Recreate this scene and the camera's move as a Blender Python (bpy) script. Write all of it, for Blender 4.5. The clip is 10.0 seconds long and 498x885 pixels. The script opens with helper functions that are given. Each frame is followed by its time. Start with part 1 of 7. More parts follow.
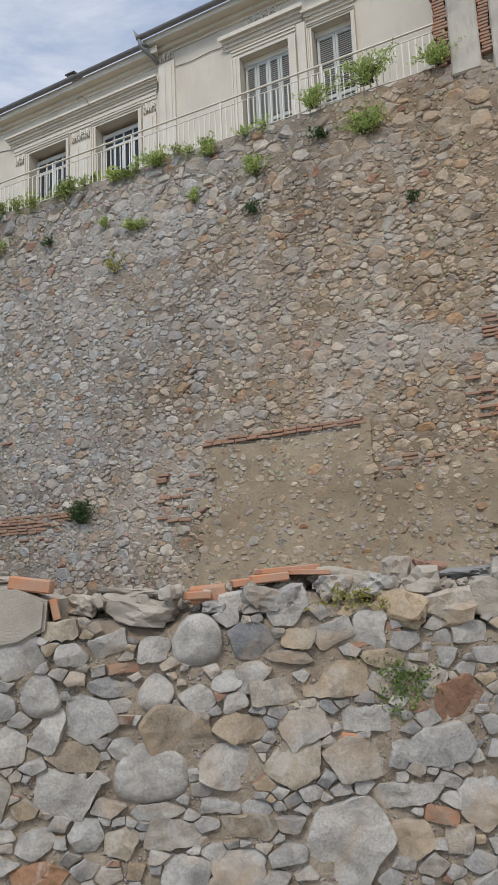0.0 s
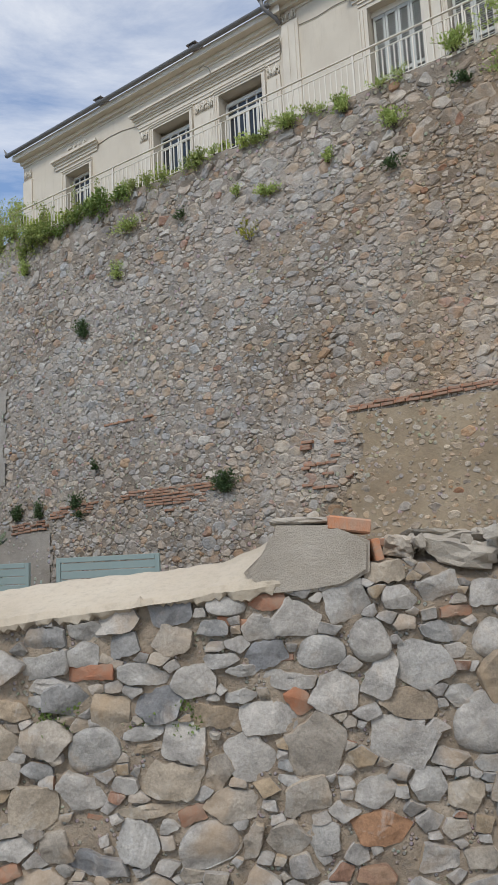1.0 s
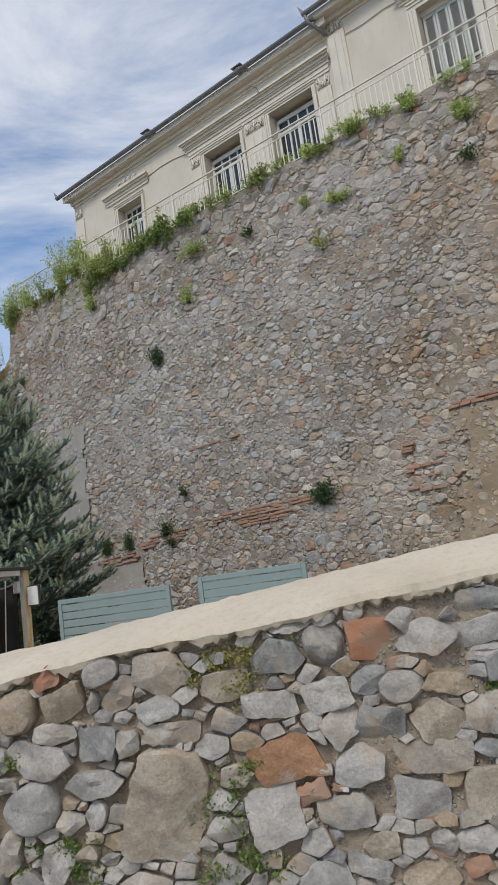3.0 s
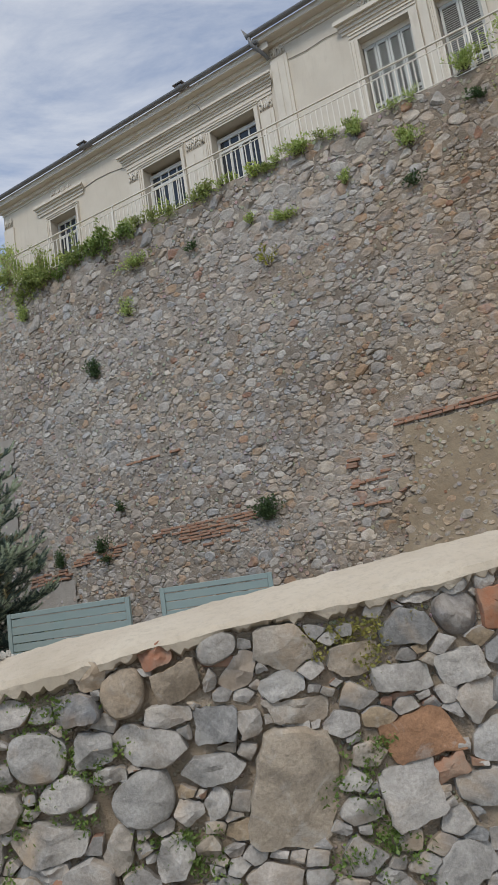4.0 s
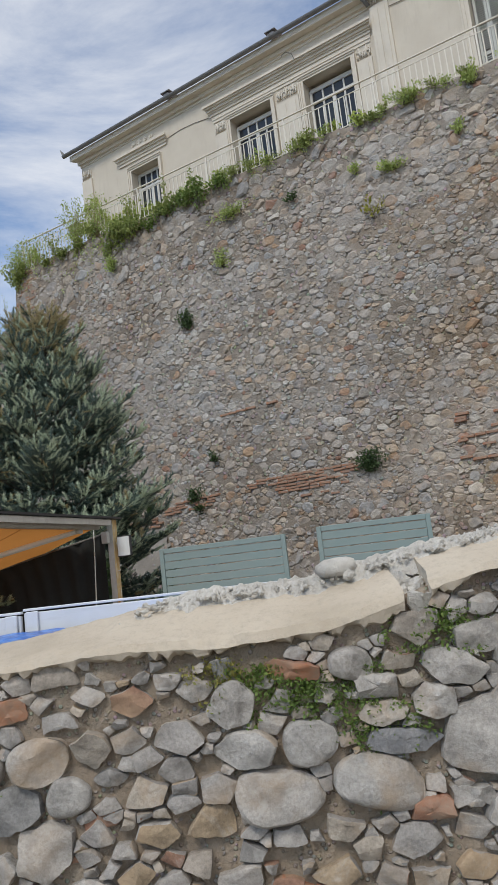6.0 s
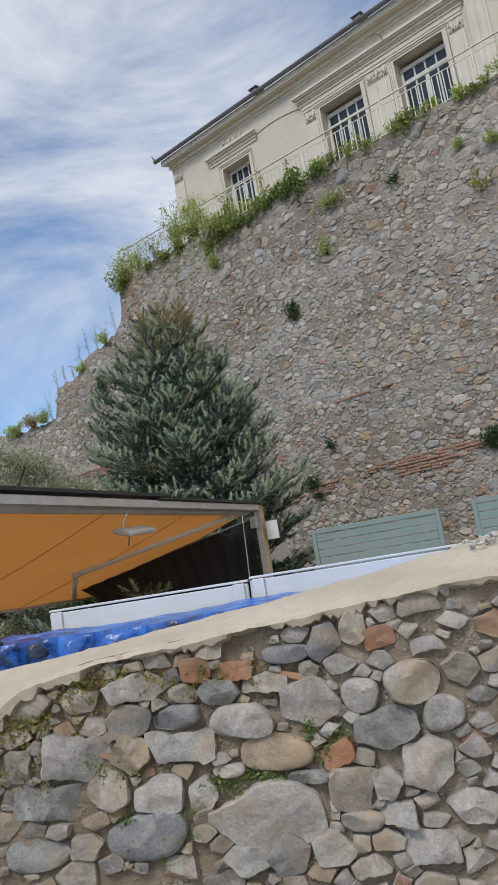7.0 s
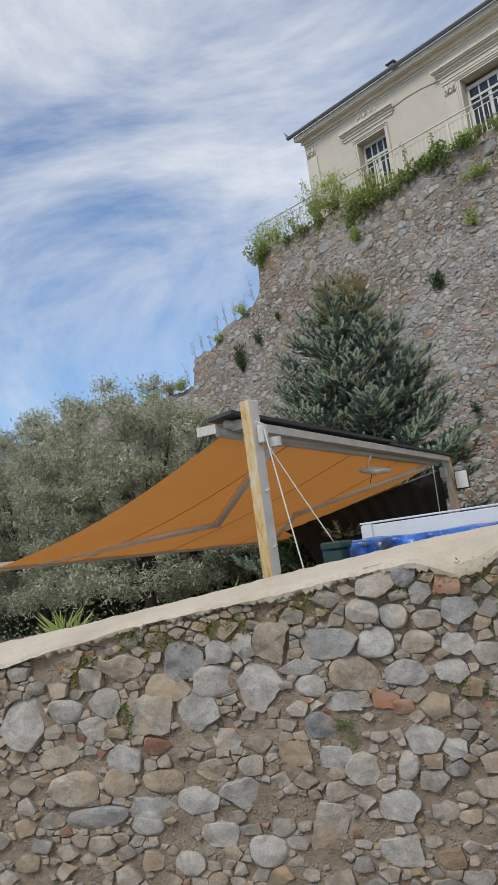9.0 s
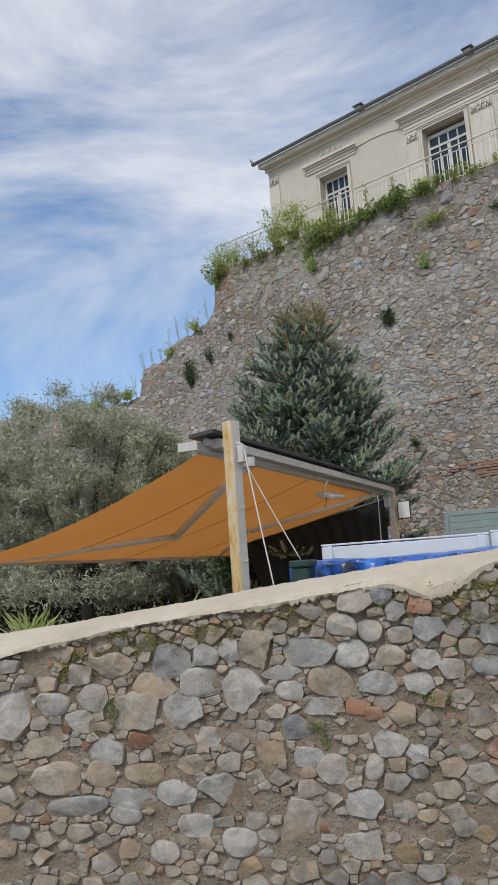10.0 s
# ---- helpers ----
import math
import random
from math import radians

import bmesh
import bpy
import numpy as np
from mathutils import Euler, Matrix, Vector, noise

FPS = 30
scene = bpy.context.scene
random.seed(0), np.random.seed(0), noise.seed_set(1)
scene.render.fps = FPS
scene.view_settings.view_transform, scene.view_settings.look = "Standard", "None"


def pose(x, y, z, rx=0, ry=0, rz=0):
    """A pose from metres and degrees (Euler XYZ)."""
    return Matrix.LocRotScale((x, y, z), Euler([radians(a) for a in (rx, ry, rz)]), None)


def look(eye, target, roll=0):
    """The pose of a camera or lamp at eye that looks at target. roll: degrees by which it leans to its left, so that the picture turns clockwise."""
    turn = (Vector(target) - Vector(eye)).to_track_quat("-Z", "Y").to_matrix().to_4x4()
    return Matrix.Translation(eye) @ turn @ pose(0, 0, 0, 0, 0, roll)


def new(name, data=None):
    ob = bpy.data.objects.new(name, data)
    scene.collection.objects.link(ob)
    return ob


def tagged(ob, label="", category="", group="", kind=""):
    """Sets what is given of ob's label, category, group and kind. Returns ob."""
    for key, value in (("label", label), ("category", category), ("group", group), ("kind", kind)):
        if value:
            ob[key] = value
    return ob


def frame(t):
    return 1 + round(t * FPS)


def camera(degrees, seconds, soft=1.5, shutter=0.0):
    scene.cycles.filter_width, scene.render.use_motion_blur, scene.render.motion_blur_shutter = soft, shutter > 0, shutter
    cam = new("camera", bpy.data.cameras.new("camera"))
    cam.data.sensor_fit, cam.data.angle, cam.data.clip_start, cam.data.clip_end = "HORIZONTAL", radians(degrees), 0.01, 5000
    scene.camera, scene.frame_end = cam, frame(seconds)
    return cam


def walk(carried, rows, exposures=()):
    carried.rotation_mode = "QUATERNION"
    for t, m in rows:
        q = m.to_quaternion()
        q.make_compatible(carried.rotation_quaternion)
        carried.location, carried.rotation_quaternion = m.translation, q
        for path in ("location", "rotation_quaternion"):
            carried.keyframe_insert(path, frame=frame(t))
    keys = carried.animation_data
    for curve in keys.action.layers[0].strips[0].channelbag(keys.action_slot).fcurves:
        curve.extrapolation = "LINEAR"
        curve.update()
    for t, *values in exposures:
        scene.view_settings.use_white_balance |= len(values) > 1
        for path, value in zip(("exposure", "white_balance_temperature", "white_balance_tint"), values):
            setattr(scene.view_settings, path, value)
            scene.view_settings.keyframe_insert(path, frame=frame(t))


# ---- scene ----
cam = camera(36.4, 10.0, 1.0)
PATH = [
    (0, (-0.019, 0.054, 1.485), (-0.005, 2.023, 1.832), -2.5),
    (0.5, (-0.387, 0.101, 1.463), (-0.49, 2.072, 1.785), -2.9),
    (1, (-0.767, 0.189, 1.405), (-1.031, 2.15, 1.697), -2.9),
    (1.5, (-1.111, 0.162, 1.341), (-1.498, 2.105, 1.618), -3.3),
    (2, (-1.452, 0.183, 1.331), (-1.89, 2.111, 1.637), -5.1),
    (3.3, (-2.221, 0.307, 1.263), (-2.525, 2.246, 1.651), -8.8),
    (3.5, (-2.373, 0.329, 1.243), (-2.624, 2.274, 1.638), -8.6),
    (4, (-2.699, 0.325, 1.213), (-2.802, 2.282, 1.613), -8.3),
    (4.5, (-3.028, 0.347, 1.232), (-2.975, 2.312, 1.605), -7.4),
    (5, (-3.414, 0.331, 1.199), (-3.365, 2.301, 1.541), -6.6),
    (5.5, (-3.862, 0.202, 1.17), (-3.913, 2.176, 1.491), -6.1),
    (5.7, (-4.063, 0.166, 1.148), (-4.164, 2.137, 1.467), -6.2),
    (6.8, (-5.009, -0.051, 1.046), (-5.338, 1.894, 1.376), -8.6),
    (7, (-5.184, -0.142, 1.027), (-5.557, 1.794, 1.364), -9.1),
    (7.2, (-5.379, -0.241, 0.97), (-5.818, 1.681, 1.307), -9.3),
    (7.5, (-5.71, -0.464, 0.944), (-6.236, 1.436, 1.279), -9.6),
    (8, (-6.098, -0.873, 0.886), (-6.742, 0.993, 1.206), -9.2),
    (8.5, (-6.434, -1.293, 0.814), (-7.115, 0.565, 1.102), -8.6),
    (9, (-6.668, -1.631, 0.817), (-7.243, 0.261, 1.119), -7.8),
    (9.5, (-6.73, -1.876, 0.856), (-7.192, 0.046, 1.167), -6.0),
    (10, (-6.956, -2.069, 0.829), (-7.348, -0.135, 1.155), -4.0),
]
walk(cam, [(t, look(eye, target, roll)) for t, eye, target, roll in PATH],
     [(0.0, 0.04), (2.0, 0.0), (3.5, -0.10), (4.0, -0.17), (4.5, -0.10), (5.5, -0.07), (7.0, -0.07), (8.0, -0.12), (8.5, -0.19), (9.0, -0.10), (9.5, -0.02), (10.0, -0.08)])

# ---- light ----
SUN_EL, SUN_AZ = radians(50), radians(200)
world = bpy.data.worlds.new("sky")
scene.world = world
world.use_nodes = True
wn, wl = world.node_tree.nodes, world.node_tree.links
wn.clear()
w_out = wn.new("ShaderNodeOutputWorld")
w_bg = wn.new("ShaderNodeBackground")
w_bg.inputs["Strength"].default_value = 0.115
w_sky = wn.new("ShaderNodeTexSky")
w_sky.sky_type = 'NISHITA'
w_sky.sun_disc = False
w_sky.sun_elevation, w_sky.sun_rotation = SUN_EL, SUN_AZ
w_sky.air_density, w_sky.dust_density, w_sky.ozone_density = 1.0, 0.6, 2.0
w_tc = wn.new("ShaderNodeTexCoord")
w_map = wn.new("ShaderNodeMapping")
w_map.inputs["Rotation"].default_value = (0.35, 0.5, 0.6)
w_map.inputs["Scale"].default_value = (1.1, 3.4, 3.0)
w_n1 = wn.new("ShaderNodeTexNoise")
w_n1.inputs["Scale"].default_value = 1.15
w_n1.inputs["Detail"].default_value = 10.0
w_n1.inputs["Roughness"].default_value = 0.63
w_n1.inputs["Distortion"].default_value = 0.55
w_ramp = wn.new("ShaderNodeValToRGB")
w_ramp.color_ramp.elements[0].position, w_ramp.color_ramp.elements[0].color = 0.37, (0.07, 0.07, 0.07, 1)
w_ramp.color_ramp.elements[1].position, w_ramp.color_ramp.elements[1].color = 0.64, (0.96, 0.96, 0.96, 1)
w_mix = wn.new("ShaderNodeMixRGB")
w_mix.inputs[2].default_value = (7.9, 8.1, 8.45, 1)
wl.new(w_tc.outputs["Generated"], w_map.inputs["Vector"])
wl.new(w_map.outputs[0], w_n1.inputs["Vector"])
w_sep = wn.new("ShaderNodeSeparateXYZ")
w_up = wn.new("ShaderNodeMath")
w_up.operation = 'MULTIPLY_ADD'
w_up.inputs[1].default_value, w_up.inputs[2].default_value = 0.22, -0.125
w_add = wn.new("ShaderNodeMath")
w_add.operation = 'ADD'
wl.new(w_tc.outputs["Generated"], w_sep.inputs[0])
wl.new(w_sep.outputs["Z"], w_up.inputs[0])
w_east = wn.new("ShaderNodeMath")
w_east.operation = 'MULTIPLY_ADD'
w_east.inputs[1].default_value = 0.17
wl.new(w_sep.outputs["X"], w_east.inputs[0])
w_lean = wn.new("ShaderNodeMath")
w_lean.operation = 'ADD'
w_lean.inputs[1].default_value = 0.052
wl.new(w_up.outputs[0], w_lean.inputs[0])
wl.new(w_lean.outputs[0], w_east.inputs[2])
wl.new(w_east.outputs[0], w_add.inputs[0])
wl.new(w_n1.outputs["Fac"], w_add.inputs[1])
wl.new(w_add.outputs[0], w_ramp.inputs[0])
wl.new(w_ramp.outputs[0], w_mix.inputs[0])
w_clear = wn.new("ShaderNodeMixRGB")
w_clear.blend_type = 'MULTIPLY'
w_clear.inputs[0].default_value = 1.0
w_clear.inputs[2].default_value = (1.16, 1.36, 1.52, 1)
wl.new(w_sky.outputs[0], w_clear.inputs[1])
wl.new(w_clear.outputs[0], w_mix.inputs[1])
wl.new(w_mix.outputs[0], w_bg.inputs["Color"])
wl.new(w_bg.outputs[0], w_out.inputs["Surface"])
sun = new("sun", bpy.data.lights.new("sun", 'SUN'))
sun.data.energy, sun.data.angle, sun.data.color = 1.95, radians(16), (1.0, 0.945, 0.85)
sun.matrix_world = look((math.sin(SUN_AZ) * math.cos(SUN_EL) * 50, math.cos(SUN_AZ) * math.cos(SUN_EL) * 50, math.sin(SUN_EL) * 50), (0, 0, 0))

# ---- materials ----


class Nodes:
    """A small helper round one material's node tree."""

    def __init__(self, name, rough=0.9, metal=0.0):
        self.m = bpy.data.materials.new(name)
        self.m.use_nodes = True
        self.n, self.l = self.m.node_tree.nodes, self.m.node_tree.links
        self.b = self.n["Principled BSDF"]
        self.b.inputs["Roughness"].default_value = rough
        self.b.inputs["Metallic"].default_value = metal
        self.co = self.n.new("ShaderNodeTexCoord").outputs["Object"]

    def put(self, socket, value):
        if isinstance(value, (int, float)):
            socket.default_value = value
        elif isinstance(value, tuple):
            socket.default_value = (*value, 1) if len(value) == 3 else value
        else:
            self.l.new(value, socket)

    def noise(self, scale, detail=4.0, rough=0.55, stretch=None, dist=0.0):
        t = self.n.new("ShaderNodeTexNoise")
        t.inputs["Scale"].default_value, t.inputs["Detail"].default_value = scale, detail
        t.inputs["Roughness"].default_value, t.inputs["Distortion"].default_value = rough, dist
        co = self.co
        if stretch:
            mp = self.n.new("ShaderNodeMapping")
            mp.inputs["Scale"].default_value = stretch
            self.l.new(co, mp.inputs["Vector"])
            co = mp.outputs[0]
        self.l.new(co, t.inputs["Vector"])
        return t.outputs["Fac"]

    def ramp(self, fac, stops, constant=False):
        r = self.n.new("ShaderNodeValToRGB")
        if constant:
            r.color_ramp.interpolation = 'CONSTANT'
        e = r.color_ramp.elements
        while len(e) < len(stops):
            e.new(0.5)
        for el, (p, c) in zip(e, stops):
            el.position, el.color = p, ((c, c, c, 1) if isinstance(c, (int, float)) else (*c, 1))
        self.l.new(fac, r.inputs[0])
        return r.outputs[0]

    def mix(self, fac, a, b, kind='MIX'):
        x = self.n.new("ShaderNodeMixRGB")
        x.blend_type = kind
        for s, v in zip(x.inputs, (fac, a, b)):
            self.put(s, v)
        return x.outputs[0]

    def math(self, op, a, b=0.0):
        x = self.n.new("ShaderNodeMath")
        x.operation = op
        self.put(x.inputs[0], a)
        self.put(x.inputs[1], b)
        return x.outputs[0]

    def rand(self):
        """One value a piece: per object and per island."""
        o = self.n.new("ShaderNodeObjectInfo").outputs["Random"]
        g = self.n.new("ShaderNodeNewGeometry").outputs["Random Per Island"]
        return self.math('FRACT', self.math('ADD', self.math('MULTIPLY', o, 7.31), g))

    def done(self, colour, bump=None, strength=0.5, dist=0.01, rough=None):
        self.put(self.b.inputs["Base Color"], colour)
        if bump is not None:
            b = self.n.new("ShaderNodeBump")
            b.inputs["Strength"].default_value, b.inputs["Distance"].default_value = strength, dist
            self.l.new(bump, b.inputs["Height"])
            self.l.new(b.outputs[0], self.b.inputs["Normal"])
        if rough is not None:
            self.put(self.b.inputs["Roughness"], rough)
        return self.m


def warm_zone(k):
    """An ochre stretch of the high wall, towards its low right part."""
    sep = k.n.new("ShaderNodeSeparateXYZ")
    k.l.new(k.co, sep.inputs[0])
    v = k.math('ADD', k.noise(0.45, 6, 0.65, dist=0.4), k.math('MULTIPLY', sep.outputs["X"], 0.065))
    v = k.math('ADD', v, k.math('MULTIPLY', sep.outputs["Z"], -0.028))
    return k.ramp(v, [(0.14, 0.0), (0.46, 0.62)])


def lime_zone(k):
    """Patches where a thin greyish lime coat still clings to the high wall."""
    return k.ramp(k.noise(0.42, 7, 0.66, (1, 1, 1.25), 0.5), [(0.48, 0.0), (0.62, 0.5)])


def soot_zone(k):
    """Broad brown-grey weathering, drawn out downwards."""
    return k.ramp(k.noise(0.55, 6, 0.66, (1, 1, 0.55), 0.6), [(0.44, 0.0), (0.64, 0.6)])


def stone_material(name, stops, fine=28.0, stain=None, stain_scale=0.35, bump_d=0.006):
    k = Nodes(name, 0.88)
    zone, lime, soot, fleck = (warm_zone(k), lime_zone(k), soot_zone(k), k.noise(6.0, 4, 0.7)) if stain else (None, None, None, None)
    rnd = k.rand()
    base = k.mix(1.0, k.ramp(rnd, stops, True), (0.97, 0.97, 0.965) if stain else (0.85, 0.83, 0.822), 'MULTIPLY')
    shift = k.n.new("ShaderNodeVectorMath")
    k.l.new(k.co, shift.inputs[0])
    k.l.new(k.math('MULTIPLY', rnd, 61.0), shift.inputs[1])
    k.co = shift.outputs[0]
    chip = k.n.new("ShaderNodeTexVoronoi")
    chip.inputs["Scale"].default_value = fine * 0.8
    k.l.new(k.co, chip.inputs["Vector"])
    veins = k.ramp(k.noise(fine * 0.22, 5, 0.62, dist=1.2), [(0.28, 0.60), (0.50, 1.0), (0.70, 1.28)])
    col = k.mix(1.0, base, veins, 'MULTIPLY')
    grain = k.ramp(k.noise(fine * 4, 3, 0.7), [(0.3, 0.74), (0.7, 1.17)])
    col = k.mix(1.0, col, grain, 'MULTIPLY')
    rust = k.ramp(k.noise(fine * 0.12, 4, 0.6, dist=0.6), [(0.52, 0.0), (0.68, 0.6)])
    col = k.mix(rust, col, (0.44, 0.315, 0.20))
    pale = k.ramp(k.noise(fine * 0.30, 6, 0.7, dist=0.8), [(0.54, 0.0), (0.64, 0.4)])
    col = k.mix(pale, col, (0.50, 0.475, 0.44))
    lich = k.ramp(k.noise(fine * 0.5, 6, 0.75), [(0.58, 0.0), (0.70, 0.4)])
    col = k.mix(lich, col, (0.13, 0.125, 0.115))
    if stain:
        sf = k.ramp(k.noise(stain_scale, 5, 0.6), [(0.40, 0.0), (0.62, 0.8)])
        col = k.mix(sf, col, k.mix(1.0, col, stain, 'MULTIPLY'))
        col = k.mix(zone, col, k.mix(1.0, col, (1.04, 0.84, 0.60), 'MULTIPLY'))
        col = k.mix(soot, col, k.mix(1.0, col, (0.70, 0.685, 0.675), 'MULTIPLY'))
        col = k.mix(k.math('MULTIPLY', lime, k.ramp(fleck, [(0.35, 0.3), (0.6, 1.0)])), col, (0.44, 0.425, 0.405))
    return k.done(col, k.math('ADD', k.noise(fine, 8, 0.72), k.math('MULTIPLY', chip.outputs["Distance"], 0.55)), 1.0, bump_d * 1.3)


NEAR_STOPS = [(0.0, (0.386, 0.369, 0.348)), (0.18, (0.451, 0.427, 0.396)), (0.36, (0.331, 0.320, 0.304)), (0.46, (0.423, 0.378, 0.317)), (0.58, (0.423, 0.405, 0.378)),
              (0.74, (0.276, 0.279, 0.277)), (0.79, (0.414, 0.324, 0.220)), (0.85, (0.478, 0.450, 0.414)), (0.945, (0.313, 0.184, 0.128)), (0.972, (0.377, 0.338, 0.290))]
OLD_STOPS = [(0.0, (0.352, 0.308, 0.256)), (0.2, (0.400, 0.353, 0.295)), (0.4, (0.313, 0.285, 0.252)), (0.5, (0.380, 0.304, 0.226)), (0.66, (0.361, 0.327, 0.286)),
             (0.78, (0.257, 0.245, 0.231)), (0.84, (0.352, 0.259, 0.162)), (0.89, (0.428, 0.381, 0.324)), (0.95, (0.266, 0.140, 0.094)), (0.975, (0.323, 0.272, 0.217))]
FAR_STOPS = [(0.0, (0.40, 0.38, 0.355)), (0.20, (0.47, 0.445, 0.415)), (0.34, (0.34, 0.31, 0.275)), (0.50, (0.43, 0.375, 0.31)), (0.64, (0.37, 0.37, 0.37)),
             (0.76, (0.52, 0.495, 0.46)), (0.84, (0.30, 0.29, 0.285)), (0.91, (0.40, 0.29, 0.205)), (0.955, (0.34, 0.205, 0.15)), (0.975, (0.44, 0.41, 0.36))]
M_STONE = stone_material("near_stone", NEAR_STOPS, 26.0)
TONES = [stone_material("tan_stone", [(0.0, (0.405, 0.325, 0.235)), (0.5, (0.37, 0.305, 0.23))], 26.0), stone_material("pale_stone", [(0.0, (0.460, 0.439, 0.407)), (0.5, (0.423, 0.412, 0.389))], 26.0),
         stone_material("blue_grey_stone", [(0.0, (0.304, 0.303, 0.296)), (0.5, (0.262, 0.268, 0.278))], 26.0), stone_material("rust_stone", [(0.0, (0.386, 0.217, 0.124)), (0.5, (0.322, 0.181, 0.115))], 26.0),
         stone_material("beige_stone", [(0.0, (0.432, 0.371, 0.292)), (0.5, (0.396, 0.357, 0.305))], 26.0)]
M_OLDSTONE = stone_material("old_stone", OLD_STOPS, 26.0)
M_FSTONE = stone_material("wall_stone", FAR_STOPS, 14.0, (0.86, 0.77, 0.69), 0.30, 0.014)


def mortar_material(name, dark, mid, light, grit, pebble, pebble_scale, bump_d, stain, show=0.48):
    """Gritty lime mortar with small stones showing in it."""
    k = Nodes(name, 0.95)
    s = 110 / pebble_scale
    c = k.ramp(k.noise(5.0 / s * 1.6, 7, 0.68), [(0.30, dark), (0.5, mid), (0.7, light)])
    vo = k.n.new("ShaderNodeTexVoronoi")
    vo.inputs["Scale"].default_value = pebble_scale
    vo.inputs["Randomness"].default_value = 1.0
    k.l.new(k.co, vo.inputs["Vector"])
    peb = k.ramp(vo.outputs["Distance"], [(0.28, 0.75), (0.42, 0.0)])
    sel = k.ramp(k.noise(pebble_scale * 0.21, 3, 0.6), [(show, 0.0), (show + 0.08, 1.0)])
    hue = k.mix(0.35, pebble, vo.outputs["Color"], 'SOFT_LIGHT')
    amount = k.math('MULTIPLY', peb, sel)
    c = k.mix(amount, c, hue)
    c = k.mix(k.ramp(k.noise(110 / s, 3, 0.8), [(0.45, 0.0), (0.7, 0.55)]), c, grit)
    c = k.mix(k.ramp(k.noise(1.1 / s * 1.5, 4, 0.6), [(0.48, 0.0), (0.68, 0.6)]), c, stain)
    if name == "wall_mortar":
        c = k.mix(warm_zone(k), c, k.mix(1.0, c, (1.12, 0.92, 0.65), 'MULTIPLY'))
        c = k.mix(soot_zone(k), c, k.mix(1.0, c, (0.72, 0.69, 0.665), 'MULTIPLY'))
        c = k.mix(lime_zone(k), c, (0.43, 0.41, 0.385))
    h = k.math('ADD', k.noise(60 / s, 6, 0.75), k.math('MULTIPLY', k.noise(9 / s, 4, 0.6), 1.5))
    return k.done(c, k.math('ADD', h, k.math('MULTIPLY', amount, 0.7)), 1.0, bump_d)


M_MORTAR = mortar_material("near_mortar", (0.25, 0.195, 0.145), (0.36, 0.29, 0.22), (0.45, 0.38, 0.30), (0.19, 0.165, 0.135), (0.47, 0.44, 0.40), 55.0, 0.02, (0.32, 0.25, 0.175))
M_CONGLOMERATE = mortar_material("conglomerate", (0.37, 0.305, 0.23), (0.48, 0.405, 0.31), (0.55, 0.48, 0.39), (0.30, 0.25, 0.19), (0.50, 0.46, 0.41), 24.0, 0.02, (0.42, 0.30, 0.19), 0.36)
M_OLDMORTAR = mortar_material("old_mortar", (0.20, 0.15, 0.108), (0.30, 0.233, 0.172), (0.40, 0.33, 0.255), (0.13, 0.125, 0.10), (0.42, 0.38, 0.33), 50.0, 0.02, (0.26, 0.195, 0.13))
M_FMORTAR = mortar_material("wall_mortar", (0.165, 0.138, 0.112), (0.26, 0.222, 0.182), (0.375, 0.34, 0.295), (0.17, 0.145, 0.12), (0.44, 0.40, 0.35), 8.0, 0.07, (0.31, 0.225, 0.15), 0.38)
M_GREYRENDER = mortar_material("grey_render", (0.22, 0.195, 0.17), (0.285, 0.26, 0.23), (0.35, 0.325, 0.29), (0.24, 0.22, 0.195), (0.42, 0.40, 0.37), 8.0, 0.03, (0.30, 0.26, 0.215))
M_RENDER = mortar_material("old_render", (0.21, 0.155, 0.10), (0.31, 0.24, 0.16), (0.41, 0.34, 0.25), (0.20, 0.16, 0.115), (0.42, 0.375, 0.31), 8.0, 0.03, (0.33, 0.265, 0.175))

k = Nodes("cap_plaster", 0.93)
c = k.ramp(k.noise(2.2, 6, 0.6), [(0.28, (0.40, 0.34, 0.26)), (0.5, (0.50, 0.43, 0.34)), (0.75, (0.565, 0.50, 0.405))])
c = k.mix(k.ramp(k.noise(34, 5, 0.8), [(0.48, 0.0), (0.70, 0.6)]), c, (0.36, 0.31, 0.25))
c = k.mix(k.ramp(k.noise(3.2, 6, 0.7, (0.5, 1, 3.0)), [(0.56, 0.0), (0.72, 0.4)]), c, (0.43, 0.385, 0.325))
M_CAP = k.done(c, k.math('ADD', k.noise(45, 6, 0.7), k.noise(12, 3, 0.5, (0.35, 1, 1))), 0.6, 0.012)

k = Nodes("white_plaster", 0.95)
c = k.ramp(k.noise(9, 5, 0.65), [(0.3, (0.50, 0.47, 0.425)), (0.65, (0.70, 0.67, 0.615))])
M_WPLAST = k.done(c, k.noise(40, 6, 0.75), 1.0, 0.02)

k = Nodes("cement_block", 0.95)
c = k.ramp(k.noise(7, 6, 0.65), [(0.3, (0.36, 0.315, 0.26)), (0.7, (0.50, 0.45, 0.385))])
M_CEMENT = k.done(c, k.noise(90, 5, 0.8), 0.9, 0.01)


def brick_material(name, a, b, dark):
    k = Nodes(name, 0.9)
    c = k.mix(k.rand(), a, b)
    c = k.mix(k.ramp(k.noise(9, 5, 0.7), [(0.36, 0.0), (0.62, 0.8)]), c, dark)
    return k.done(c, k.noise(50, 5, 0.7), 0.7, 0.006)


M_BRICK = brick_material("old_brick", (0.41, 0.175, 0.09), (0.30, 0.13, 0.08), (0.29, 0.225, 0.17))
M_TILE = brick_material("clay_tile", (0.55, 0.22, 0.10), (0.46, 0.19, 0.10), (0.38, 0.27, 0.20))


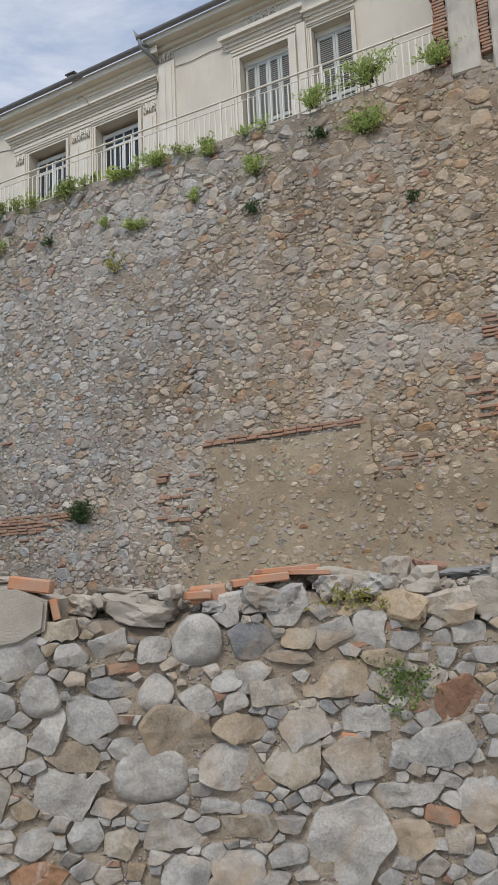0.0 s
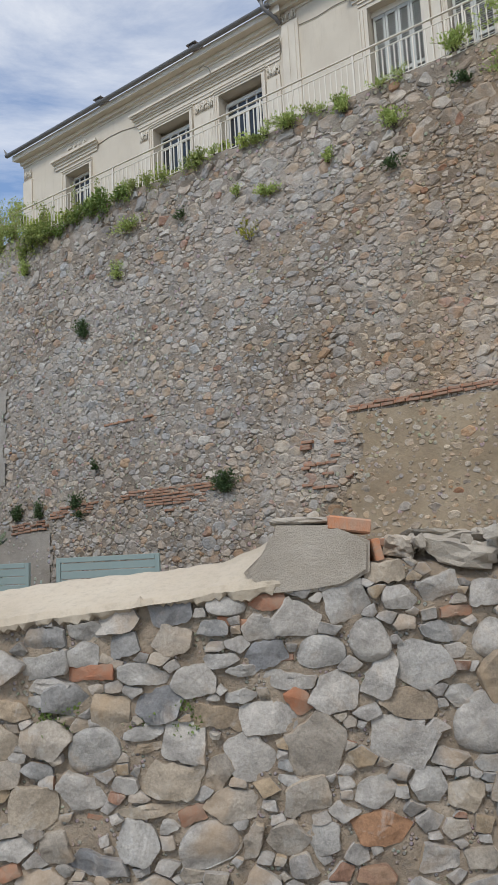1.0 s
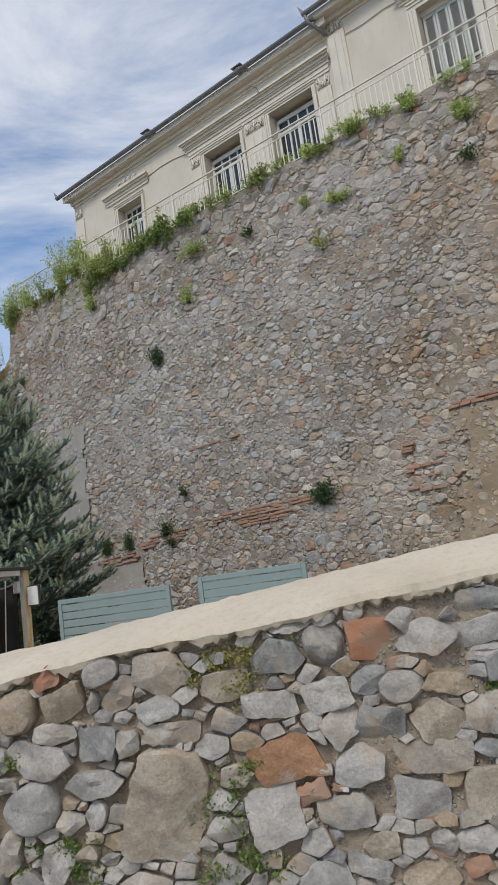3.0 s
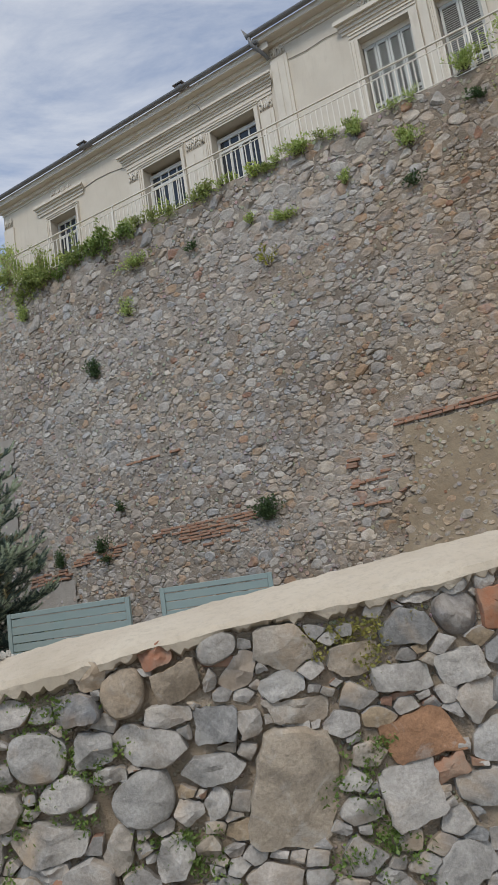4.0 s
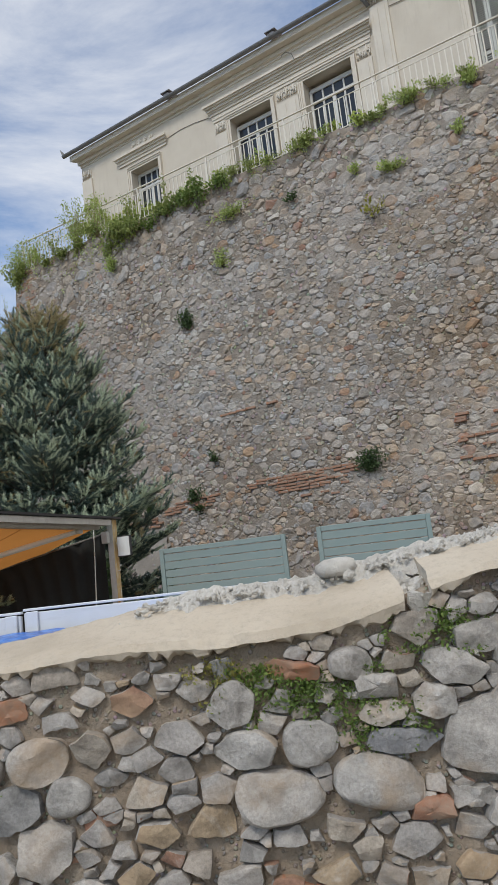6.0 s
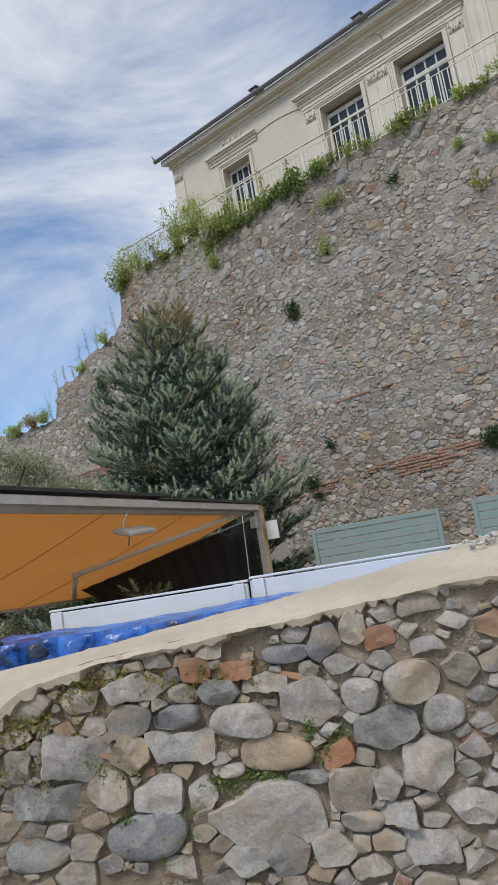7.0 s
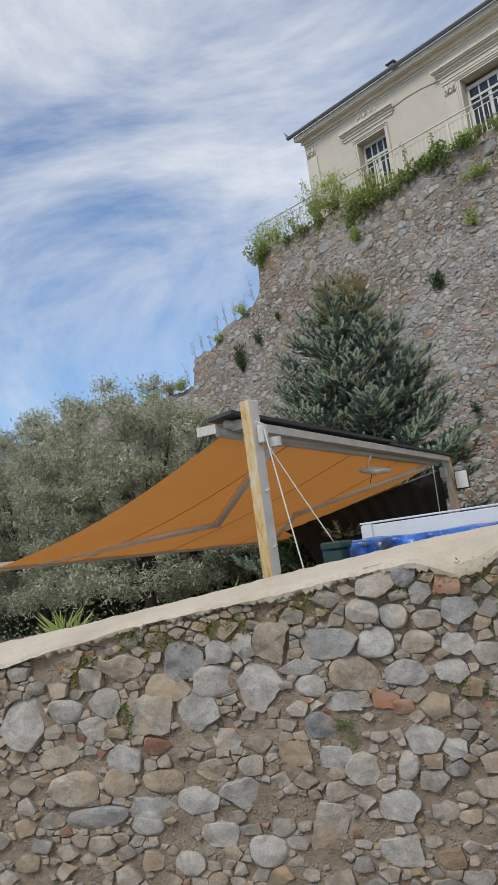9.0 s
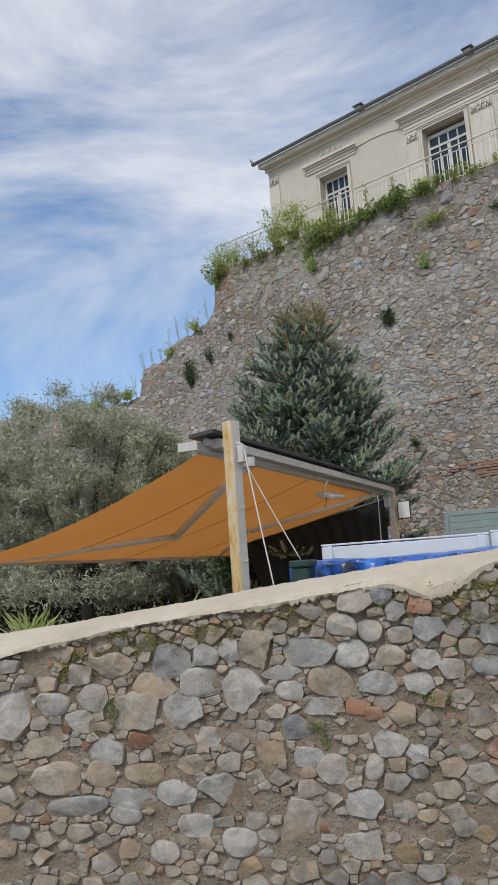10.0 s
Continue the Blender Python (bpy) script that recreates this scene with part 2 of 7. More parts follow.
def paint_material(name, colour, dirt, rough=0.75, scale=1.2, amount=0.5, streak=(1.5, 1.5, 0.25), bump=0.25):
    k = Nodes(name, rough)
    c = k.mix(k.ramp(k.noise(scale, 6, 0.6), [(0.35, 0.0), (0.75, amount)]), colour, dirt)
    c = k.mix(k.ramp(k.noise(scale * 3, 6, 0.7, streak), [(0.52, 0.0), (0.74, amount)]), c, dirt)
    return k.done(c, k.noise(scale * 25, 4, 0.6), bump, 0.006)


M_FACADE = paint_material("facade_paint", (0.575, 0.52, 0.435), (0.43, 0.375, 0.305))
M_TRIM = paint_material("facade_trim", (0.62, 0.57, 0.49), (0.48, 0.43, 0.36), 0.8, 2.0, 0.5)
M_PIER = paint_material("stained_render", (0.50, 0.45, 0.38), (0.20, 0.185, 0.17), 0.9, 1.6, 0.75)
M_SHUTTER = paint_material("shutter_paint", (0.47, 0.475, 0.44), (0.30, 0.295, 0.27), 0.6, 3.0)
M_WFRAME = paint_material("window_paint", (0.58, 0.575, 0.54), (0.42, 0.41, 0.38), 0.5, 3.0)
M_RAIL = paint_material("rail_paint", (0.70, 0.66, 0.58), (0.52, 0.47, 0.40), 0.5, 4.0, 0.3)
M_GUTTER = paint_material("zinc", (0.17, 0.17, 0.175), (0.10, 0.10, 0.10), 0.45, 3.0)
M_PIPE = paint_material("drainpipe_zinc", (0.36, 0.36, 0.36), (0.2, 0.19, 0.18), 0.5, 3.0)
M_ROOF = brick_material("roof_tile", (0.40, 0.19, 0.11), (0.30, 0.15, 0.10), (0.24, 0.20, 0.17))
M_PANEL = paint_material("panel_paint", (0.205, 0.275, 0.27), (0.26, 0.30, 0.285), 0.55, 2.5, 0.5, (1, 1, 1), 0.15)
M_BOARD = paint_material("board_paint", (0.66, 0.68, 0.72), (0.50, 0.51, 0.53), 0.5, 2.0, 0.5, (0.4, 1, 3), 0.2)
M_ALU = paint_material("awning_metal", (0.60, 0.58, 0.54), (0.40, 0.37, 0.33), 0.45, 4.0, 0.6, (1, 1, 1), 0.15)
M_ARM = paint_material("awning_arm", (0.80, 0.77, 0.72), (0.62, 0.58, 0.52), 0.45, 4.0, 0.5, (1, 1, 1), 0.15)
M_WOODW = paint_material("white_post_paint", (0.62, 0.61, 0.585), (0.42, 0.38, 0.33), 0.7, 6.0, 0.6)
M_CABLE = paint_material("white_cord", (0.68, 0.66, 0.62), (0.5, 0.48, 0.44), 0.6, 9.0)
# dark cable, also the painted darkness of the villa's unlit rooms
M_CABLE_ROOMDARK = paint_material("dark_cable_and_unlit_room", (0.16, 0.145, 0.13), (0.1, 0.09, 0.08), 0.6, 9.0)
M_BLACK = paint_material("black_sheet", (0.035, 0.036, 0.04), (0.075, 0.075, 0.078), 0.5, 3.0, 0.5, (1, 1, 1), 0.1)
# near-black colour that paints the deep shade under the awning
M_AWNINGSHADE = paint_material("awning_shade", (0.012, 0.013, 0.013), (0.022, 0.024, 0.022), 0.9, 3.0, 0.5, (1, 1, 1), 0.3)
M_GREENBOX = paint_material("green_plastic", (0.012, 0.04, 0.032), (0.03, 0.055, 0.045), 0.45, 5.0, 0.4)
M_BARK = paint_material("bark", (0.10, 0.085, 0.07), (0.05, 0.043, 0.037), 0.95, 7.0, 0.8, (3, 3, 0.5), 1.0)
M_LAMPGLASS = paint_material("lamp_glass", (0.33, 0.33, 0.33), (0.25, 0.25, 0.25), 0.25, 6.0)
M_FLOOD = paint_material("floodlight_face", (0.72, 0.75, 0.76), (0.6, 0.62, 0.63), 0.3, 6.0)

k = Nodes("post_ochre", 0.75)
c = k.ramp(k.noise(16, 7, 0.75, (1, 1, 0.3)), [(0.36, (0.60, 0.57, 0.50)), (0.44, (0.60, 0.47, 0.27)), (0.56, (0.58, 0.37, 0.14)), (0.66, (0.36, 0.19, 0.07))])
M_OCHRE = k.done(c, k.noise(60, 4, 0.6, (1, 1, 0.15)), 0.4, 0.004)

k = Nodes("awning_cloth", 0.85)
c = k.mix(k.noise(1.4, 5, 0.6), (0.66, 0.285, 0.075), (0.56, 0.225, 0.05))
k.b.inputs["Base Color"].default_value = (0.6, 0.25, 0.06, 1)
M_CLOTH = k.done(c, k.noise(350, 2, 0.5), 0.15, 0.002)
tr = k.n.new("ShaderNodeBsdfTranslucent")
k.l.new(c, tr.inputs["Color"])
ms = k.n.new("ShaderNodeMixShader")
ms.inputs[0].default_value = 0.42
k.l.new(k.b.outputs[0], ms.inputs[1])
k.l.new(tr.outputs[0], ms.inputs[2])
k.l.new(ms.outputs[0], k.n["Material Output"].inputs["Surface"])

k = Nodes("blue_tarp", 0.28)
# dark and blue print; the ramp's pale end paints sheen into the colour
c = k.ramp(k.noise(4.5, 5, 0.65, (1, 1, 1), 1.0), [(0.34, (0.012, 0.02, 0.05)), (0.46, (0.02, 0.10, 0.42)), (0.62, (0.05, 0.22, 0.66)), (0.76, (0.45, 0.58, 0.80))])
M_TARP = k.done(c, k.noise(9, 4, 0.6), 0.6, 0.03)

k = Nodes("pane_glass", 0.06)
k.b.inputs["Specular IOR Level"].default_value = 0.4
M_GLASS = k.done(k.mix(k.noise(0.8), (0.015, 0.017, 0.02), (0.05, 0.055, 0.06)))

k = Nodes("ground_soil", 0.95)
c = k.ramp(k.noise(0.6, 6, 0.65), [(0.3, (0.16, 0.13, 0.10)), (0.55, (0.25, 0.215, 0.17)), (0.75, (0.12, 0.14, 0.06))])
M_GROUND = k.done(c, k.noise(14, 6, 0.7), 0.8, 0.03)
k = Nodes("alley_paving", 0.9)
M_ALLEY = k.done(k.ramp(k.noise(3, 6, 0.65), [(0.3, (0.20, 0.19, 0.18)), (0.7, (0.30, 0.285, 0.265))]), k.noise(60, 5, 0.7), 0.5, 0.01)
k = Nodes("grass_bank", 0.95)
M_BANK = k.done(k.ramp(k.noise(1.2, 6, 0.65), [(0.3, (0.07, 0.085, 0.03)), (0.55, (0.13, 0.15, 0.055)), (0.75, (0.20, 0.17, 0.09))]), k.noise(9, 6, 0.7), 0.9, 0.08)


def leaf_material(name, a, b, rough=0.6, trans=0.35):
    k = Nodes(name, rough)
    c = k.mix(k.rand(), a, b)
    c = k.mix(k.ramp(k.noise(1.5, 3), [(0.35, 0.0), (0.7, 0.4)]), c, a)
    k.put(k.b.inputs["Base Color"], c)
    tr = k.n.new("ShaderNodeBsdfTranslucent")
    k.l.new(c, tr.inputs["Color"])
    ms = k.n.new("ShaderNodeMixShader")
    ms.inputs[0].default_value = trans
    k.l.new(k.b.outputs[0], ms.inputs[1])
    k.l.new(tr.outputs[0], ms.inputs[2])
    k.l.new(ms.outputs[0], k.n["Material Output"].inputs["Surface"])
    return k.m


M_WEED = leaf_material("weed_leaf", (0.29, 0.38, 0.10), (0.55, 0.62, 0.24))
M_DARKLEAF = leaf_material("dark_leaf", (0.045, 0.085, 0.035), (0.11, 0.165, 0.06))
M_IVY = leaf_material("ivy_leaf", (0.16, 0.22, 0.055), (0.46, 0.50, 0.17))
M_IVYTOP = leaf_material("young_ivy_leaf", (0.30, 0.40, 0.08), (0.62, 0.66, 0.22))
M_YELLOW = leaf_material("yellow_leaf", (0.26, 0.27, 0.05), (0.40, 0.37, 0.07))
M_OLIVE = leaf_material("olive_leaf", (0.22, 0.24, 0.155), (0.72, 0.72, 0.56), 0.5, 0.42)
M_NEEDLE = leaf_material("spruce_needle", (0.045, 0.08, 0.068), (0.14, 0.20, 0.165), 0.6, 0.15)
# pale new shoots, made lighter to paint the crown's highlights into the colour
M_NEEDLEPALE = leaf_material("spruce_shoot_highlight", (0.32, 0.40, 0.29), (0.54, 0.60, 0.44), 0.6, 0.2)
M_NEEDLETIP = leaf_material("spruce_tip", (0.30, 0.26, 0.13), (0.45, 0.38, 0.2), 0.6, 0.2)
M_DRY = leaf_material("dry_stalk", (0.30, 0.24, 0.13), (0.42, 0.35, 0.2), 0.8, 0.2)
M_CREEP = leaf_material("creeper_leaf", (0.10, 0.17, 0.035), (0.25, 0.33, 0.09), 0.6, 0.3)
M_SEDUM = leaf_material("sedum_leaf", (0.20, 0.21, 0.06), (0.40, 0.35, 0.09), 0.6, 0.25)

# ---- mesh helpers ----
rng = np.random.default_rng(7)
AZ = -27.5
WALLM = pose(-0.083, 13.39, 0, 0, 0, AZ)          # along the high wall, away from it, up
NEARM = pose(0, 2.80, 0, 0, 0, math.degrees(math.atan(0.07)))


def mesh_of(name, verts, faces, mats, smooth=False, slots=None):
    me = bpy.data.meshes.new(name)
    me.from_pydata([tuple(v) for v in verts], [], faces)
    for m in (mats if isinstance(mats, (list, tuple)) else [mats]):
        me.materials.append(m)
    if smooth:
        me.polygons.foreach_set("use_smooth", [True] * len(me.polygons))
    if slots is not None:
        me.polygons.foreach_set("material_index", slots)
    me.update()
    return me


def piece(name, verts, faces, mat, parent=None, label="", smooth=False, slots=None):
    """Links one mesh as one object, under a thing or at top level."""
    ob = new(name, mesh_of(name, verts, faces, mat, smooth, slots))
    ob.parent = parent
    if label:
        tagged(ob, label)
    return ob


def part(name, bm, material, parent, label="", smooth=False):
    me = bpy.data.meshes.new(name)
    bm.to_mesh(me)
    bm.free()
    me.materials.append(material)
    if smooth:
        me.polygons.foreach_set("use_smooth", [True] * len(me.polygons))
    ob = new(name, me)
    ob.parent = parent
    if label:
        tagged(ob, label)
    return ob


def thing(name, m, label, category, group="", kind=""):
    ob = new(name)
    ob.matrix_world = m
    ob.empty_display_size = 0.1
    return tagged(ob, label, category, group, kind)


def box_bm(x0, x1, y0, y1, z0, z1, bevel=0.0, bm=None):
    own = bmesh.new() if bm is None else bm
    vs = [own.verts.new((x, y, z)) for z in (z0, z1) for x, y in ((x0, y0), (x1, y0), (x1, y1), (x0, y1))]
    fs = [own.faces.new([vs[i] for i in f]) for f in ((3, 2, 1, 0), (4, 5, 6, 7), (0, 1, 5, 4), (1, 2, 6, 5), (2, 3, 7, 6), (3, 0, 4, 7))]
    if bevel:
        es = list({e for f in fs for e in f.edges})
        bmesh.ops.bevel(own, geom=es, offset=bevel, segments=1, affect='EDGES', profile=0.5)
    return own


def sweep(points, profile, closed=True):
    """A profile (across, up) swept along level or sloping points."""
    pts = [Vector(p) for p in points]
    verts, faces, n = [], [], len(profile)
    for i, p in enumerate(pts):
        d = (pts[min(i + 1, len(pts) - 1)] - pts[max(i - 1, 0)]).normalized()
        side = d.cross(Vector((0, 0, 1)))
        side = side.normalized() if side.length > 1e-4 else Vector((1, 0, 0))
        up = side.cross(d)
        verts += [p + side * a + up * b for a, b in profile]
    for i in range(len(pts) - 1):
        for j in range(n if closed else n - 1):
            a, b = i * n + j, i * n + (j + 1) % n
            faces.append((a, b, b + n, a + n))
    if closed:
        faces += [tuple(range(n))[::-1], tuple(range((len(pts) - 1) * n, len(pts) * n))]
    return verts, faces


def tube(points, r, sides=8):
    rs = r if isinstance(r, (list, tuple)) else [r] * len(points)
    pts = [Vector(p) for p in points]
    verts, faces = [], []
    for i, p in enumerate(pts):
        d = (pts[min(i + 1, len(pts) - 1)] - pts[max(i - 1, 0)]).normalized()
        a = d.orthogonal().normalized() if i == 0 else (a - d * a.dot(d)).normalized()
        b = d.cross(a)
        verts += [p + (a * math.cos(t) + b * math.sin(t)) * rs[i] for t in [2 * math.pi * j / sides for j in range(sides)]]
    for i in range(len(pts) - 1):
        for j in range(sides):
            q, w = i * sides + j, i * sides + (j + 1) % sides
            faces.append((q, w, w + sides, q + sides))
    faces += [tuple(range(sides))[::-1], tuple(range((len(pts) - 1) * sides, len(pts) * sides))]
    return verts, faces


def scatter(name, tv, tf, mats4, material, parent=None, slots=None):
    """One mesh out of many copies of a small template (numpy)."""
    tv, mats4 = np.asarray(tv, float), np.asarray(mats4, float)
    n, m = len(mats4), len(tv)
    hv = np.c_[tv, np.ones(m)]
    v = np.einsum('nij,mj->nmi', mats4, hv)[:, :, :3].reshape(-1, 3)
    size = len(tf[0])
    f = (np.asarray(tf)[None] + (np.arange(n) * m)[:, None, None]).reshape(-1, size)
    me = bpy.data.meshes.new(name)
    me.vertices.add(len(v))
    me.vertices.foreach_set("co", v.ravel())
    me.loops.add(f.size)
    me.loops.foreach_set("vertex_index", f.ravel().astype(np.int32))
    me.polygons.add(len(f))
    me.polygons.foreach_set("loop_start", (np.arange(len(f)) * size).astype(np.int32))
    me.polygons.foreach_set("loop_total", np.full(len(f), size, np.int32))
    for mt in (material if isinstance(material, (list, tuple)) else [material]):
        me.materials.append(mt)
    if slots is not None:
        me.polygons.foreach_set("material_index", np.repeat(slots, len(tf)).astype(np.int32))
    me.update(calc_edges=True)
    me.validate()
    ob = new(name, me)
    ob.parent = parent
    return ob


def frames_for(pos, axis, size, r, roll=True):
    """4x4 matrices that stand a template's z axis along axis."""
    axis = axis / np.linalg.norm(axis, axis=1)[:, None]
    ref = r.normal(size=axis.shape)
    x = np.cross(axis, ref)
    x /= np.linalg.norm(x, axis=1)[:, None]
    y = np.cross(axis, x)
    m = np.zeros((len(pos), 4, 4))
    size = np.broadcast_to(np.asarray(size, float).reshape(-1, 1), (len(pos), 1))
    m[:, :3, 0], m[:, :3, 1], m[:, :3, 2], m[:, :3, 3], m[:, 3, 3] = x * size, y * size, axis * size, pos, 1
    return m


LEAF_V = [(0, 0, 0), (0.28, 0.06, 0.42), (0, 0, 1), (-0.28, 0.06, 0.42)]
LEAF_F = [(0, 1, 2, 3)]
NARROW_V = [(0, 0, 0), (0.11, 0.03, 0.45), (0, 0.05, 1), (-0.11, 0.03, 0.45)]


def knots(x, xs, zs):
    return float(np.interp(x, xs, zs))


# ---- rubble: stones laid out as irregular cells ----
def lay(s0, s1, z0, z1, radii, shares, aspect, seed, tries, first=()):
    """Points with radii, the large ones first, in a strip; across is squeezed by aspect."""
    r0 = np.random.default_rng(seed)
    w, h = (s1 - s0) / aspect, z1 - z0
    cell = max([*radii, *[f_[2] for f_ in first]]) * 2
    grid, pts = {}, []
    for s_, z_, r_ in first:
        p = ((s_ - s0) / aspect, z_ - z0, r_)
        grid.setdefault((int(p[0] / cell), int(p[1] / cell)), []).append(p)
        pts.append(p)
    for rad, share in zip(radii, shares):
        for _ in range(int(tries * share * w * h / (rad * rad))):
            x, y, r = r0.random() * w, r0.random() * h, rad * (0.8 + 0.4 * r0.random())
            gx, gy = int(x / cell), int(y / cell)
            ok = True
            for i in (-1, 0, 1):
                for j in (-1, 0, 1):
                    for a, b, c_ in grid.get((gx + i, gy + j), ()):
                        if (a - x) ** 2 + (b - y) ** 2 < (0.93 * (c_ + r)) ** 2:
                            ok = False
                            break
                    if not ok:
                        break
                if not ok:
                    break
            if ok:
                grid.setdefault((gx, gy), []).append((x, y, r))
                pts.append((x, y, r))
    out = []
    for x, y, r in pts[len(first):]:
        gx, gy = int(x / cell), int(y / cell)
        near = [p for i in (-1, 0, 1) for j in (-1, 0, 1) for p in grid.get((gx + i, gy + j), ()) if p[0] != x or p[1] != y]
        near.sort(key=lambda p: (p[0] - x) ** 2 + (p[1] - y) ** 2)
        k_ = 1.55 * r
        poly = [(-k_, -k_), (k_, -k_), (k_, k_), (-k_, k_)]
        for a, b, c_ in near[:26]:
            dx, dy = a - x, b - y
            d2 = dx * dx + dy * dy
            lim = (d2 + r * r - c_ * c_) / 2
            res, m = [], len(poly)
            for i in range(m):
                p, q = poly[i], poly[(i + 1) % m]
                u, v = p[0] * dx + p[1] * dy - lim, q[0] * dx + q[1] * dy - lim
                if u <= 0:
                    res.append(p)
                if (u < 0 < v) or (v < 0 < u):
                    t = u / (u - v)
                    res.append((p[0] + t * (q[0] - p[0]), p[1] + t * (q[1] - p[1])))
            poly = res
            if len(poly) < 3:
                break
        if len(poly) >= 3:
            cx = sum(p[0] for p in poly) / len(poly)
            cy = sum(p[1] for p in poly) / len(poly)
            out.append((s0 + (x + cx) * aspect, z0 + y + cy, r, [((p[0] - cx) * aspect, p[1] - cy) for p in poly]))
    return out


def simpler(poly, keep):
    """Drops the corners that matter least, for angular blocks."""
    p = list(poly)
    while len(p) > keep:
        n = len(p)
        area = [abs((p[i][0] - p[i - 1][0]) * (p[(i + 1) % n][1] - p[i - 1][1]) - (p[i][1] - p[i - 1][1]) * (p[(i + 1) % n][0] - p[i - 1][0])) for i in range(n)]
        p.pop(area.index(min(area)))
    return p


def outline(poly, shrink, rounds, n, r0, wobble):
    """A cell's edge drawn in by a joint, rounded and cut into n points."""
    p = np.array(poly) * shrink
    for _ in range(rounds):
        q = np.roll(p, -1, 0)
        p = np.stack([0.78 * p + 0.22 * q, 0.22 * p + 0.78 * q], 1).reshape(-1, 2)
    seg = np.linalg.norm(np.roll(p, -1, 0) - p, axis=1)
    cum = np.r_[0, np.cumsum(seg)]
    at = np.linspace(0, cum[-1], n, endpoint=False)
    pc = np.r_[p, p[:1]]
    xy = np.c_[np.interp(at, cum, pc[:, 0]), np.interp(at, cum, pc[:, 1])]
    return xy * (1 + wobble * r0.normal(size=(n, 1)))


def stone_shape(xy, height, rings, r0, rough, tilt):
    """Vertices (along, out of the wall as minus y, up) and faces of one stone face."""
    n = len(xy)
    ta, tb = r0.normal(size=2) * tilt
    verts, faces = [], []
    for sc, hh in rings:
        for x, z in xy * sc:
            lift = hh * height
            if hh > 0.3:
                lift += (ta * x + tb * z) * hh + rough * r0.normal()
            verts.append((x, -lift, z))
    verts.append((0, -height * rings[-1][1] * 1.03, 0))
    for i in range(len(rings) - 1):
        for j in range(n):
            a, b = i * n + j, i * n + (j + 1) % n
            faces.append((a, b, b + n, a + n))
    last = (len(rings) - 1) * n
    faces += [(last + j, last + (j + 1) % n, len(verts) - 1) for j in range(n)]
    return verts, faces


# ---- ground ----
def ground_z(x, y):
    edge = 3.0 + 0.07 * max(-30, min(x, 14))
    if y < edge:
        return -0.22 + 0.1 * max(-25, min(x, 20))
    return -0.35


xs = [-2500, -300, -60] + [x * 2.0 for x in range(-15, 8)] + [60, 300, 2500]
ys = [-2500, -300, -40, -10, -4, 0, 2, 2.94, 3.04, 5, 9, 14, 25, 40, 300, 2500]
gv = [(x, y + (0.07 * max(-30, min(x, 14)) if 1 < y < 4 else 0), 0) for y in ys for x in xs]
gv = [(x, y, ground_z(x, y - 0.0)) for x, y, z in gv]
gf = [(j * len(xs) + i, j * len(xs) + i + 1, (j + 1) * len(xs) + i + 1, (j + 1) * len(xs) + i) for j in range(len(ys) - 1) for i in range(len(xs) - 1)]
tagged(piece("ground", gv, gf, M_GROUND), "bare brown soil of a sloping alley and garden terrace", "ground", kind="structure")

# ---- the high rubble wall ----
BATTER = 0.037
TOP_S = [-34, -30, -25, -24, -21, -19.2, -17.4, -17.2, -16.1, -15.9, -15.4, -14.7, -14.0, -13.86, -13.8, -10, 3.0, 4.6, 4.9, 9]
TOP_Z = [6.0, 6.4, 7.4, 7.6, 6.9, 6.75, 6.75, 7.7, 7.75, 8.1, 8.3, 8.35, 8.75, 9.0, 10.12, 10.08, 10.04, 10.0, 9.7, 9.6]


def top_at(s):
    rough = 1.0 if s > -13.5 else 2.6
    return knots(s, TOP_S, TOP_Z) + rough * 0.05 * noise.noise((s * 6.3, 1.1, 0)) + 0.10 * noise.noise((s * 0.9, 3.1, 0)) + 0.06 * noise.noise((s * 3.3, 8.1, 0))


high = thing("wall_north", WALLM, "tall weathered rubble stone retaining wall with sandy mortar", "wall", kind="structure")
cols = sorted(set([round(x, 2) for x in np.arange(-34, 9.01, 0.16)] + [-13.86, -13.8, -17.4, -17.2]))
rows = 64
vv, ff = [], []
for s in cols:
    tp = top_at(s)
    for j in range(rows + 1):
        z = -0.6 + (tp + 0.6) * j / rows
        q = BATTER * z + 0.05 * noise.noise((s * 0.8, z * 0.8, 1.0)) + 0.035 * noise.noise((s * 3.1, z * 3.1, 4.0)) + 0.02 * noise.noise((s * 8, z * 8, 9.0))
        vv.append((s, q, z))
    vv.append((s, 0.55 + BATTER * tp, tp - 0.02))
    vv.append((s, 1.3, tp - 0.06))
    vv.append((s, 1.3, -0.6))
m = rows + 4
ff = [(i * m + j, (i + 1) * m + j, (i + 1) * m + j + 1, i * m + j + 1) for i in range(len(cols) - 1) for j in range(m - 1)]
piece("mortar_face", vv, ff, M_FMORTAR, high, smooth=True)


def in_render(s, z):
    """The stretch where an old sandy render still covers the rubble."""
    e = 0.7 * noise.noise((s * 0.8, z * 0.8, 20.0)) + 0.35 * noise.noise((s * 2.4, z * 2.4, 23.0))
    return s > -1.25 + 0.25 * (z - 2) + 1.9 * e and z < 3.86 + (0.9 * e - 0.2 if s < -0.85 or s > 2.25 else -0.05) - (0.75 if s > 2.4 else 0) and s < 4.6 + e


def in_grey(s, z):
    """A grey rendered upright strip and the low rendered foot near it."""
    e = 0.12 * noise.noise((s * 2.4, z * 2.4, 33.0)) + 0.05 * noise.noise((s * 8, z * 8, 37.0))
    strip = -12.0 + e < s < -10.75 + e and 3.5 + e < z < 6.05 + 2 * e
    return strip or (-13.4 + e < s < -8.95 + e and z < 2.28 + 2 * e - 0.02 * (s + 9))


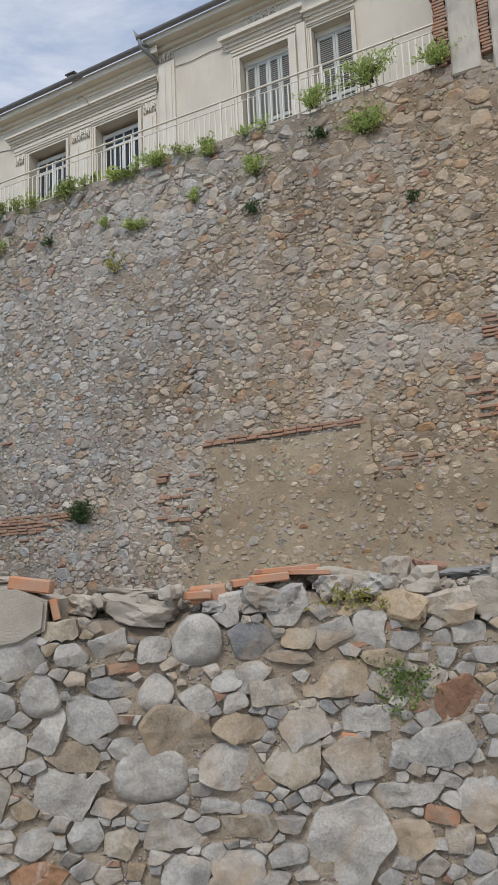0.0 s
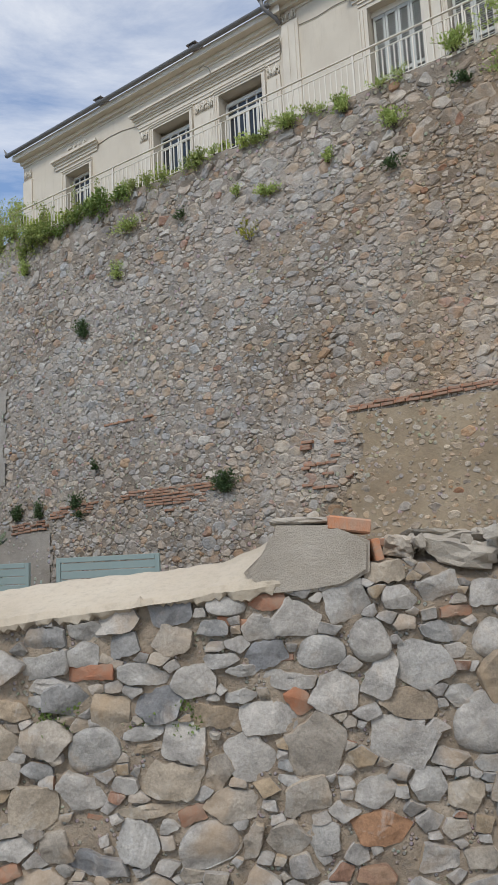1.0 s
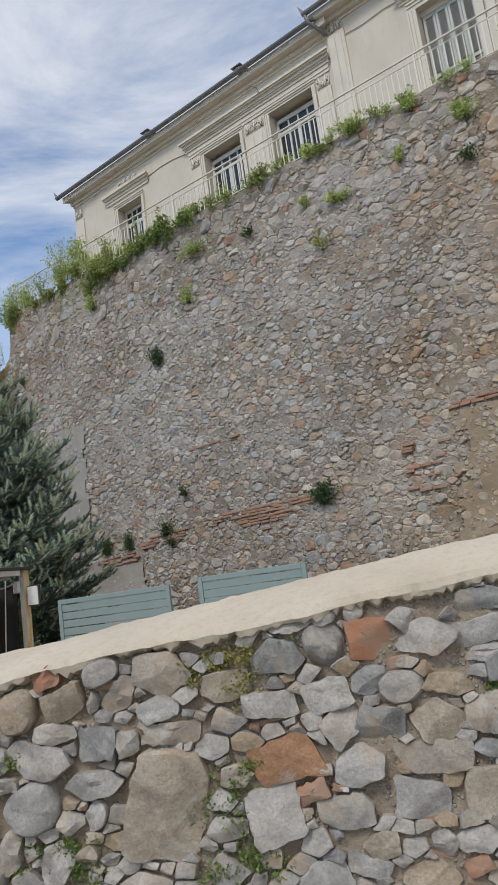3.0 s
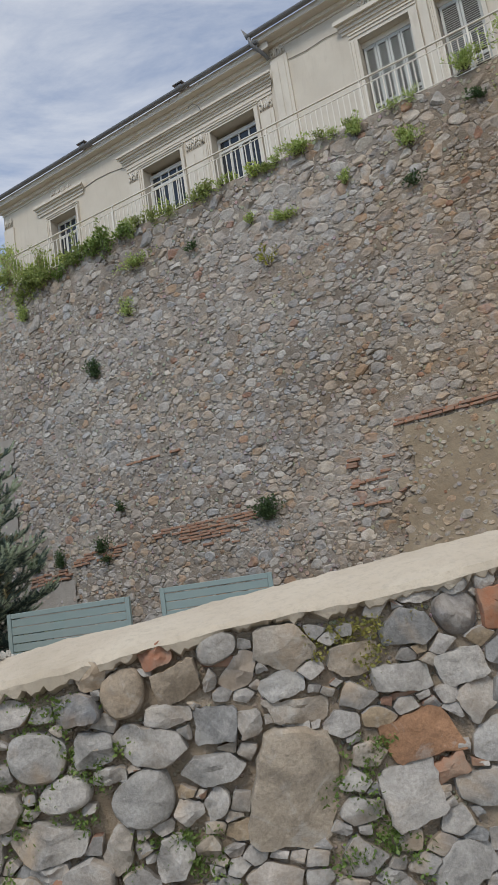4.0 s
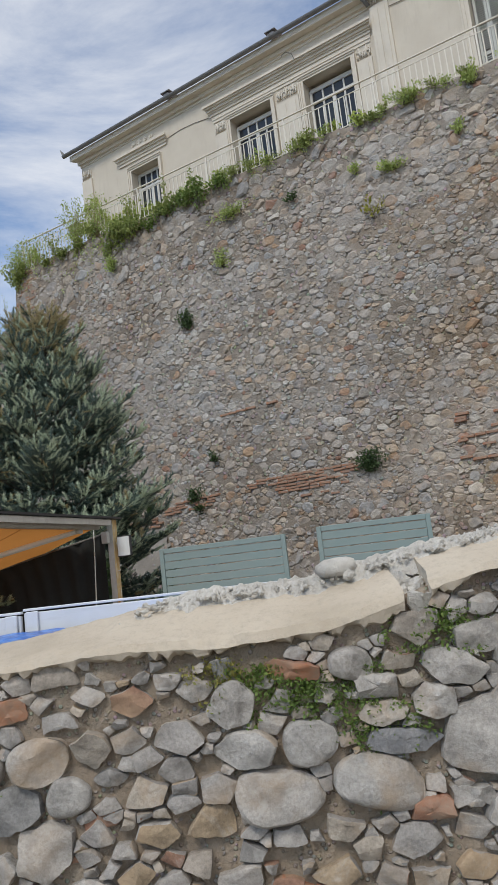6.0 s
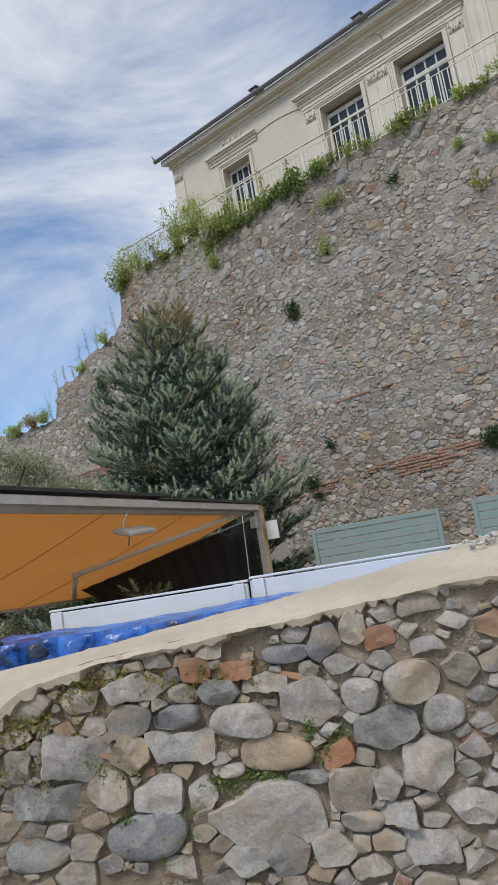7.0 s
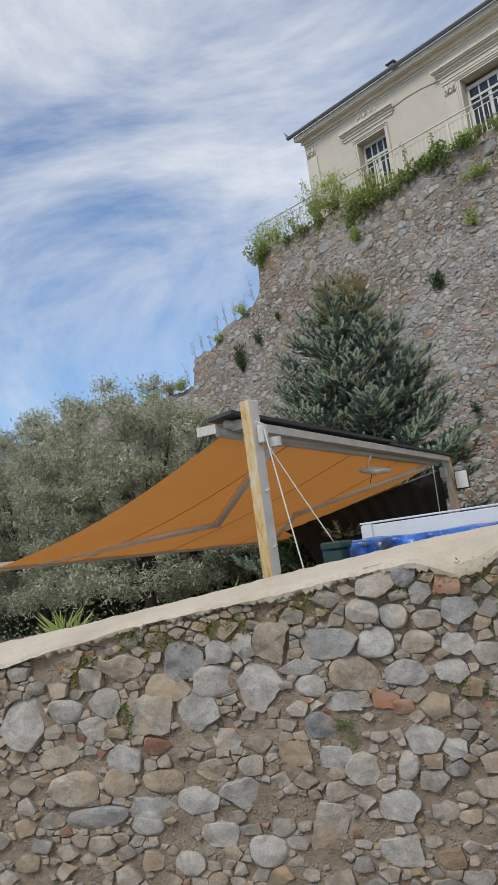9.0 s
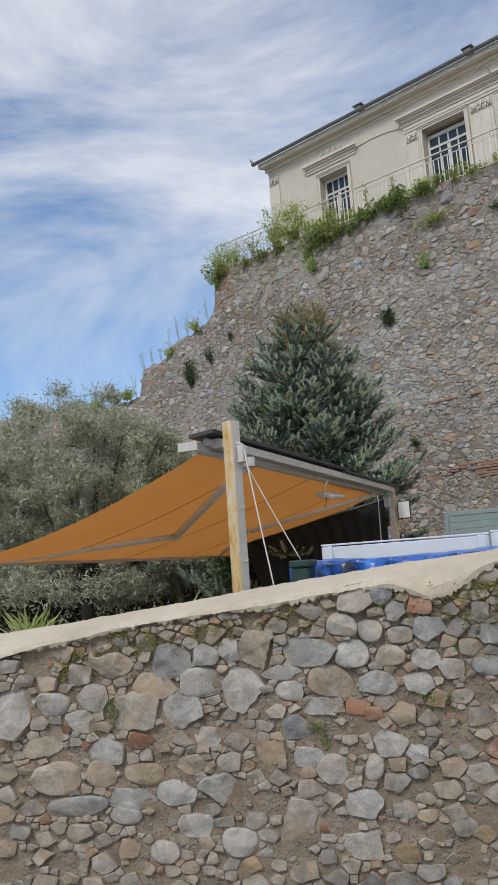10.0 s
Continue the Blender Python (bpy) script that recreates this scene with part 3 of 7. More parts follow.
def coat(inside, s0, n, rows, proud, mat, label):
    """A thin uneven sheet of render, laid only where inside() says so."""
    rv, rf, ids, step = [], [], {}, 0.09
    for i in range(n):
        for j in range(rows):
            s, z = s0 + i * step, -0.5 + j * step
            if inside(s + step / 2, z + step / 2):
                quad = []
                for a, b in ((i, j), (i + 1, j), (i + 1, j + 1), (i, j + 1)):
                    if (a, b) not in ids:
                        ids[(a, b)] = len(rv)
                        s2, z2 = s0 + a * step, -0.5 + b * step
                        jx, jz = 0.035 * noise.noise((s2 * 9, z2 * 9, 2)), 0.035 * noise.noise((s2 * 9, z2 * 9, 7))
                        rv.append((s2 + jx, BATTER * z2 - proud + 0.05 * noise.noise((s2 * 0.8, z2 * 0.8, 1.0)) + 0.016 * noise.noise((s2 * 4, z2 * 4, 5.0)), z2 + jz))
                    quad.append(ids[(a, b)])
                rf.append(tuple(quad))
    piece("render_patch", rv, rf, mat, high, label, True)


coat(in_render, -2.0, 78, 52, 0.045, M_RENDER, "sandy ochre old render over the stones")
coat(in_grey, -13.8, 60, 76, 0.032, M_GREYRENDER, "smooth grey cement render")

FAR_RINGS = [(1.03, -1.0), (1.0, 0.45), (0.72, 1.0)]


def far_stones():
    r0 = np.random.default_rng(21)
    stones = lay(-25.5, 6.3, 0.0, 8.75, [0.105, 0.074, 0.052, 0.034, 0.023], [0.35, 1.3, 1.9, 1.7, 1.0], 1.5, 5, 1.0)
    stones += lay(-14.2, 5.2, 8.82, 10.4, [0.16, 0.12, 0.085, 0.05, 0.03], [0.5, 1.4, 1.8, 1.4, 0.8], 1.4, 6, 1.0)
    joined_v, joined_f, single = [], [], 0
    for s, z, r, poly in stones:
        if z > top_at(s) - 0.10:
            continue
        loose = noise.noise((s * 0.35, z * 0.35, 40.0))
        covered = in_render(s, z)
        if in_grey(s, z) and r0.random() < 0.9:
            continue
        if covered and r0.random() < 0.25:
            continue
        if not covered and r0.random() < (0.0 if z > 8.7 else 0.02 + max(0, loose) * 0.22):
            continue
        shrink = (1.03 - 0.12 * r0.random()) * (0.90 if covered else 1.0) + (0.02 if z > 8.7 else 0)
        if r0.random() < (0.85 if z > 8.7 else 0.5):
            poly = simpler(poly, 4 if r0.random() < 0.25 else 5)
        xy = outline(poly, shrink, 0 if r0.random() < (0.75 if z > 8.7 else 0.3) else (1 if r0.random() < 0.6 else 2), 9, r0, 0.07)
        h = 0.050 + 0.016 * r0.random() if covered else 0.009 + 0.022 * r0.random()
        v, f = stone_shape(xy, h, FAR_RINGS, r0, 0.005, 0.16)
        q0 = BATTER * z + 0.05 * noise.noise((s * 0.8, z * 0.8, 1.0))
        v = [(a + s, b + q0 + 0.006 + a * 0, c_ + z) for a, b, c_ in v]
        if -3.2 < s < 0.6 and 4.3 < z < 8.2 and single < 300:
            single += 1
            piece("stone", v, f, M_FSTONE, high)
        else:
            o = len(joined_v)
            joined_v += v
            joined_f += [tuple(i + o for i in face) for face in f]
    tagged(piece("rubble_stones", joined_v, joined_f, M_FSTONE, high), "grey and tan rubble stones", kind="stuff")


far_stones()

BRICK_BM = box_bm(-0.115, 0.115, -0.05, 0.06, -0.024, 0.024, 0.006)
brick_mesh = bpy.data.meshes.new("brick")
BRICK_BM.to_mesh(brick_mesh)
BRICK_BM.free()
brick_mesh.materials.append(M_BRICK)


def brick_at(parent, m, scale=(1, 1, 1), mesh=None):
    ob = new("brick", mesh or brick_mesh)
    ob.parent = parent
    ob.matrix_basis = m @ Matrix.Diagonal((*scale, 1))
    return ob


def course(parent, s0, s1, z, lines, keep, out, slope=0.0, r0=np.random.default_rng(3)):
    for i in range(lines):
        s = s0 + r0.random() * 0.1
        while s < s1:
            ln = 0.8 + 0.4 * r0.random()
            if r0.random() < keep:
                zz = z + i * 0.062 + slope * (s - s0) + r0.normal() * 0.006
                brick_at(parent, pose(s + 0.115 * ln, BATTER * zz + 0.022 - 0.5 * out + r0.normal() * 0.008, zz, r0.normal() * 2, r0.normal() * 1.5, r0.normal() * 2), (ln, 1, 0.9 + 0.2 * r0.random()))
            s += 0.245 * ln


course(high, -0.85, 2.25, 3.90, 2, 0.97, 0.055, 0.012)
course(high, 2.5, 4.1, 3.10, 2, 0.8, 0.045, 0.02)
course(high, 2.9, 4.1, 3.24, 2, 0.5, 0.04, 0.02)
course(high, -6.65, -3.9, 2.76, 3, 0.85, 0.045)
course(high, -5.9, -4.3, 2.56, 3, 0.8, 0.04)
course(high, -5.4, -4.5, 2.36, 2, 0.35, 0.03)
course(high, -8.95, -7.6, 2.50, 4, 0.75, 0.05, 0.05)
course(high, -10.4, -9.2, 2.20, 4, 0.7, 0.05, 0.06)
course(high, -7.2, -4.9, 4.50, 1, 0.5, 0.04, 0.03)
course(high, -1.9, -0.9, 2.5, 16, 0.14, 0.025)
course(high, 3.9, 4.9, 3.6, 14, 0.22, 0.03)
course(high, 4.3, 5.0, 5.0, 10, 0.25, 0.03)
course(high, -17.4, -14.2, 4.50, 5, 0.7, 0.05)
course(high, -13.82, -13.3, 8.85, 20, 0.85, 0.03)

# ---- the near wall ----
CAP_S = [-13, -9.5, -8.7, -7.7, -7.1, -6.92, -6.78, -6.6, -6.35, -5.7, -5.0, -4.72, -4.4, -4.15, -3.9, -3.5, -3.0, -2.4, -2.0, -1.4, -1.05]
CAP_Z = [-0.02, 0.385, 0.53, 0.625, 0.685, 0.60, 0.635, 0.755, 0.80, 0.85, 0.895, 0.875, 0.885, 0.95, 1.02, 1.07, 1.13, 1.17, 1.20, 1.255, 1.30]
CREST_S = [-13, -9.6, -8.8, -7.3, -6.3, -5.6, -4.8, -4.4, -4.05, -3.5, -2.85, -2.1, -1.4, -1.24, -1.1, -1.0]
CREST_Z = [0.12, 0.52, 0.60, 0.77, 0.855, 0.93, 1.03, 1.03, 1.10, 1.17, 1.23, 1.32, 1.365, 1.385, 1.44, 1.50]


def cap_z(s):
    return knots(s, CAP_S, CAP_Z)


def rubble_top(s):
    """Up to where the near stones reach."""
    if s < -1.05:
        return cap_z(s) + 0.02
    return 1.33 + 0.05 * noise.noise((s * 3, 1.7, 0)) + (0.04 if -0.1 < s < 0.5 else 0)


near = thing("wall_south", NEARM, "low rubble stone garden wall with rough grey mortar joints", "wall", kind="structure")


def sink(s, z):
    """How open the joints are: open among the cobbles, flush in the old run."""
    deep = knots(s, [-6.6, -5.6, -5.0, -3.3, -2.6, -1.0], [0.0, 0.6, 1.0, 1.0, 0.35, 0.0])
    return max(deep, knots(z - rubble_top(s), [-0.42, -0.22], [0.0, 0.8])) if s < -5.4 else deep


def mortar_q(s, z):
    return 0.007 + 0.015 * sink(s, z) + 0.011 * noise.noise((s * 2.2, z * 2.2, 1.0)) + 0.010 * noise.noise((s * 7, z * 7, 4.0)) + 0.008 * noise.noise((s * 18, z * 18, 9.0)) + 0.005 * noise.noise((s * 40, z * 40, 2.0))


cols = [round(x, 3) for x in [*np.arange(-13, -10, 0.1), *np.arange(-10, 1.4, 0.021), *np.arange(1.4, 3.01, 0.1)]]
rows = 84
vv = []
for s in cols:
    tp = rubble_top(s) + (0.0 if s < -1.05 else 0.03 * noise.noise((s * 7, 2.2, 0)))
    base = -0.4 + 0.1 * s
    for j in range(rows + 1):
        z = base + (tp - base) * j / rows
        vv.append((s, mortar_q(s, z) + (0.05 * max(0, (j - rows + 3) / 3) if s > -1.05 else 0), z))
    for q, d in ((0.12, 0.03), (0.22, 0.05), (0.32, 0.04), (0.42, 0.01)):
        vv.append((s, q, tp + (d if s > -1.05 else -0.04) + 0.03 * noise.noise((s * 8, q * 8, 3.0))))
    vv.append((s, 0.46, base))
m = rows + 6
ff = [(i * m + j, (i + 1) * m + j, (i + 1) * m + j + 1, i * m + j + 1) for i in range(len(cols) - 1) for j in range(m - 1)]
slot = [1 if cols[i] < -5.6 + 0.5 * noise.noise((j * 0.08, 5, 5)) else 0 for i in range(len(cols) - 1) for j in range(m - 1)]
piece("mortar_face", vv, ff, [M_MORTAR, M_OLDMORTAR], near, smooth=True, slots=slot)

BLUNT_RINGS = [(1.02, -1.2), (1.0, 0.50), (0.975, 0.80), (0.92, 0.95), (0.70, 1.0), (0.36, 1.02)]
ROUND_RINGS = [(1.02, -1.2), (1.0, 0.10), (0.965, 0.46), (0.87, 0.76), (0.66, 0.95), (0.34, 1.04)]

# the most telling stones, stretch by stretch: along, up, half length, half height, tilt, tone (ten more for a rounded cobble)
STRETCH_A = [(-9.36, 0.08, 0.137, 0.125, 73, 2), (-9.17, -0.11, 0.127, 0.052, 5, 5), (-9.1, 0.13, 0.102, 0.067, -5, 2), (-9.09, -0.28, 0.142, 0.094, 5, 5), (-8.97, -0.43, 0.181, 0.057, 1, 3), (-8.94, 0.03, 0.083, 0.056, -5, 2), (-8.94, 0.29, 0.071, 0.06, -5, 5), (-8.86, 0.16, 0.091, 0.081, -5, 2),
             (-8.82, -0.27, 0.081, 0.069, -4, 1), (-8.79, -0.15, 0.114, 0.072, -4, 2), (-8.74, 0.33, 0.124, 0.074, -6, 5), (-8.69, -0.49, 0.095, 0.045, -3, 2), (-8.65, -0.4, 0.127, 0.054, -3, 2), (-8.64, 0.07, 0.153, 0.094, 0, 5), (-8.57, -0.27, 0.11, 0.064, -4, 1), (-8.49, 0.21, 0.128, 0.07, -5, 5)]
STRETCH_B = [(-8.48, -0.68, 0.092, 0.062, -2, 2), (-8.39, -0.38, 0.108, 0.063, -3, 2), (-8.39, 0.34, 0.119, 0.095, 8, 3), (-8.35, 0.06, 0.125, 0.086, -5, 2), (-8.3, -0.23, 0.077, 0.056, -4, 5), (-8.29, -0.55, 0.098, 0.062, -3, 2), (-8.22, 0.21, 0.124, 0.086, 4, 12), (-8.2, -0.08, 0.073, 0.056, -4, 2),
             (-8.19, 0.35, 0.074, 0.058, -6, 2), (-8.14, -0.35, 0.112, 0.076, -3, 2), (-8.05, -0.64, 0.095, 0.081, -2, 2), (-8.04, 0.37, 0.069, 0.058, -6, 2), (-7.99, 0.17, 0.122, 0.112, 71, 2), (-7.89, 0.37, 0.101, 0.086, 71, 5), (-7.84, -0.18, 0.095, 0.062, -4, 1), (-7.76, 0.24, 0.125, 0.035, -1, 2)]
STRETCH_C = [(-7.72, 0.14, 0.08, 0.056, -5, 2), (-7.71, -0.56, 0.121, 0.098, 76, 5), (-7.7, -0.06, 0.079, 0.069, -5, 3), (-7.65, -0.21, 0.078, 0.047, -4, 2), (-7.6, 0.35, 0.138, 0.07, -1, 3), (-7.57, 0.04, 0.078, 0.048, -5, 2), (-7.5, -0.28, 0.097, 0.074, -4, 2), (-7.49, 0.18, 0.134, 0.083, -10, 1),
             (-7.4, 0.48, 0.085, 0.063, -7, 2), (-7.38, -0.67, 0.108, 0.078, -2, 2), (-7.36, -0.46, 0.102, 0.079, -3, 2), (-7.36, 0.32, 0.098, 0.076, -6, 12), (-7.35, 0.04, 0.069, 0.041, -5, 6), (-7.32, 0.62, 0.093, 0.07, 3, 5), (-7.29, -0.28, 0.067, 0.051, 71, 2), (-7.27, -0.0, 0.055, 0.038, -5, 6)]
STRETCH_D = [(-7.25, 0.44, 0.07, 0.062, -6, 12), (-7.23, 0.16, 0.096, 0.065, -5, 2), (-7.2, -0.16, 0.081, 0.066, -4, 2), (-7.17, 0.63, 0.063, 0.056, -7, 3), (-7.15, -0.5, 0.066, 0.045, -3, 2), (-7.15, 0.3, 0.082, 0.057, -6, 5), (-7.11, -0.01, 0.067, 0.06, -5, 1), (-7.1, 0.54, 0.055, 0.053, -7, 3),
             (-7.05, -0.21, 0.059, 0.046, -4, 2), (-7.01, 0.15, 0.08, 0.054, -6, 2), (-6.97, 0.57, 0.061, 0.055, -7, 6), (-6.96, 0.28, 0.08, 0.047, -6, 2), (-6.93, 0.44, 0.074, 0.061, -7, 3), (-6.64, 0.51, 0.055, 0.05, -7, 5), (-6.61, 0.22, 0.108, 0.052, -6, 3), (-6.53, 0.38, 0.114, 0.067, -7, 3)]
STRETCH_E = [(-6.43, 0.51, 0.119, 0.076, -7, 2), (-6.33, 0.4, 0.078, 0.055, -7, 5), (-6.25, 0.5, 0.067, 0.059, -26, 1), (-6.24, 0.61, 0.073, 0.054, -7, 3), (-6.22, 0.24, 0.133, 0.077, 3, 3), (-6.2, 0.71, 0.107, 0.046, 4, 2), (-6.16, 0.36, 0.09, 0.07, 12, 2), (-6.07, 0.6, 0.082, 0.038, 2, 3),
             (-6.06, 0.51, 0.114, 0.058, -7, 2), (-6.04, 0.67, 0.048, 0.032, -8, 5), (-6.02, 0.35, 0.053, 0.048, 31, 2), (-5.99, 0.74, 0.053, 0.036, -3, 6), (-5.92, 0.41, 0.056, 0.022, 2, 2), (-5.92, 0.66, 0.066, 0.045, -8, 3), (-5.9, 0.14, 0.073, 0.04, -6, 2), (-5.86, 0.56, 0.117, 0.053, -7, 2)]
STRETCH_F = [(-5.85, 0.72, 0.061, 0.032, -3, 6), (-5.8, 0.26, 0.182, 0.093, -6, 2), (-5.77, 0.13, 0.066, 0.055, 40, 3), (-5.76, 0.45, 0.119, 0.061, -12, 1), (-5.76, 0.66, 0.079, 0.04, -3, 2), (-5.68, 0.75, 0.079, 0.031, -3, 3), (-5.66, 0.36, 0.077, 0.021, -7, 3), (-5.63, 0.14, 0.066, 0.05, -6, 2),
             (-5.63, 0.59, 0.092, 0.066, -8, 2), (-5.57, 0.42, 0.056, 0.038, 21, 6), (-5.55, 0.77, 0.06, 0.049, 30, 3), (-5.53, 0.31, 0.071, 0.072, -7, 5), (-5.52, 0.21, 0.066, 0.033, -6, 2), (-5.46, 0.59, 0.063, 0.053, -8, 12), (-5.45, 0.8, 0.046, 0.052, -8, 2), (-5.42, 0.31, 0.048, 0.046, -7, 2)]
STRETCH_G = [(-5.4, 0.22, 0.056, 0.042, -6, 2), (-5.4, 0.48, 0.103, 0.068, 7, 3), (-5.37, 0.76, 0.055, 0.035, 6, 6), (-5.32, 0.11, 0.073, 0.057, -6, 2), (-5.29, 0.36, 0.089, 0.074, 21, 2), (-5.29, 0.61, 0.094, 0.065, 2, 12), (-5.21, 0.5, 0.065, 0.056, -7, 12), (-5.17, 0.22, 0.072, 0.05, -7, 2),
             (-5.13, 0.63, 0.057, 0.052, -8, 5), (-4.7, 0.71, 0.068, 0.065, -6, 2), (-4.67, 0.58, 0.091, 0.057, -6, 2), (-4.59, 0.44, 0.126, 0.082, -2, 12), (-4.51, 0.79, 0.081, 0.027, -11, 6), (-4.48, 0.58, 0.08, 0.068, -6, 12), (-4.33, 0.79, 0.065, 0.051, -6, 12), (-4.29, 0.45, 0.132, 0.078, -11, 12)]
STRETCH_H = [(-4.26, 0.72, 0.065, 0.035, -6, 2), (-4.25, 0.64, 0.069, 0.035, -2, 5), (-4.21, 0.56, 0.117, 0.032, -4, 3), (-4.15, 0.36, 0.063, 0.026, 3, 6), (-4.1, 0.66, 0.065, 0.05, -6, 2), (-4.03, 0.75, 0.094, 0.051, -16, 2), (-4.02, 0.38, 0.068, 0.026, -7, 2), (-3.93, 0.54, 0.154, 0.13, -6, 2),
             (-3.93, 0.84, 0.087, 0.044, 3, 2), (-3.88, 0.34, 0.096, 0.052, -7, 2), (-3.83, 0.97, 0.042, 0.02, -6, 3), (-3.82, 0.75, 0.078, 0.063, -16, 12), (-3.76, 0.86, 0.067, 0.036, 8, 3), (-3.73, 0.94, 0.071, 0.053, -11, 3), (-3.72, 0.62, 0.058, 0.054, -6, 2), (-3.67, 0.48, 0.09, 0.08, -6, 5)]
STRETCH_I = [(-3.67, 0.73, 0.067, 0.051, 3, 5), (-3.55, 0.86, 0.08, 0.071, -8, 12), (-3.54, 0.55, 0.049, 0.022, -2, 2), (-3.53, 0.35, 0.065, 0.045, -7, 2), (-3.53, 0.63, 0.107, 0.055, 6, 2), (-3.52, 0.5, 0.046, 0.034, 71, 6), (-3.48, 0.75, 0.07, 0.049, 6, 12), (-3.43, 0.52, 0.074, 0.058, -6, 2),
             (-3.43, 0.97, 0.06, 0.046, -8, 3), (-3.41, 0.36, 0.065, 0.034, -7, 3), (-3.39, 0.86, 0.059, 0.052, 1, 2), (-3.38, 1.06, 0.041, 0.039, -8, 5), (-3.35, 0.78, 0.047, 0.024, 1, 2), (-3.34, 0.59, 0.064, 0.037, 73, 5), (-3.29, 1.0, 0.064, 0.067, 11, 11), (-3.26, 0.71, 0.092, 0.072, 21, 12)]
STRETCH_J = [(-3.23, 0.85, 0.1, 0.06, -17, 2), (-3.19, 0.55, 0.064, 0.05, 72, 2), (-3.19, 1.09, 0.048, 0.032, 16, 6), (-3.17, 0.92, 0.072, 0.031, -3, 2), (-3.14, 0.66, 0.038, 0.033, -8, 2), (-3.14, 1.01, 0.068, 0.051, 16, 1), (-3.1, 0.56, 0.031, 0.029, -8, 5), (-3.06, 0.67, 0.045, 0.03, 72, 2),
             (-3.06, 0.76, 0.087, 0.045, 1, 2), (-3.04, 0.88, 0.068, 0.057, -8, 3), (-3.04, 1.0, 0.031, 0.018, 72, 2), (-3.01, 1.09, 0.061, 0.044, 11, 12), (-2.95, 1.02, 0.059, 0.044, 46, 3), (-2.94, 0.87, 0.038, 0.034, 11, 2), (-2.84, 0.68, 0.158, 0.114, 76, 5), (-2.83, 0.95, 0.068, 0.031, 16, 2)]
STRETCH_K = [(-2.81, 1.06, 0.081, 0.063, -8, 5), (-2.79, 0.89, 0.088, 0.034, -3, 5), (-2.52, 0.62, 0.081, 0.083, 16, 2), (-2.48, 0.93, 0.078, 0.047, -3, 2), (-2.45, 0.77, 0.104, 0.067, 6, 4), (-2.45, 1.07, 0.083, 0.053, 1, 3), (-2.4, 0.41, 0.092, 0.059, 26, 2), (-2.4, 0.67, 0.061, 0.035, 16, 6),
             (-2.4, 1.16, 0.07, 0.024, 2, 2), (-2.31, 0.94, 0.071, 0.049, 6, 2), (-2.3, 0.61, 0.092, 0.052, -11, 2), (-2.3, 1.09, 0.062, 0.062, -4, 13), (-2.29, 1.17, 0.042, 0.028, 11, 12), (-2.28, 0.85, 0.056, 0.054, 34, 2), (-2.26, 0.46, 0.063, 0.027, -16, 2), (-2.25, 0.73, 0.075, 0.054, 2, 2)]
STRETCH_L = [(-2.21, 0.51, 0.05, 0.038, -2, 5), (-2.2, 1.17, 0.034, 0.028, 11, 12), (-2.18, 0.97, 0.056, 0.04, 15, 3), (-2.17, 0.84, 0.074, 0.051, -8, 3), (-2.16, 1.09, 0.075, 0.063, -4, 6), (-2.1, 0.63, 0.081, 0.06, -12, 2), (-2.09, 0.41, 0.079, 0.05, -11, 1), (-2.09, 0.94, 0.065, 0.048, -3, 12),
             (-2.05, 1.13, 0.047, 0.032, -4, 2), (-2.04, 0.5, 0.034, 0.037, -2, 2), (-2.02, 0.74, 0.104, 0.043, -3, 5), (-2.01, 0.83, 0.078, 0.052, 6, 5), (-2.0, 1.07, 0.092, 0.051, 1, 2), (-1.95, 0.43, 0.04, 0.023, 17, 6), (-1.95, 0.93, 0.073, 0.035, -3, 1), (-1.94, 0.5, 0.058, 0.041, 7, 2)]
STRETCH_M = [(-1.88, 0.63, 0.079, 0.06, -2, 5), (-1.86, 0.74, 0.049, 0.024, -3, 3), (-1.85, 0.4, 0.073, 0.041, -1, 2), (-1.85, 0.96, 0.045, 0.019, 1, 2), (-1.84, 1.01, 0.099, 0.022, 1, 2), (-1.83, 0.84, 0.085, 0.055, 2, 5), (-1.83, 1.08, 0.077, 0.042, 6, 2), (-1.83, 1.16, 0.073, 0.036, 1, 3),
             (-1.8, 0.5, 0.06, 0.042, -1, 5), (-1.75, 0.96, 0.076, 0.05, 6, 3), (-1.71, 0.67, 0.078, 0.056, -20, 2), (-1.7, 1.1, 0.058, 0.042, 1, 2), (-1.69, 1.18, 0.054, 0.032, 0, 2), (-1.67, 0.8, 0.092, 0.066, 12, 12), (-1.67, 1.04, 0.075, 0.031, 1, 6), (-1.66, 0.45, 0.1, 0.034, -11, 3)]
STRETCH_N = [(-1.6, 0.92, 0.061, 0.057, -12, 5), (-1.59, 1.21, 0.08, 0.046, 5, 2), (-1.56, 1.12, 0.053, 0.039, 11, 3), (-1.54, 0.51, 0.081, 0.067, -25, 2), (-1.5, 0.8, 0.064, 0.016, 9, 1), (-1.5, 0.85, 0.069, 0.025, 8, 2), (-1.5, 1.03, 0.084, 0.036, -10, 2), (-1.49, 0.61, 0.1, 0.021, 3, 5),
             (-1.44, 0.93, 0.088, 0.057, 7, 3), (-1.42, 0.7, 0.105, 0.064, -6, 5), (-1.4, 1.14, 0.064, 0.048, -4, 5), (-1.4, 1.23, 0.078, 0.039, 10, 3), (-1.36, 0.81, 0.082, 0.065, -16, 2), (-1.35, 0.59, 0.045, 0.032, 17, 6), (-1.33, 1.0, 0.079, 0.053, 3, 2), (-1.3, 0.5, 0.099, 0.071, 13, 12)]
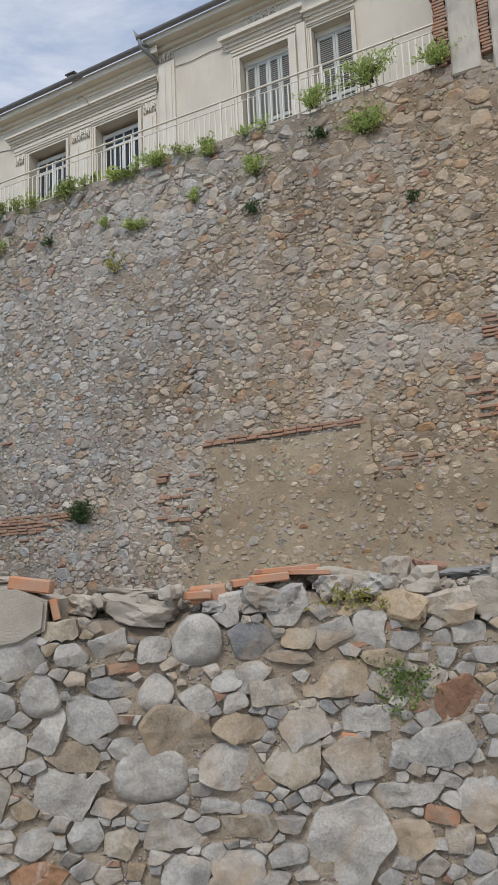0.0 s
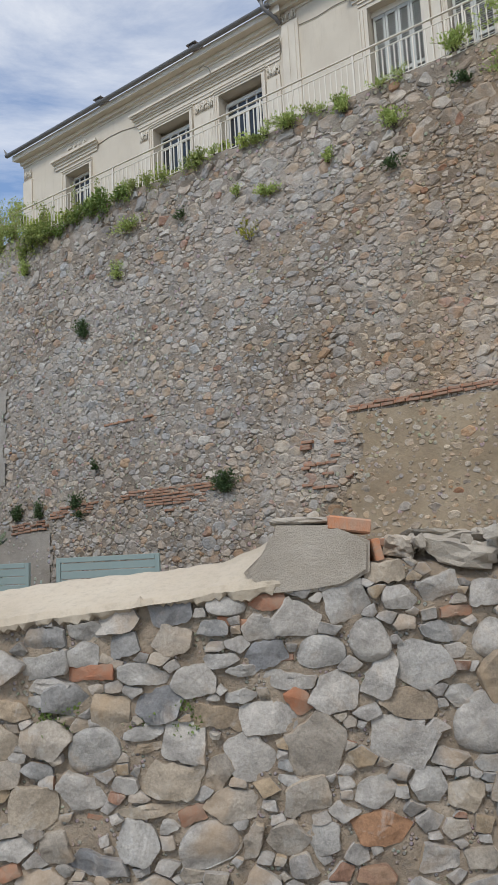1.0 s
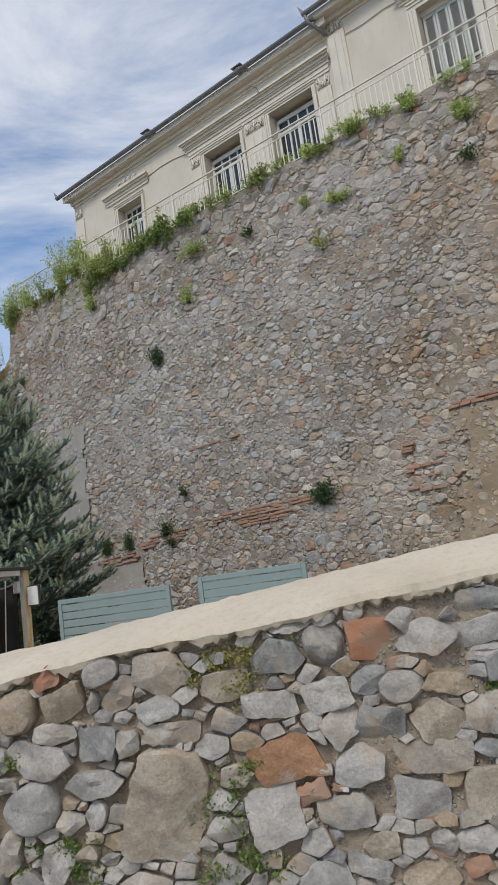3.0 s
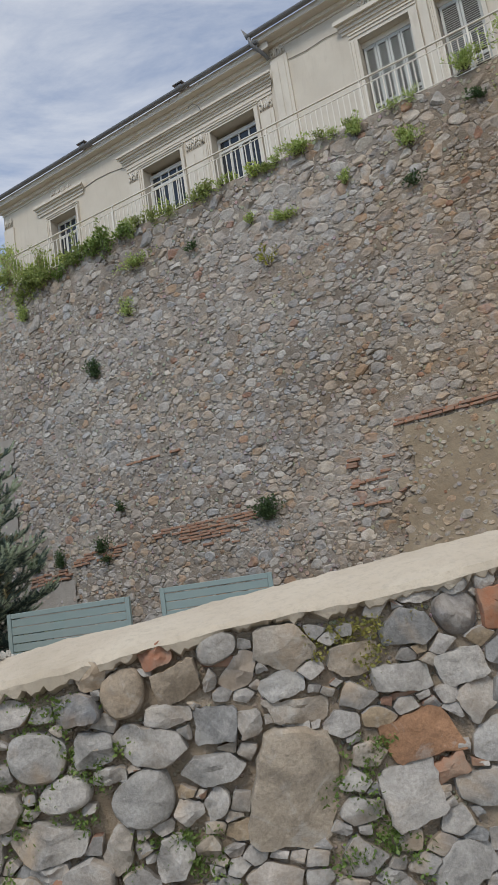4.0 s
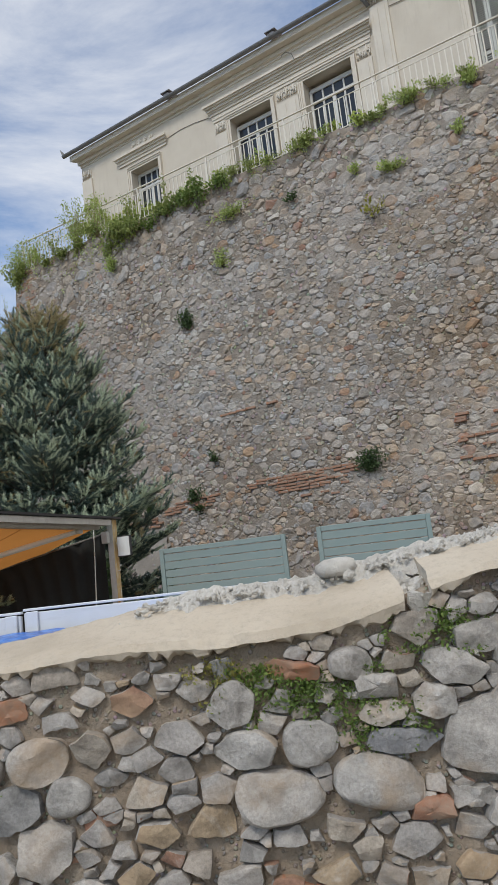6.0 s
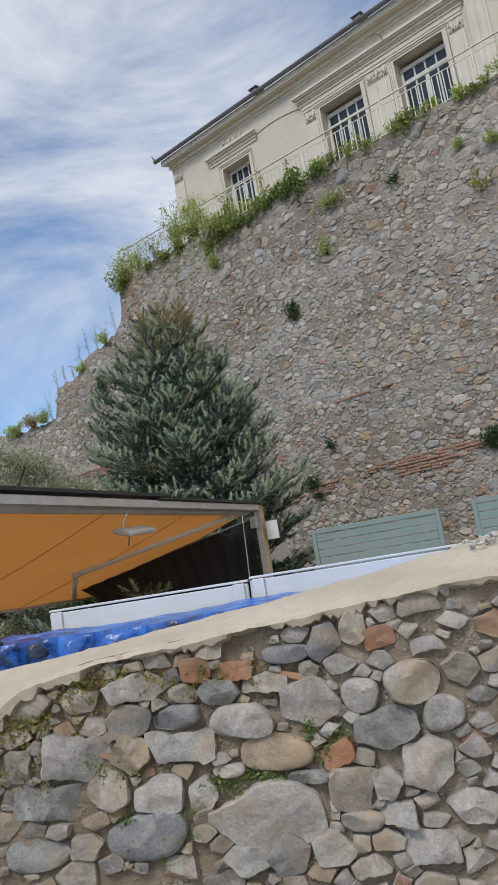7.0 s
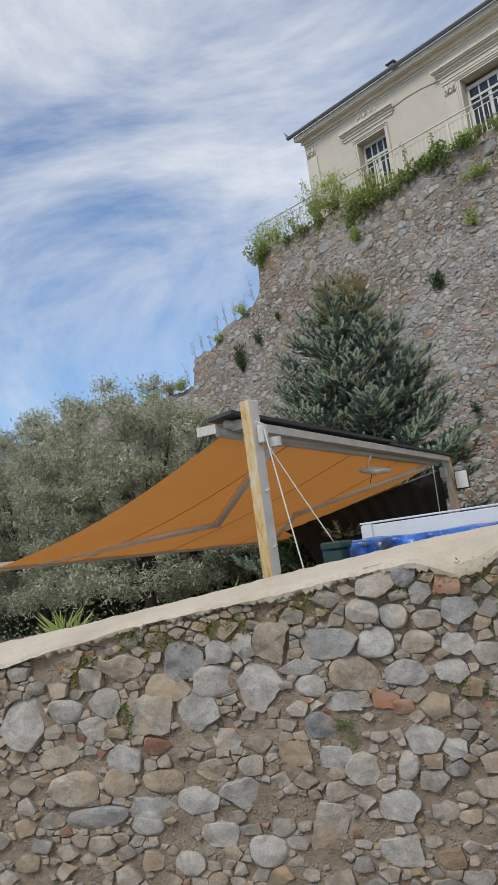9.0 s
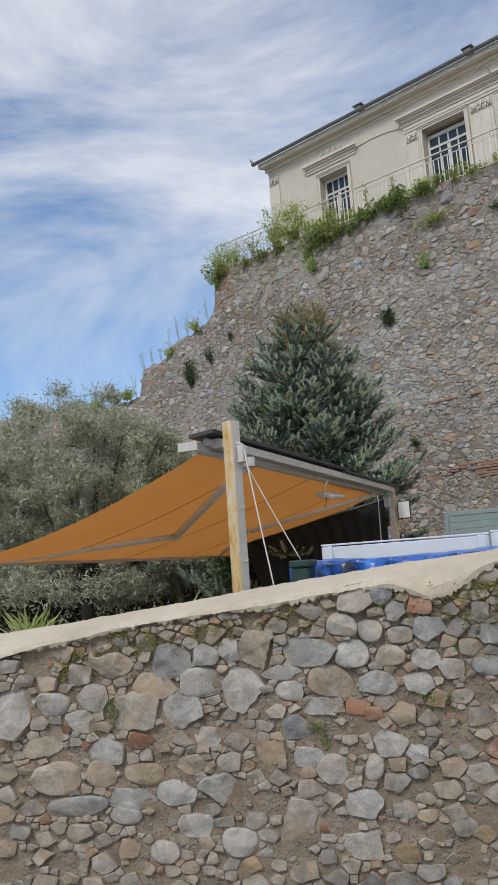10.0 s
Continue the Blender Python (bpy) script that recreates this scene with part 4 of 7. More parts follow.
STRETCH_O = [(-1.26, 0.72, 0.052, 0.038, 61, 5), (-1.26, 0.89, 0.078, 0.044, -12, 1), (-1.24, 1.07, 0.056, 0.025, 3, 2), (-1.22, 0.62, 0.085, 0.051, -2, 5), (-1.22, 1.24, 0.063, 0.035, -7, 12), (-1.18, 0.95, 0.055, 0.019, 3, 2), (-1.17, 1.03, 0.055, 0.02, 3, 2), (-1.16, 0.51, 0.059, 0.028, 66, 5),
             (-1.15, 0.76, 0.077, 0.069, -2, 2), (-1.11, 1.16, 0.055, 0.045, -12, 2), (-1.09, 0.88, 0.077, 0.065, 8, 2), (-1.09, 1.08, 0.069, 0.044, 12, 3), (-1.08, 1.25, 0.07, 0.023, 0, 6), (-1.05, 0.51, 0.062, 0.052, -1, 5), (-1.03, 0.68, 0.044, 0.019, -21, 2), (-1.03, 1.0, 0.091, 0.031, -7, 2)]
STRETCH_P = [(-0.99, 0.93, 0.048, 0.038, -52, 6), (-0.99, 1.18, 0.074, 0.067, 17, 2), (-0.98, 0.63, 0.094, 0.046, 13, 5), (-0.94, 0.79, 0.088, 0.096, -21, 5), (-0.93, 0.51, 0.048, 0.046, -1, 2), (-0.91, 1.08, 0.077, 0.053, -2, 12), (-0.87, 0.95, 0.081, 0.065, 12, 2), (-0.82, 1.24, 0.078, 0.054, 12, 2),
             (-0.77, 0.64, 0.062, 0.04, 16, 2), (-0.76, 0.54, 0.097, 0.045, 8, 4), (-0.75, 1.11, 0.068, 0.068, 27, 12), (-0.73, 1.0, 0.08, 0.038, 61, 2), (-0.68, 0.8, 0.112, 0.065, -18, 2), (-0.68, 1.33, 0.076, 0.033, 2, 5), (-0.65, 1.24, 0.057, 0.042, -3, 2), (-0.64, 0.91, 0.089, 0.045, -8, 1)]
STRETCH_Q = [(-0.6, 0.66, 0.055, 0.056, -4, 2), (-0.59, 1.03, 0.09, 0.068, -3, 2), (-0.52, 1.27, 0.062, 0.048, 17, 2), (-0.51, 1.13, 0.076, 0.033, -3, 3), (-0.48, 0.63, 0.055, 0.052, -4, 5), (-0.48, 0.93, 0.042, 0.032, -3, 2), (-0.47, 1.19, 0.053, 0.019, 5, 6), (-0.38, 0.84, 0.121, 0.098, -3, 12),
             (-0.37, 1.24, 0.058, 0.038, -3, 2), (-0.36, 0.72, 0.093, 0.025, 1, 2), (-0.36, 1.1, 0.064, 0.058, 57, 12), (-0.31, 0.64, 0.084, 0.048, -4, 5), (-0.29, 0.96, 0.134, 0.082, -22, 1), (-0.27, 0.53, 0.084, 0.052, -4, 2), (-0.22, 1.08, 0.063, 0.042, -17, 2), (-0.21, 1.27, 0.086, 0.086, -3, 12)]
STRETCH_R = [(-0.16, 0.72, 0.066, 0.028, -4, 2), (-0.11, 0.85, 0.105, 0.065, -3, 2), (-0.11, 1.13, 0.053, 0.03, 7, 2), (-0.09, 1.06, 0.048, 0.03, 16, 2), (-0.08, 0.53, 0.084, 0.06, -4, 2), (-0.07, 0.97, 0.087, 0.05, -8, 1), (-0.05, 0.65, 0.095, 0.04, -13, 1), (-0.03, 0.71, 0.057, 0.028, -4, 2),
             (-0.03, 1.26, 0.083, 0.063, -3, 3), (-0.02, 1.15, 0.059, 0.033, 7, 2), (0.06, 1.09, 0.093, 0.054, 2, 5), (0.11, 0.85, 0.097, 0.082, -3, 5), (0.11, 1.2, 0.089, 0.021, -6, 3), (0.15, 0.96, 0.097, 0.065, 16, 2), (0.15, 1.26, 0.055, 0.038, -3, 5), (0.27, 1.28, 0.07, 0.048, 16, 2)]
STRETCH_S = [(0.28, 1.11, 0.11, 0.057, 2, 1), (0.29, 0.59, 0.144, 0.141, -4, 2), (0.33, 0.85, 0.108, 0.069, -3, 5), (0.38, 0.98, 0.109, 0.047, -3, 2), (0.4, 1.28, 0.071, 0.068, -3, 2), (0.44, 1.18, 0.081, 0.031, -6, 1), (0.46, 1.1, 0.075, 0.043, -3, 2), (0.48, 0.72, 0.123, 0.041, 1, 2),
             (0.48, 0.86, 0.065, 0.037, 75, 2), (0.5, 0.58, 0.078, 0.053, -4, 5), (0.61, 0.65, 0.058, 0.032, -17, 6), (0.61, 1.1, 0.061, 0.048, -3, 2), (0.63, 0.88, 0.115, 0.065, 11, 2), (0.67, 0.57, 0.049, 0.053, -4, 5), (0.7, 1.03, 0.091, 0.062, 25, 4), (0.76, 0.68, 0.079, 0.1, -4, 2)]
CHOSEN = STRETCH_A + STRETCH_B + STRETCH_C + STRETCH_D + STRETCH_E + STRETCH_F + STRETCH_G + STRETCH_H + STRETCH_I + STRETCH_J + STRETCH_K + STRETCH_L + STRETCH_M + STRETCH_N + STRETCH_O + STRETCH_P + STRETCH_Q + STRETCH_R + STRETCH_S


def discs(s, z, w, h, tilt, aspect):
    """A stone's ellipse as a row of discs in the squeezed strip."""
    c_, s_ = math.cos(math.radians(tilt)), math.sin(math.radians(tilt))
    u, sv, _ = np.linalg.svd(np.array([[c_ * w / aspect, -s_ * h / aspect], [s_ * w, c_ * h]]))
    n = max(1, int(math.ceil(1.6 * (sv[0] / sv[1] - 1))) + 1)
    offs = np.linspace(-(sv[0] - sv[1]), sv[0] - sv[1], n) if n > 1 else [0.0]
    return [(s + o * u[0, 0] * aspect, z + o * u[1, 0], sv[1] * 1.02) for o in offs]


def broken_edge(poly, n, r0):
    """A polygon's edge with chipped corners and uneven sides, cut into n points."""
    m = len(poly)
    pts = []
    for i in range(m):
        p, q = poly[i], poly[(i + 1) % m]
        chip = 0.04 + 0.10 * r0.random()
        side = np.array([q[1] - p[1], p[0] - q[0]])
        bulge = 0.015 + 0.04 * r0.normal()
        k_ = max(3, int(round(n * np.linalg.norm(q - p) / sum(np.linalg.norm(poly[j] - poly[j - 1]) for j in range(m)))))
        for t in np.linspace(chip, 1 - chip, k_):
            pts.append(p + (q - p) * t + side * (bulge * 4 * t * (1 - t) + 0.016 * r0.normal()))
    return np.array(pts)


def block_outline(w, h, tilt, tone, n, r0):
    """The edge of one laid stone: a rounded cobble, a broken block or a brick."""
    if tone > 10:
        a = np.linspace(0, 2 * math.pi, n, endpoint=False)
        k_ = 1.03 + 0.05 * np.cos(2 * a + r0.random() * 6) + 0.05 * np.cos(3 * a + r0.random() * 6) + 0.012 * r0.normal(size=n)
        xy = np.c_[np.sign(np.cos(a)) * np.abs(np.cos(a)) ** 0.86 * w, np.sign(np.sin(a)) * np.abs(np.sin(a)) ** 0.86 * h] * k_[:, None]
    else:
        m = 4 if tone == 6 else int(r0.integers(4, 7))
        a = (np.arange(m) + 0.5) / m * 2 * math.pi + (r0.normal(size=m) * (0.08 if tone == 6 else 0.15) + (0 if m == 4 else r0.random() * 6))
        a.sort()
        big = 1.38 if m == 4 else 1.24 if m == 5 else 1.15
        rad = big * (1 + r0.normal(size=m) * (0.04 if tone == 6 else 0.07))
        xy = broken_edge(np.c_[np.cos(a) * rad * w, np.sin(a) * rad * h], n, r0)
    c_, s_ = math.cos(math.radians(tilt)), math.sin(math.radians(tilt))
    return xy @ np.array([[c_, s_], [-s_, c_]])


def rubble_stone(xy, h, rings, r0, cuts):
    """One stone's face: a blunt cushion, cut by a few slanting planes as if split."""
    n = len(xy)
    rad = float(np.sqrt((xy ** 2).sum(1)).mean())
    planes = []
    for _ in range(cuts):
        t = r0.random() * 2 * math.pi
        planes.append((math.cos(t), math.sin(t), 0.80 + 0.3 * r0.random(), 0.3 + 1.0 * r0.random()))
    ta, tb = r0.normal(size=2) * 0.10
    off = Vector(r0.random(3) * 50)
    verts, faces = [], []
    for sc, hh in rings:
        for x, z in xy * sc:
            f = hh
            if hh > 0.2:
                for ca, sa, top, slope in planes:
                    f = min(f, max(0.12, top - slope * (ca * x + sa * z) / rad))
                f += 0.22 * noise.noise(Vector((x / rad * 1.4, z / rad * 1.4, 0)) + off) + 0.12 * noise.noise(Vector((x / rad * 3.5, z / rad * 3.5, 9)) + off)
            verts.append((x, -(f * h + (ta * x + tb * z) * (hh > 0.2)), z))
    last = (len(rings) - 1) * n
    verts.append((0, float(np.mean([v[1] for v in verts[last:]])), 0))
    for i in range(len(rings) - 1):
        for j in range(n):
            a, b = i * n + j, i * n + (j + 1) % n
            faces.append((a, b, b + n, a + n))
    faces += [(last + j, last + (j + 1) % n, len(verts) - 1) for j in range(n)]
    return verts, faces


def near_stones():
    r0 = np.random.default_rng(12)
    taken = [d for st in CHOSEN for d in discs(*st[:5], 1.5)]
    fill = lay(-10.2, 1.5, -1.1, 1.5, [0.056, 0.040, 0.027, 0.018, 0.012], [0.5, 1.6, 2.6, 2.6, 1.4], 1.5, 11, 1.1, taken)
    joined = {False: ([], []), True: ([], [])}
    for s, z, w, h, tilt, tone in CHOSEN:
        deep = sink(s, z)
        big = min(w, h)
        if s < -5.4 and tone < 6 and r0.random() < 0.25:
            tone += 10
        xy = block_outline(w * 0.98, h * 0.98, tilt, tone, 30, r0)
        top = (0.017 + 0.012 * r0.random() + 0.012 * deep) * (0.65 + big * 6)
        v, f = rubble_stone(xy, top, ROUND_RINGS if tone > 10 else BLUNT_RINGS, r0, 1 if tone > 10 else 3)
        v = [(a + s, b + 0.004 - 0.006 * deep, c_ + z) for a, b, c_ in v]
        kind = tone - 10 if tone > 10 else tone
        ob = piece("brick" if kind == 6 else "stone", v, f, M_BRICK if kind == 6 else M_CONGLOMERATE if kind == 5 and max(w, h) > 0.17 else TONES[kind - 1], near, smooth=True)
        ob.data.set_sharp_from_angle(angle=radians(33))
    for s, z, r, poly in fill:
        reach = max(p[1] for p in poly) * 0.8
        if z + reach > rubble_top(s) + (0.03 if s > -1.0 else -0.012) or z < -0.42 + 0.1 * s:
            continue
        old = s < -5.6 + 0.5 * noise.noise((z * 2, 5, 5))
        deep = sink(s, z)
        if r0.random() < (0.45 if r < 0.02 else 0.24 if s < -5.8 and deep < 0.3 else 0.10):
            continue
        poly = simpler(poly, 4 if r0.random() < 0.5 else 5)
        xy = broken_edge(np.array(poly) * (1.0 - 0.12 * r0.random()), 16 if r > 0.03 else 10, r0)
        top = (0.008 + 0.010 * r0.random() + 0.008 * deep) * (0.75 + r * 6)
        v, f = rubble_stone(xy, top, BLUNT_RINGS if r > 0.03 else [BLUNT_RINGS[i] for i in (0, 1, 3, 5)], r0, 2)
        v = [(a + s, b + 0.006 - 0.009 * (1 - deep), c_ + z) for a, b, c_ in v]
        jv, jf = joined[old]
        o = len(jv)
        jv += v
        jf += [tuple(i + o for i in face) for face in f]
    for name, old, mat, label in (("rubble_stones", False, M_STONE, "small grey and tan rubble stones"), ("old_rubble", True, M_OLDSTONE, "older brownish rubble set flush in mortar")):
        ob = tagged(piece(name, *joined[old], mat, near, smooth=True), label, kind="stuff")
        ob.data.set_sharp_from_angle(angle=radians(33))


near_stones()

# the plaster cap, two runs with a break between them
CAP_ACROSS = [(0.020, -0.022), (-0.020, -0.010), (-0.026, 0.006), (-0.012, 0.030), (0.05, 0.055), (0.15, 0.085), (0.24, 0.112), (0.30, 0.12), (0.38, 0.112), (0.46, 0.06), (0.475, -0.03)]


def cap(s0, s1):
    cs = np.arange(s0, s1 + 1e-6, 0.0125)
    verts = []
    for s in cs:
        zb, zc = cap_z(s), knots(s, CREST_S, CREST_Z)
        end = max(0, 1 - min(s - s0, s1 - s) / 0.07) if s0 > -12 else max(0, 1 - (s1 - s) / 0.07)
        rag = 0.026 * noise.noise((s * 4, 0.3, 0)) + 0.018 * noise.noise((s * 13, 5.3, 0)) + 0.020 * noise.noise((s * 41, 1.3, 0)) + 0.018 * noise.noise((s * 79, 4.3, 0)) + 0.05 * max(0, noise.noise((s * 2.3, 9.0, 0)) - 0.15)
        for i, (q, d) in enumerate(CAP_ACROSS):
            f = d / 0.12
            z = zb + (zc - zb) * f if f >= 0 else zb + d
            if i <= 1:
                z += rag
            wob = 0.009 * noise.noise((s * 3, q * 5, 1)) + 0.006 * noise.noise((s * 14, q * 14, 2)) + 0.003 * noise.noise((s * 40, q * 40, 8))
            verts.append((s + 0.02 * noise.noise((q * 20, z * 20, s0)) * end, q + 0.4 * wob + (0.008 * noise.noise((s * 11, 3, 3)) + 0.006 * noise.noise((s * 33, q * 40, 6)) if i < 4 else 0), z + wob))
    n = len(CAP_ACROSS)
    faces = [(i * n + j, (i + 1) * n + j, (i + 1) * n + j + 1, i * n + j + 1) for i in range(len(cs) - 1) for j in range(n - 1)]
    faces += [tuple(range(n - 1, -1, -1)), tuple((len(cs) - 1) * n + j for j in range(n))]
    ob = piece("plaster_cap", verts, faces, M_CAP, near, "smooth cream plaster coping with a ragged lower edge", True)
    ob.data.set_sharp_from_angle(angle=radians(34))


cap(-13.0, -4.14)
cap(-4.06, -1.03)


def lump(name, m, size, mat, parent, seed, label="", sub=2, amp=0.25, flat=False):
    """A broken stone or crumb of mortar, of uneven facets."""
    bm = bmesh.new()
    bmesh.ops.create_icosphere(bm, subdivisions=sub, radius=0.5)
    for v in bm.verts:
        p = v.co.copy()
        k_ = 1 + amp * noise.noise(p * 2.2 + Vector((seed * 3.7, seed * 1.3, 0))) + 0.5 * amp * noise.noise(p * 6 + Vector((seed, 0, seed * 2.1))) + 0.35 * amp * noise.noise(p * 15 + Vector((0, seed, 1)))
        v.co = Vector([math.copysign(min(abs(c_ * k_), 0.42 + 0.05 * noise.noise(p * 5 + Vector((seed, seed, 0)))), c_) for c_ in p])
        v.co = m @ Vector([a * b for a, b in zip(v.co, size)])
    return part(name, bm, mat, parent, label, not flat)


r1 = np.random.default_rng(31)
# crumbled white plaster on the broken stretch
for i in range(280):
    s = -5.0 + 1.3 * r1.random()
    q = 0.16 + 0.22 * r1.random()
    lump("plaster_crumb", pose(s, q, knots(s, CREST_S, CREST_Z) + 0.004 - 0.10 * max(0, 0.27 - q), *(r1.random(3) * 180)), [0.012 + 0.032 * r1.random() ** 2.5 for _ in range(3)], M_WPLAST, near, i, amp=1.1, flat=True)
for i in range(10):
    lump("plaster_crumb", pose(-4.10 + 0.03 * r1.normal(), 0.02 + 0.3 * i / 10, cap_z(-4.1) - 0.02 + 0.12 * i / 10, *(r1.random(3) * 180)), (0.09, 0.09, 0.08), M_WPLAST, near, i + 70, amp=1.1, flat=True)
bed_s, bed_q = np.arange(-5.05, -3.70, 0.011), np.arange(0.15, 0.44, 0.011)
bv, bq = [], [q for q, _ in CAP_ACROSS]
for s in bed_s:
    zb, zc = cap_z(s), knots(s, CREST_S, CREST_Z)
    for q in bed_q:
        inside = min(s + 5.05, -3.70 - s) / 0.25 + 0.6 * noise.noise((s * 6, q * 6, 4)), (q - 0.15 - 0.06 * abs(noise.noise((s * 5, 1, 8)))) / 0.05, (0.44 - q) / 0.03
        lift = 0.030 * max(-0.5, min(1, *inside))
        z = zb + (zc - zb) * knots(q, bq[2:9], [d / 0.12 for _, d in CAP_ACROSS[2:9]])
        bv.append((s, q, z - 0.012 + lift + 0.020 * noise.noise((s * 21, q * 21, 1)) + 0.016 * noise.noise((s * 47, q * 47, 6))))
n = len(bed_q)
piece("broken_plaster", bv, [(i * n + j, (i + 1) * n + j, (i + 1) * n + j + 1, i * n + j + 1) for i in range(len(bed_s) - 1) for j in range(n - 1)], M_WPLAST, near, "crumbling whitish plaster core")
lump("stone", pose(-4.32, 0.22, 1.075, 5, -6, 10), (0.16, 0.13, 0.07), M_WPLAST, near, 5, "pale flat stone on the cap", amp=0.15)

# the cement pier at the cap's end, with bricks on it
bm = bmesh.new()
prof = [(-1.11, 1.285), (-1.06, 1.275), (-0.93, 1.27), (-0.82, 1.285), (-0.735, 1.33), (-0.728, 1.43), (-0.80, 1.462), (-0.86, 1.488), (-1.035, 1.496), (-1.045, 1.45), (-1.075, 1.395), (-1.15, 1.345)]
fr = [bm.verts.new((s + 0.006 * noise.noise((s * 30, z * 30, 0)), -0.018, z)) for s, z in prof]
bk = [bm.verts.new((s, 0.44, z)) for s, z in prof]
bm.faces.new(fr)
bm.faces.new(bk[::-1])
for i in range(len(prof)):
    j = (i + 1) % len(prof)
    bm.faces.new((fr[j], fr[i], bk[i], bk[j]))
bmesh.ops.bevel(bm, geom=[e for e in bm.edges if abs(e.verts[0].co.y - e.verts[1].co.y) < 1e-6 and e.verts[0].co.y < 0], offset=0.012, segments=2, affect='EDGES')
part("cement_pier", bm, M_CEMENT, near, "rough grey cement end block of the cap")
TILE_BM = box_bm(-0.13, 0.13, -0.06, 0.06, -0.02, 0.02, 0.005)
tile_mesh = bpy.data.meshes.new("broken_brick")
TILE_BM.to_mesh(tile_mesh)
TILE_BM.free()
tile_mesh.materials.append(M_TILE)
for s, q, z, rx, ry, rz, sc in ((-0.795, 0.07, 1.487, 0, 9, 4, (0.55, 1.3, 1.2)), (-0.712, 0.06, 1.40, 0, 78, 10, (0.28, 1.0, 0.7)), (-0.60, 0.20, 1.42, 0, 4, 20, (0.5, 1, 0.7)), (-0.165, 0.10, 1.428, 3, -3, -4, (0.50, 0.8, 1.5)),
                                (-0.21, 0.07, 1.425, 0, 0, 12, (0.35, 0.8, 0.7)), (0.06, 0.14, 1.475, 0, -4, 4, (0.55, 1, 0.8)), (0.14, 0.20, 1.505, 0, -3, 12, (0.9, 1, 0.5)), (0.22, 0.16, 1.49, 0, 2, -8, (0.6, 1, 0.5)),
                                (0.0, 0.16, 1.465, 0, -5, 3, (0.6, 1, 0.7))):
    ob = new("broken_brick", tile_mesh)
    ob.matrix_world = NEARM @ pose(s, q, z, rx, ry, rz) @ Matrix.Diagonal((*sc, 1))
    tagged(ob, "broken orange clay brick lying on the wall top", "brick", "broken bricks on the wall")
for i, (s, q, z, w, d, h) in enumerate(((-0.62, 0.12, 1.405, 0.12, 0.12, 0.08), (-0.42, 0.10, 1.38, 0.26, 0.2, 0.09), (-0.48, 0.2, 1.43, 0.3, 0.2, 0.05), (-0.14, 0.04, 1.38, 0.10, 0.09, 0.05),
                                        (-0.08, 0.05, 1.39, 0.11, 0.1, 0.09), (0.02, 0.03, 1.40, 0.16, 0.12, 0.10), (0.13, 0.03, 1.40, 0.12, 0.1, 0.10), (0.14, 0.24, 1.455, 0.3, 0.16, 0.07), (0.37, 0.2, 1.44, 0.34, 0.2, 0.11),
                                        (0.30, 0.12, 1.44, 0.14, 0.12, 0.08), (0.47, 0.08, 1.43, 0.16, 0.14, 0.09), (0.55, 0.14, 1.48, 0.12, 0.12, 0.12), (0.63, 0.10, 1.43, 0.16, 0.16, 0.12), (0.52, 0.02, 1.35, 0.22, 0.1, 0.14),
                                        (0.69, 0.02, 1.34, 0.24, 0.12, 0.13), (0.70, 0.2, 1.47, 0.14, 0.12, 0.1), (0.80, 0.18, 1.46, 0.28, 0.18, 0.05), (0.86, 0.1, 1.38, 0.2, 0.2, 0.16), (0.98, 0.1, 1.42, 0.2, 0.2, 0.2), (1.15, 0.1, 1.4, 0.25, 0.2, 0.2), (1.4, 0.1, 1.4, 0.25, 0.2, 0.2))):
    lump("stone", pose(s, q, z, r1.normal() * 10, r1.normal() * 8, r1.normal() * 20), (w * 1.05, d * 1.1, h * 1.1), M_CEMENT if i in (1, 2, 7, 8, 12, 17) else M_STONE, near, i + 100, amp=0.6, sub=3, flat=True)
for i in range(230):
    s = -0.66 + 1.7 * r1.random()
    lump("mortar_crumb", pose(s, 0.03 + 0.33 * r1.random(), 1.39 + 0.05 * r1.random(), *(r1.random(3) * 180)), [0.022 + 0.05 * r1.random() for _ in range(3)], M_CEMENT, near, i + 200, sub=2, amp=0.9, flat=True)

lump("stone", pose(-0.95, 0.10, 1.508, 0, 1, 3), (0.26, 0.24, 0.036), M_CEMENT, near, 77, "thin cement slab on the pier", amp=0.2, sub=3, flat=True)

# shards of clay tile wedged in the joints
shard_bm = box_bm(-0.05, 0.05, -0.012, 0.03, -0.010, 0.010, 0.003)
shard_mesh = bpy.data.meshes.new("tile_shard")
shard_bm.to_mesh(shard_mesh)
shard_bm.free()
shard_mesh.materials.append(M_TILE)
shard_brick = shard_mesh.copy()
shard_brick.materials.clear()
shard_brick.materials.append(M_BRICK)
r4 = np.random.default_rng(91)
for i in range(45):
    s = -9.3 + 10.2 * r4.random()
    z = rubble_top(s) - 0.06 - 0.9 * r4.random()
    ob = new("tile_shard", shard_brick if r4.random() < 0.85 else shard_mesh)
    ob.parent = near
    ob.matrix_basis = pose(s, 0.012 + 0.008 * r4.random(), z, 0, r4.normal() * 14, r4.normal() * 5) @ Matrix.Diagonal((0.5 + 0.9 * r4.random(), 1, 0.7 + 1.3 * r4.random(), 1))

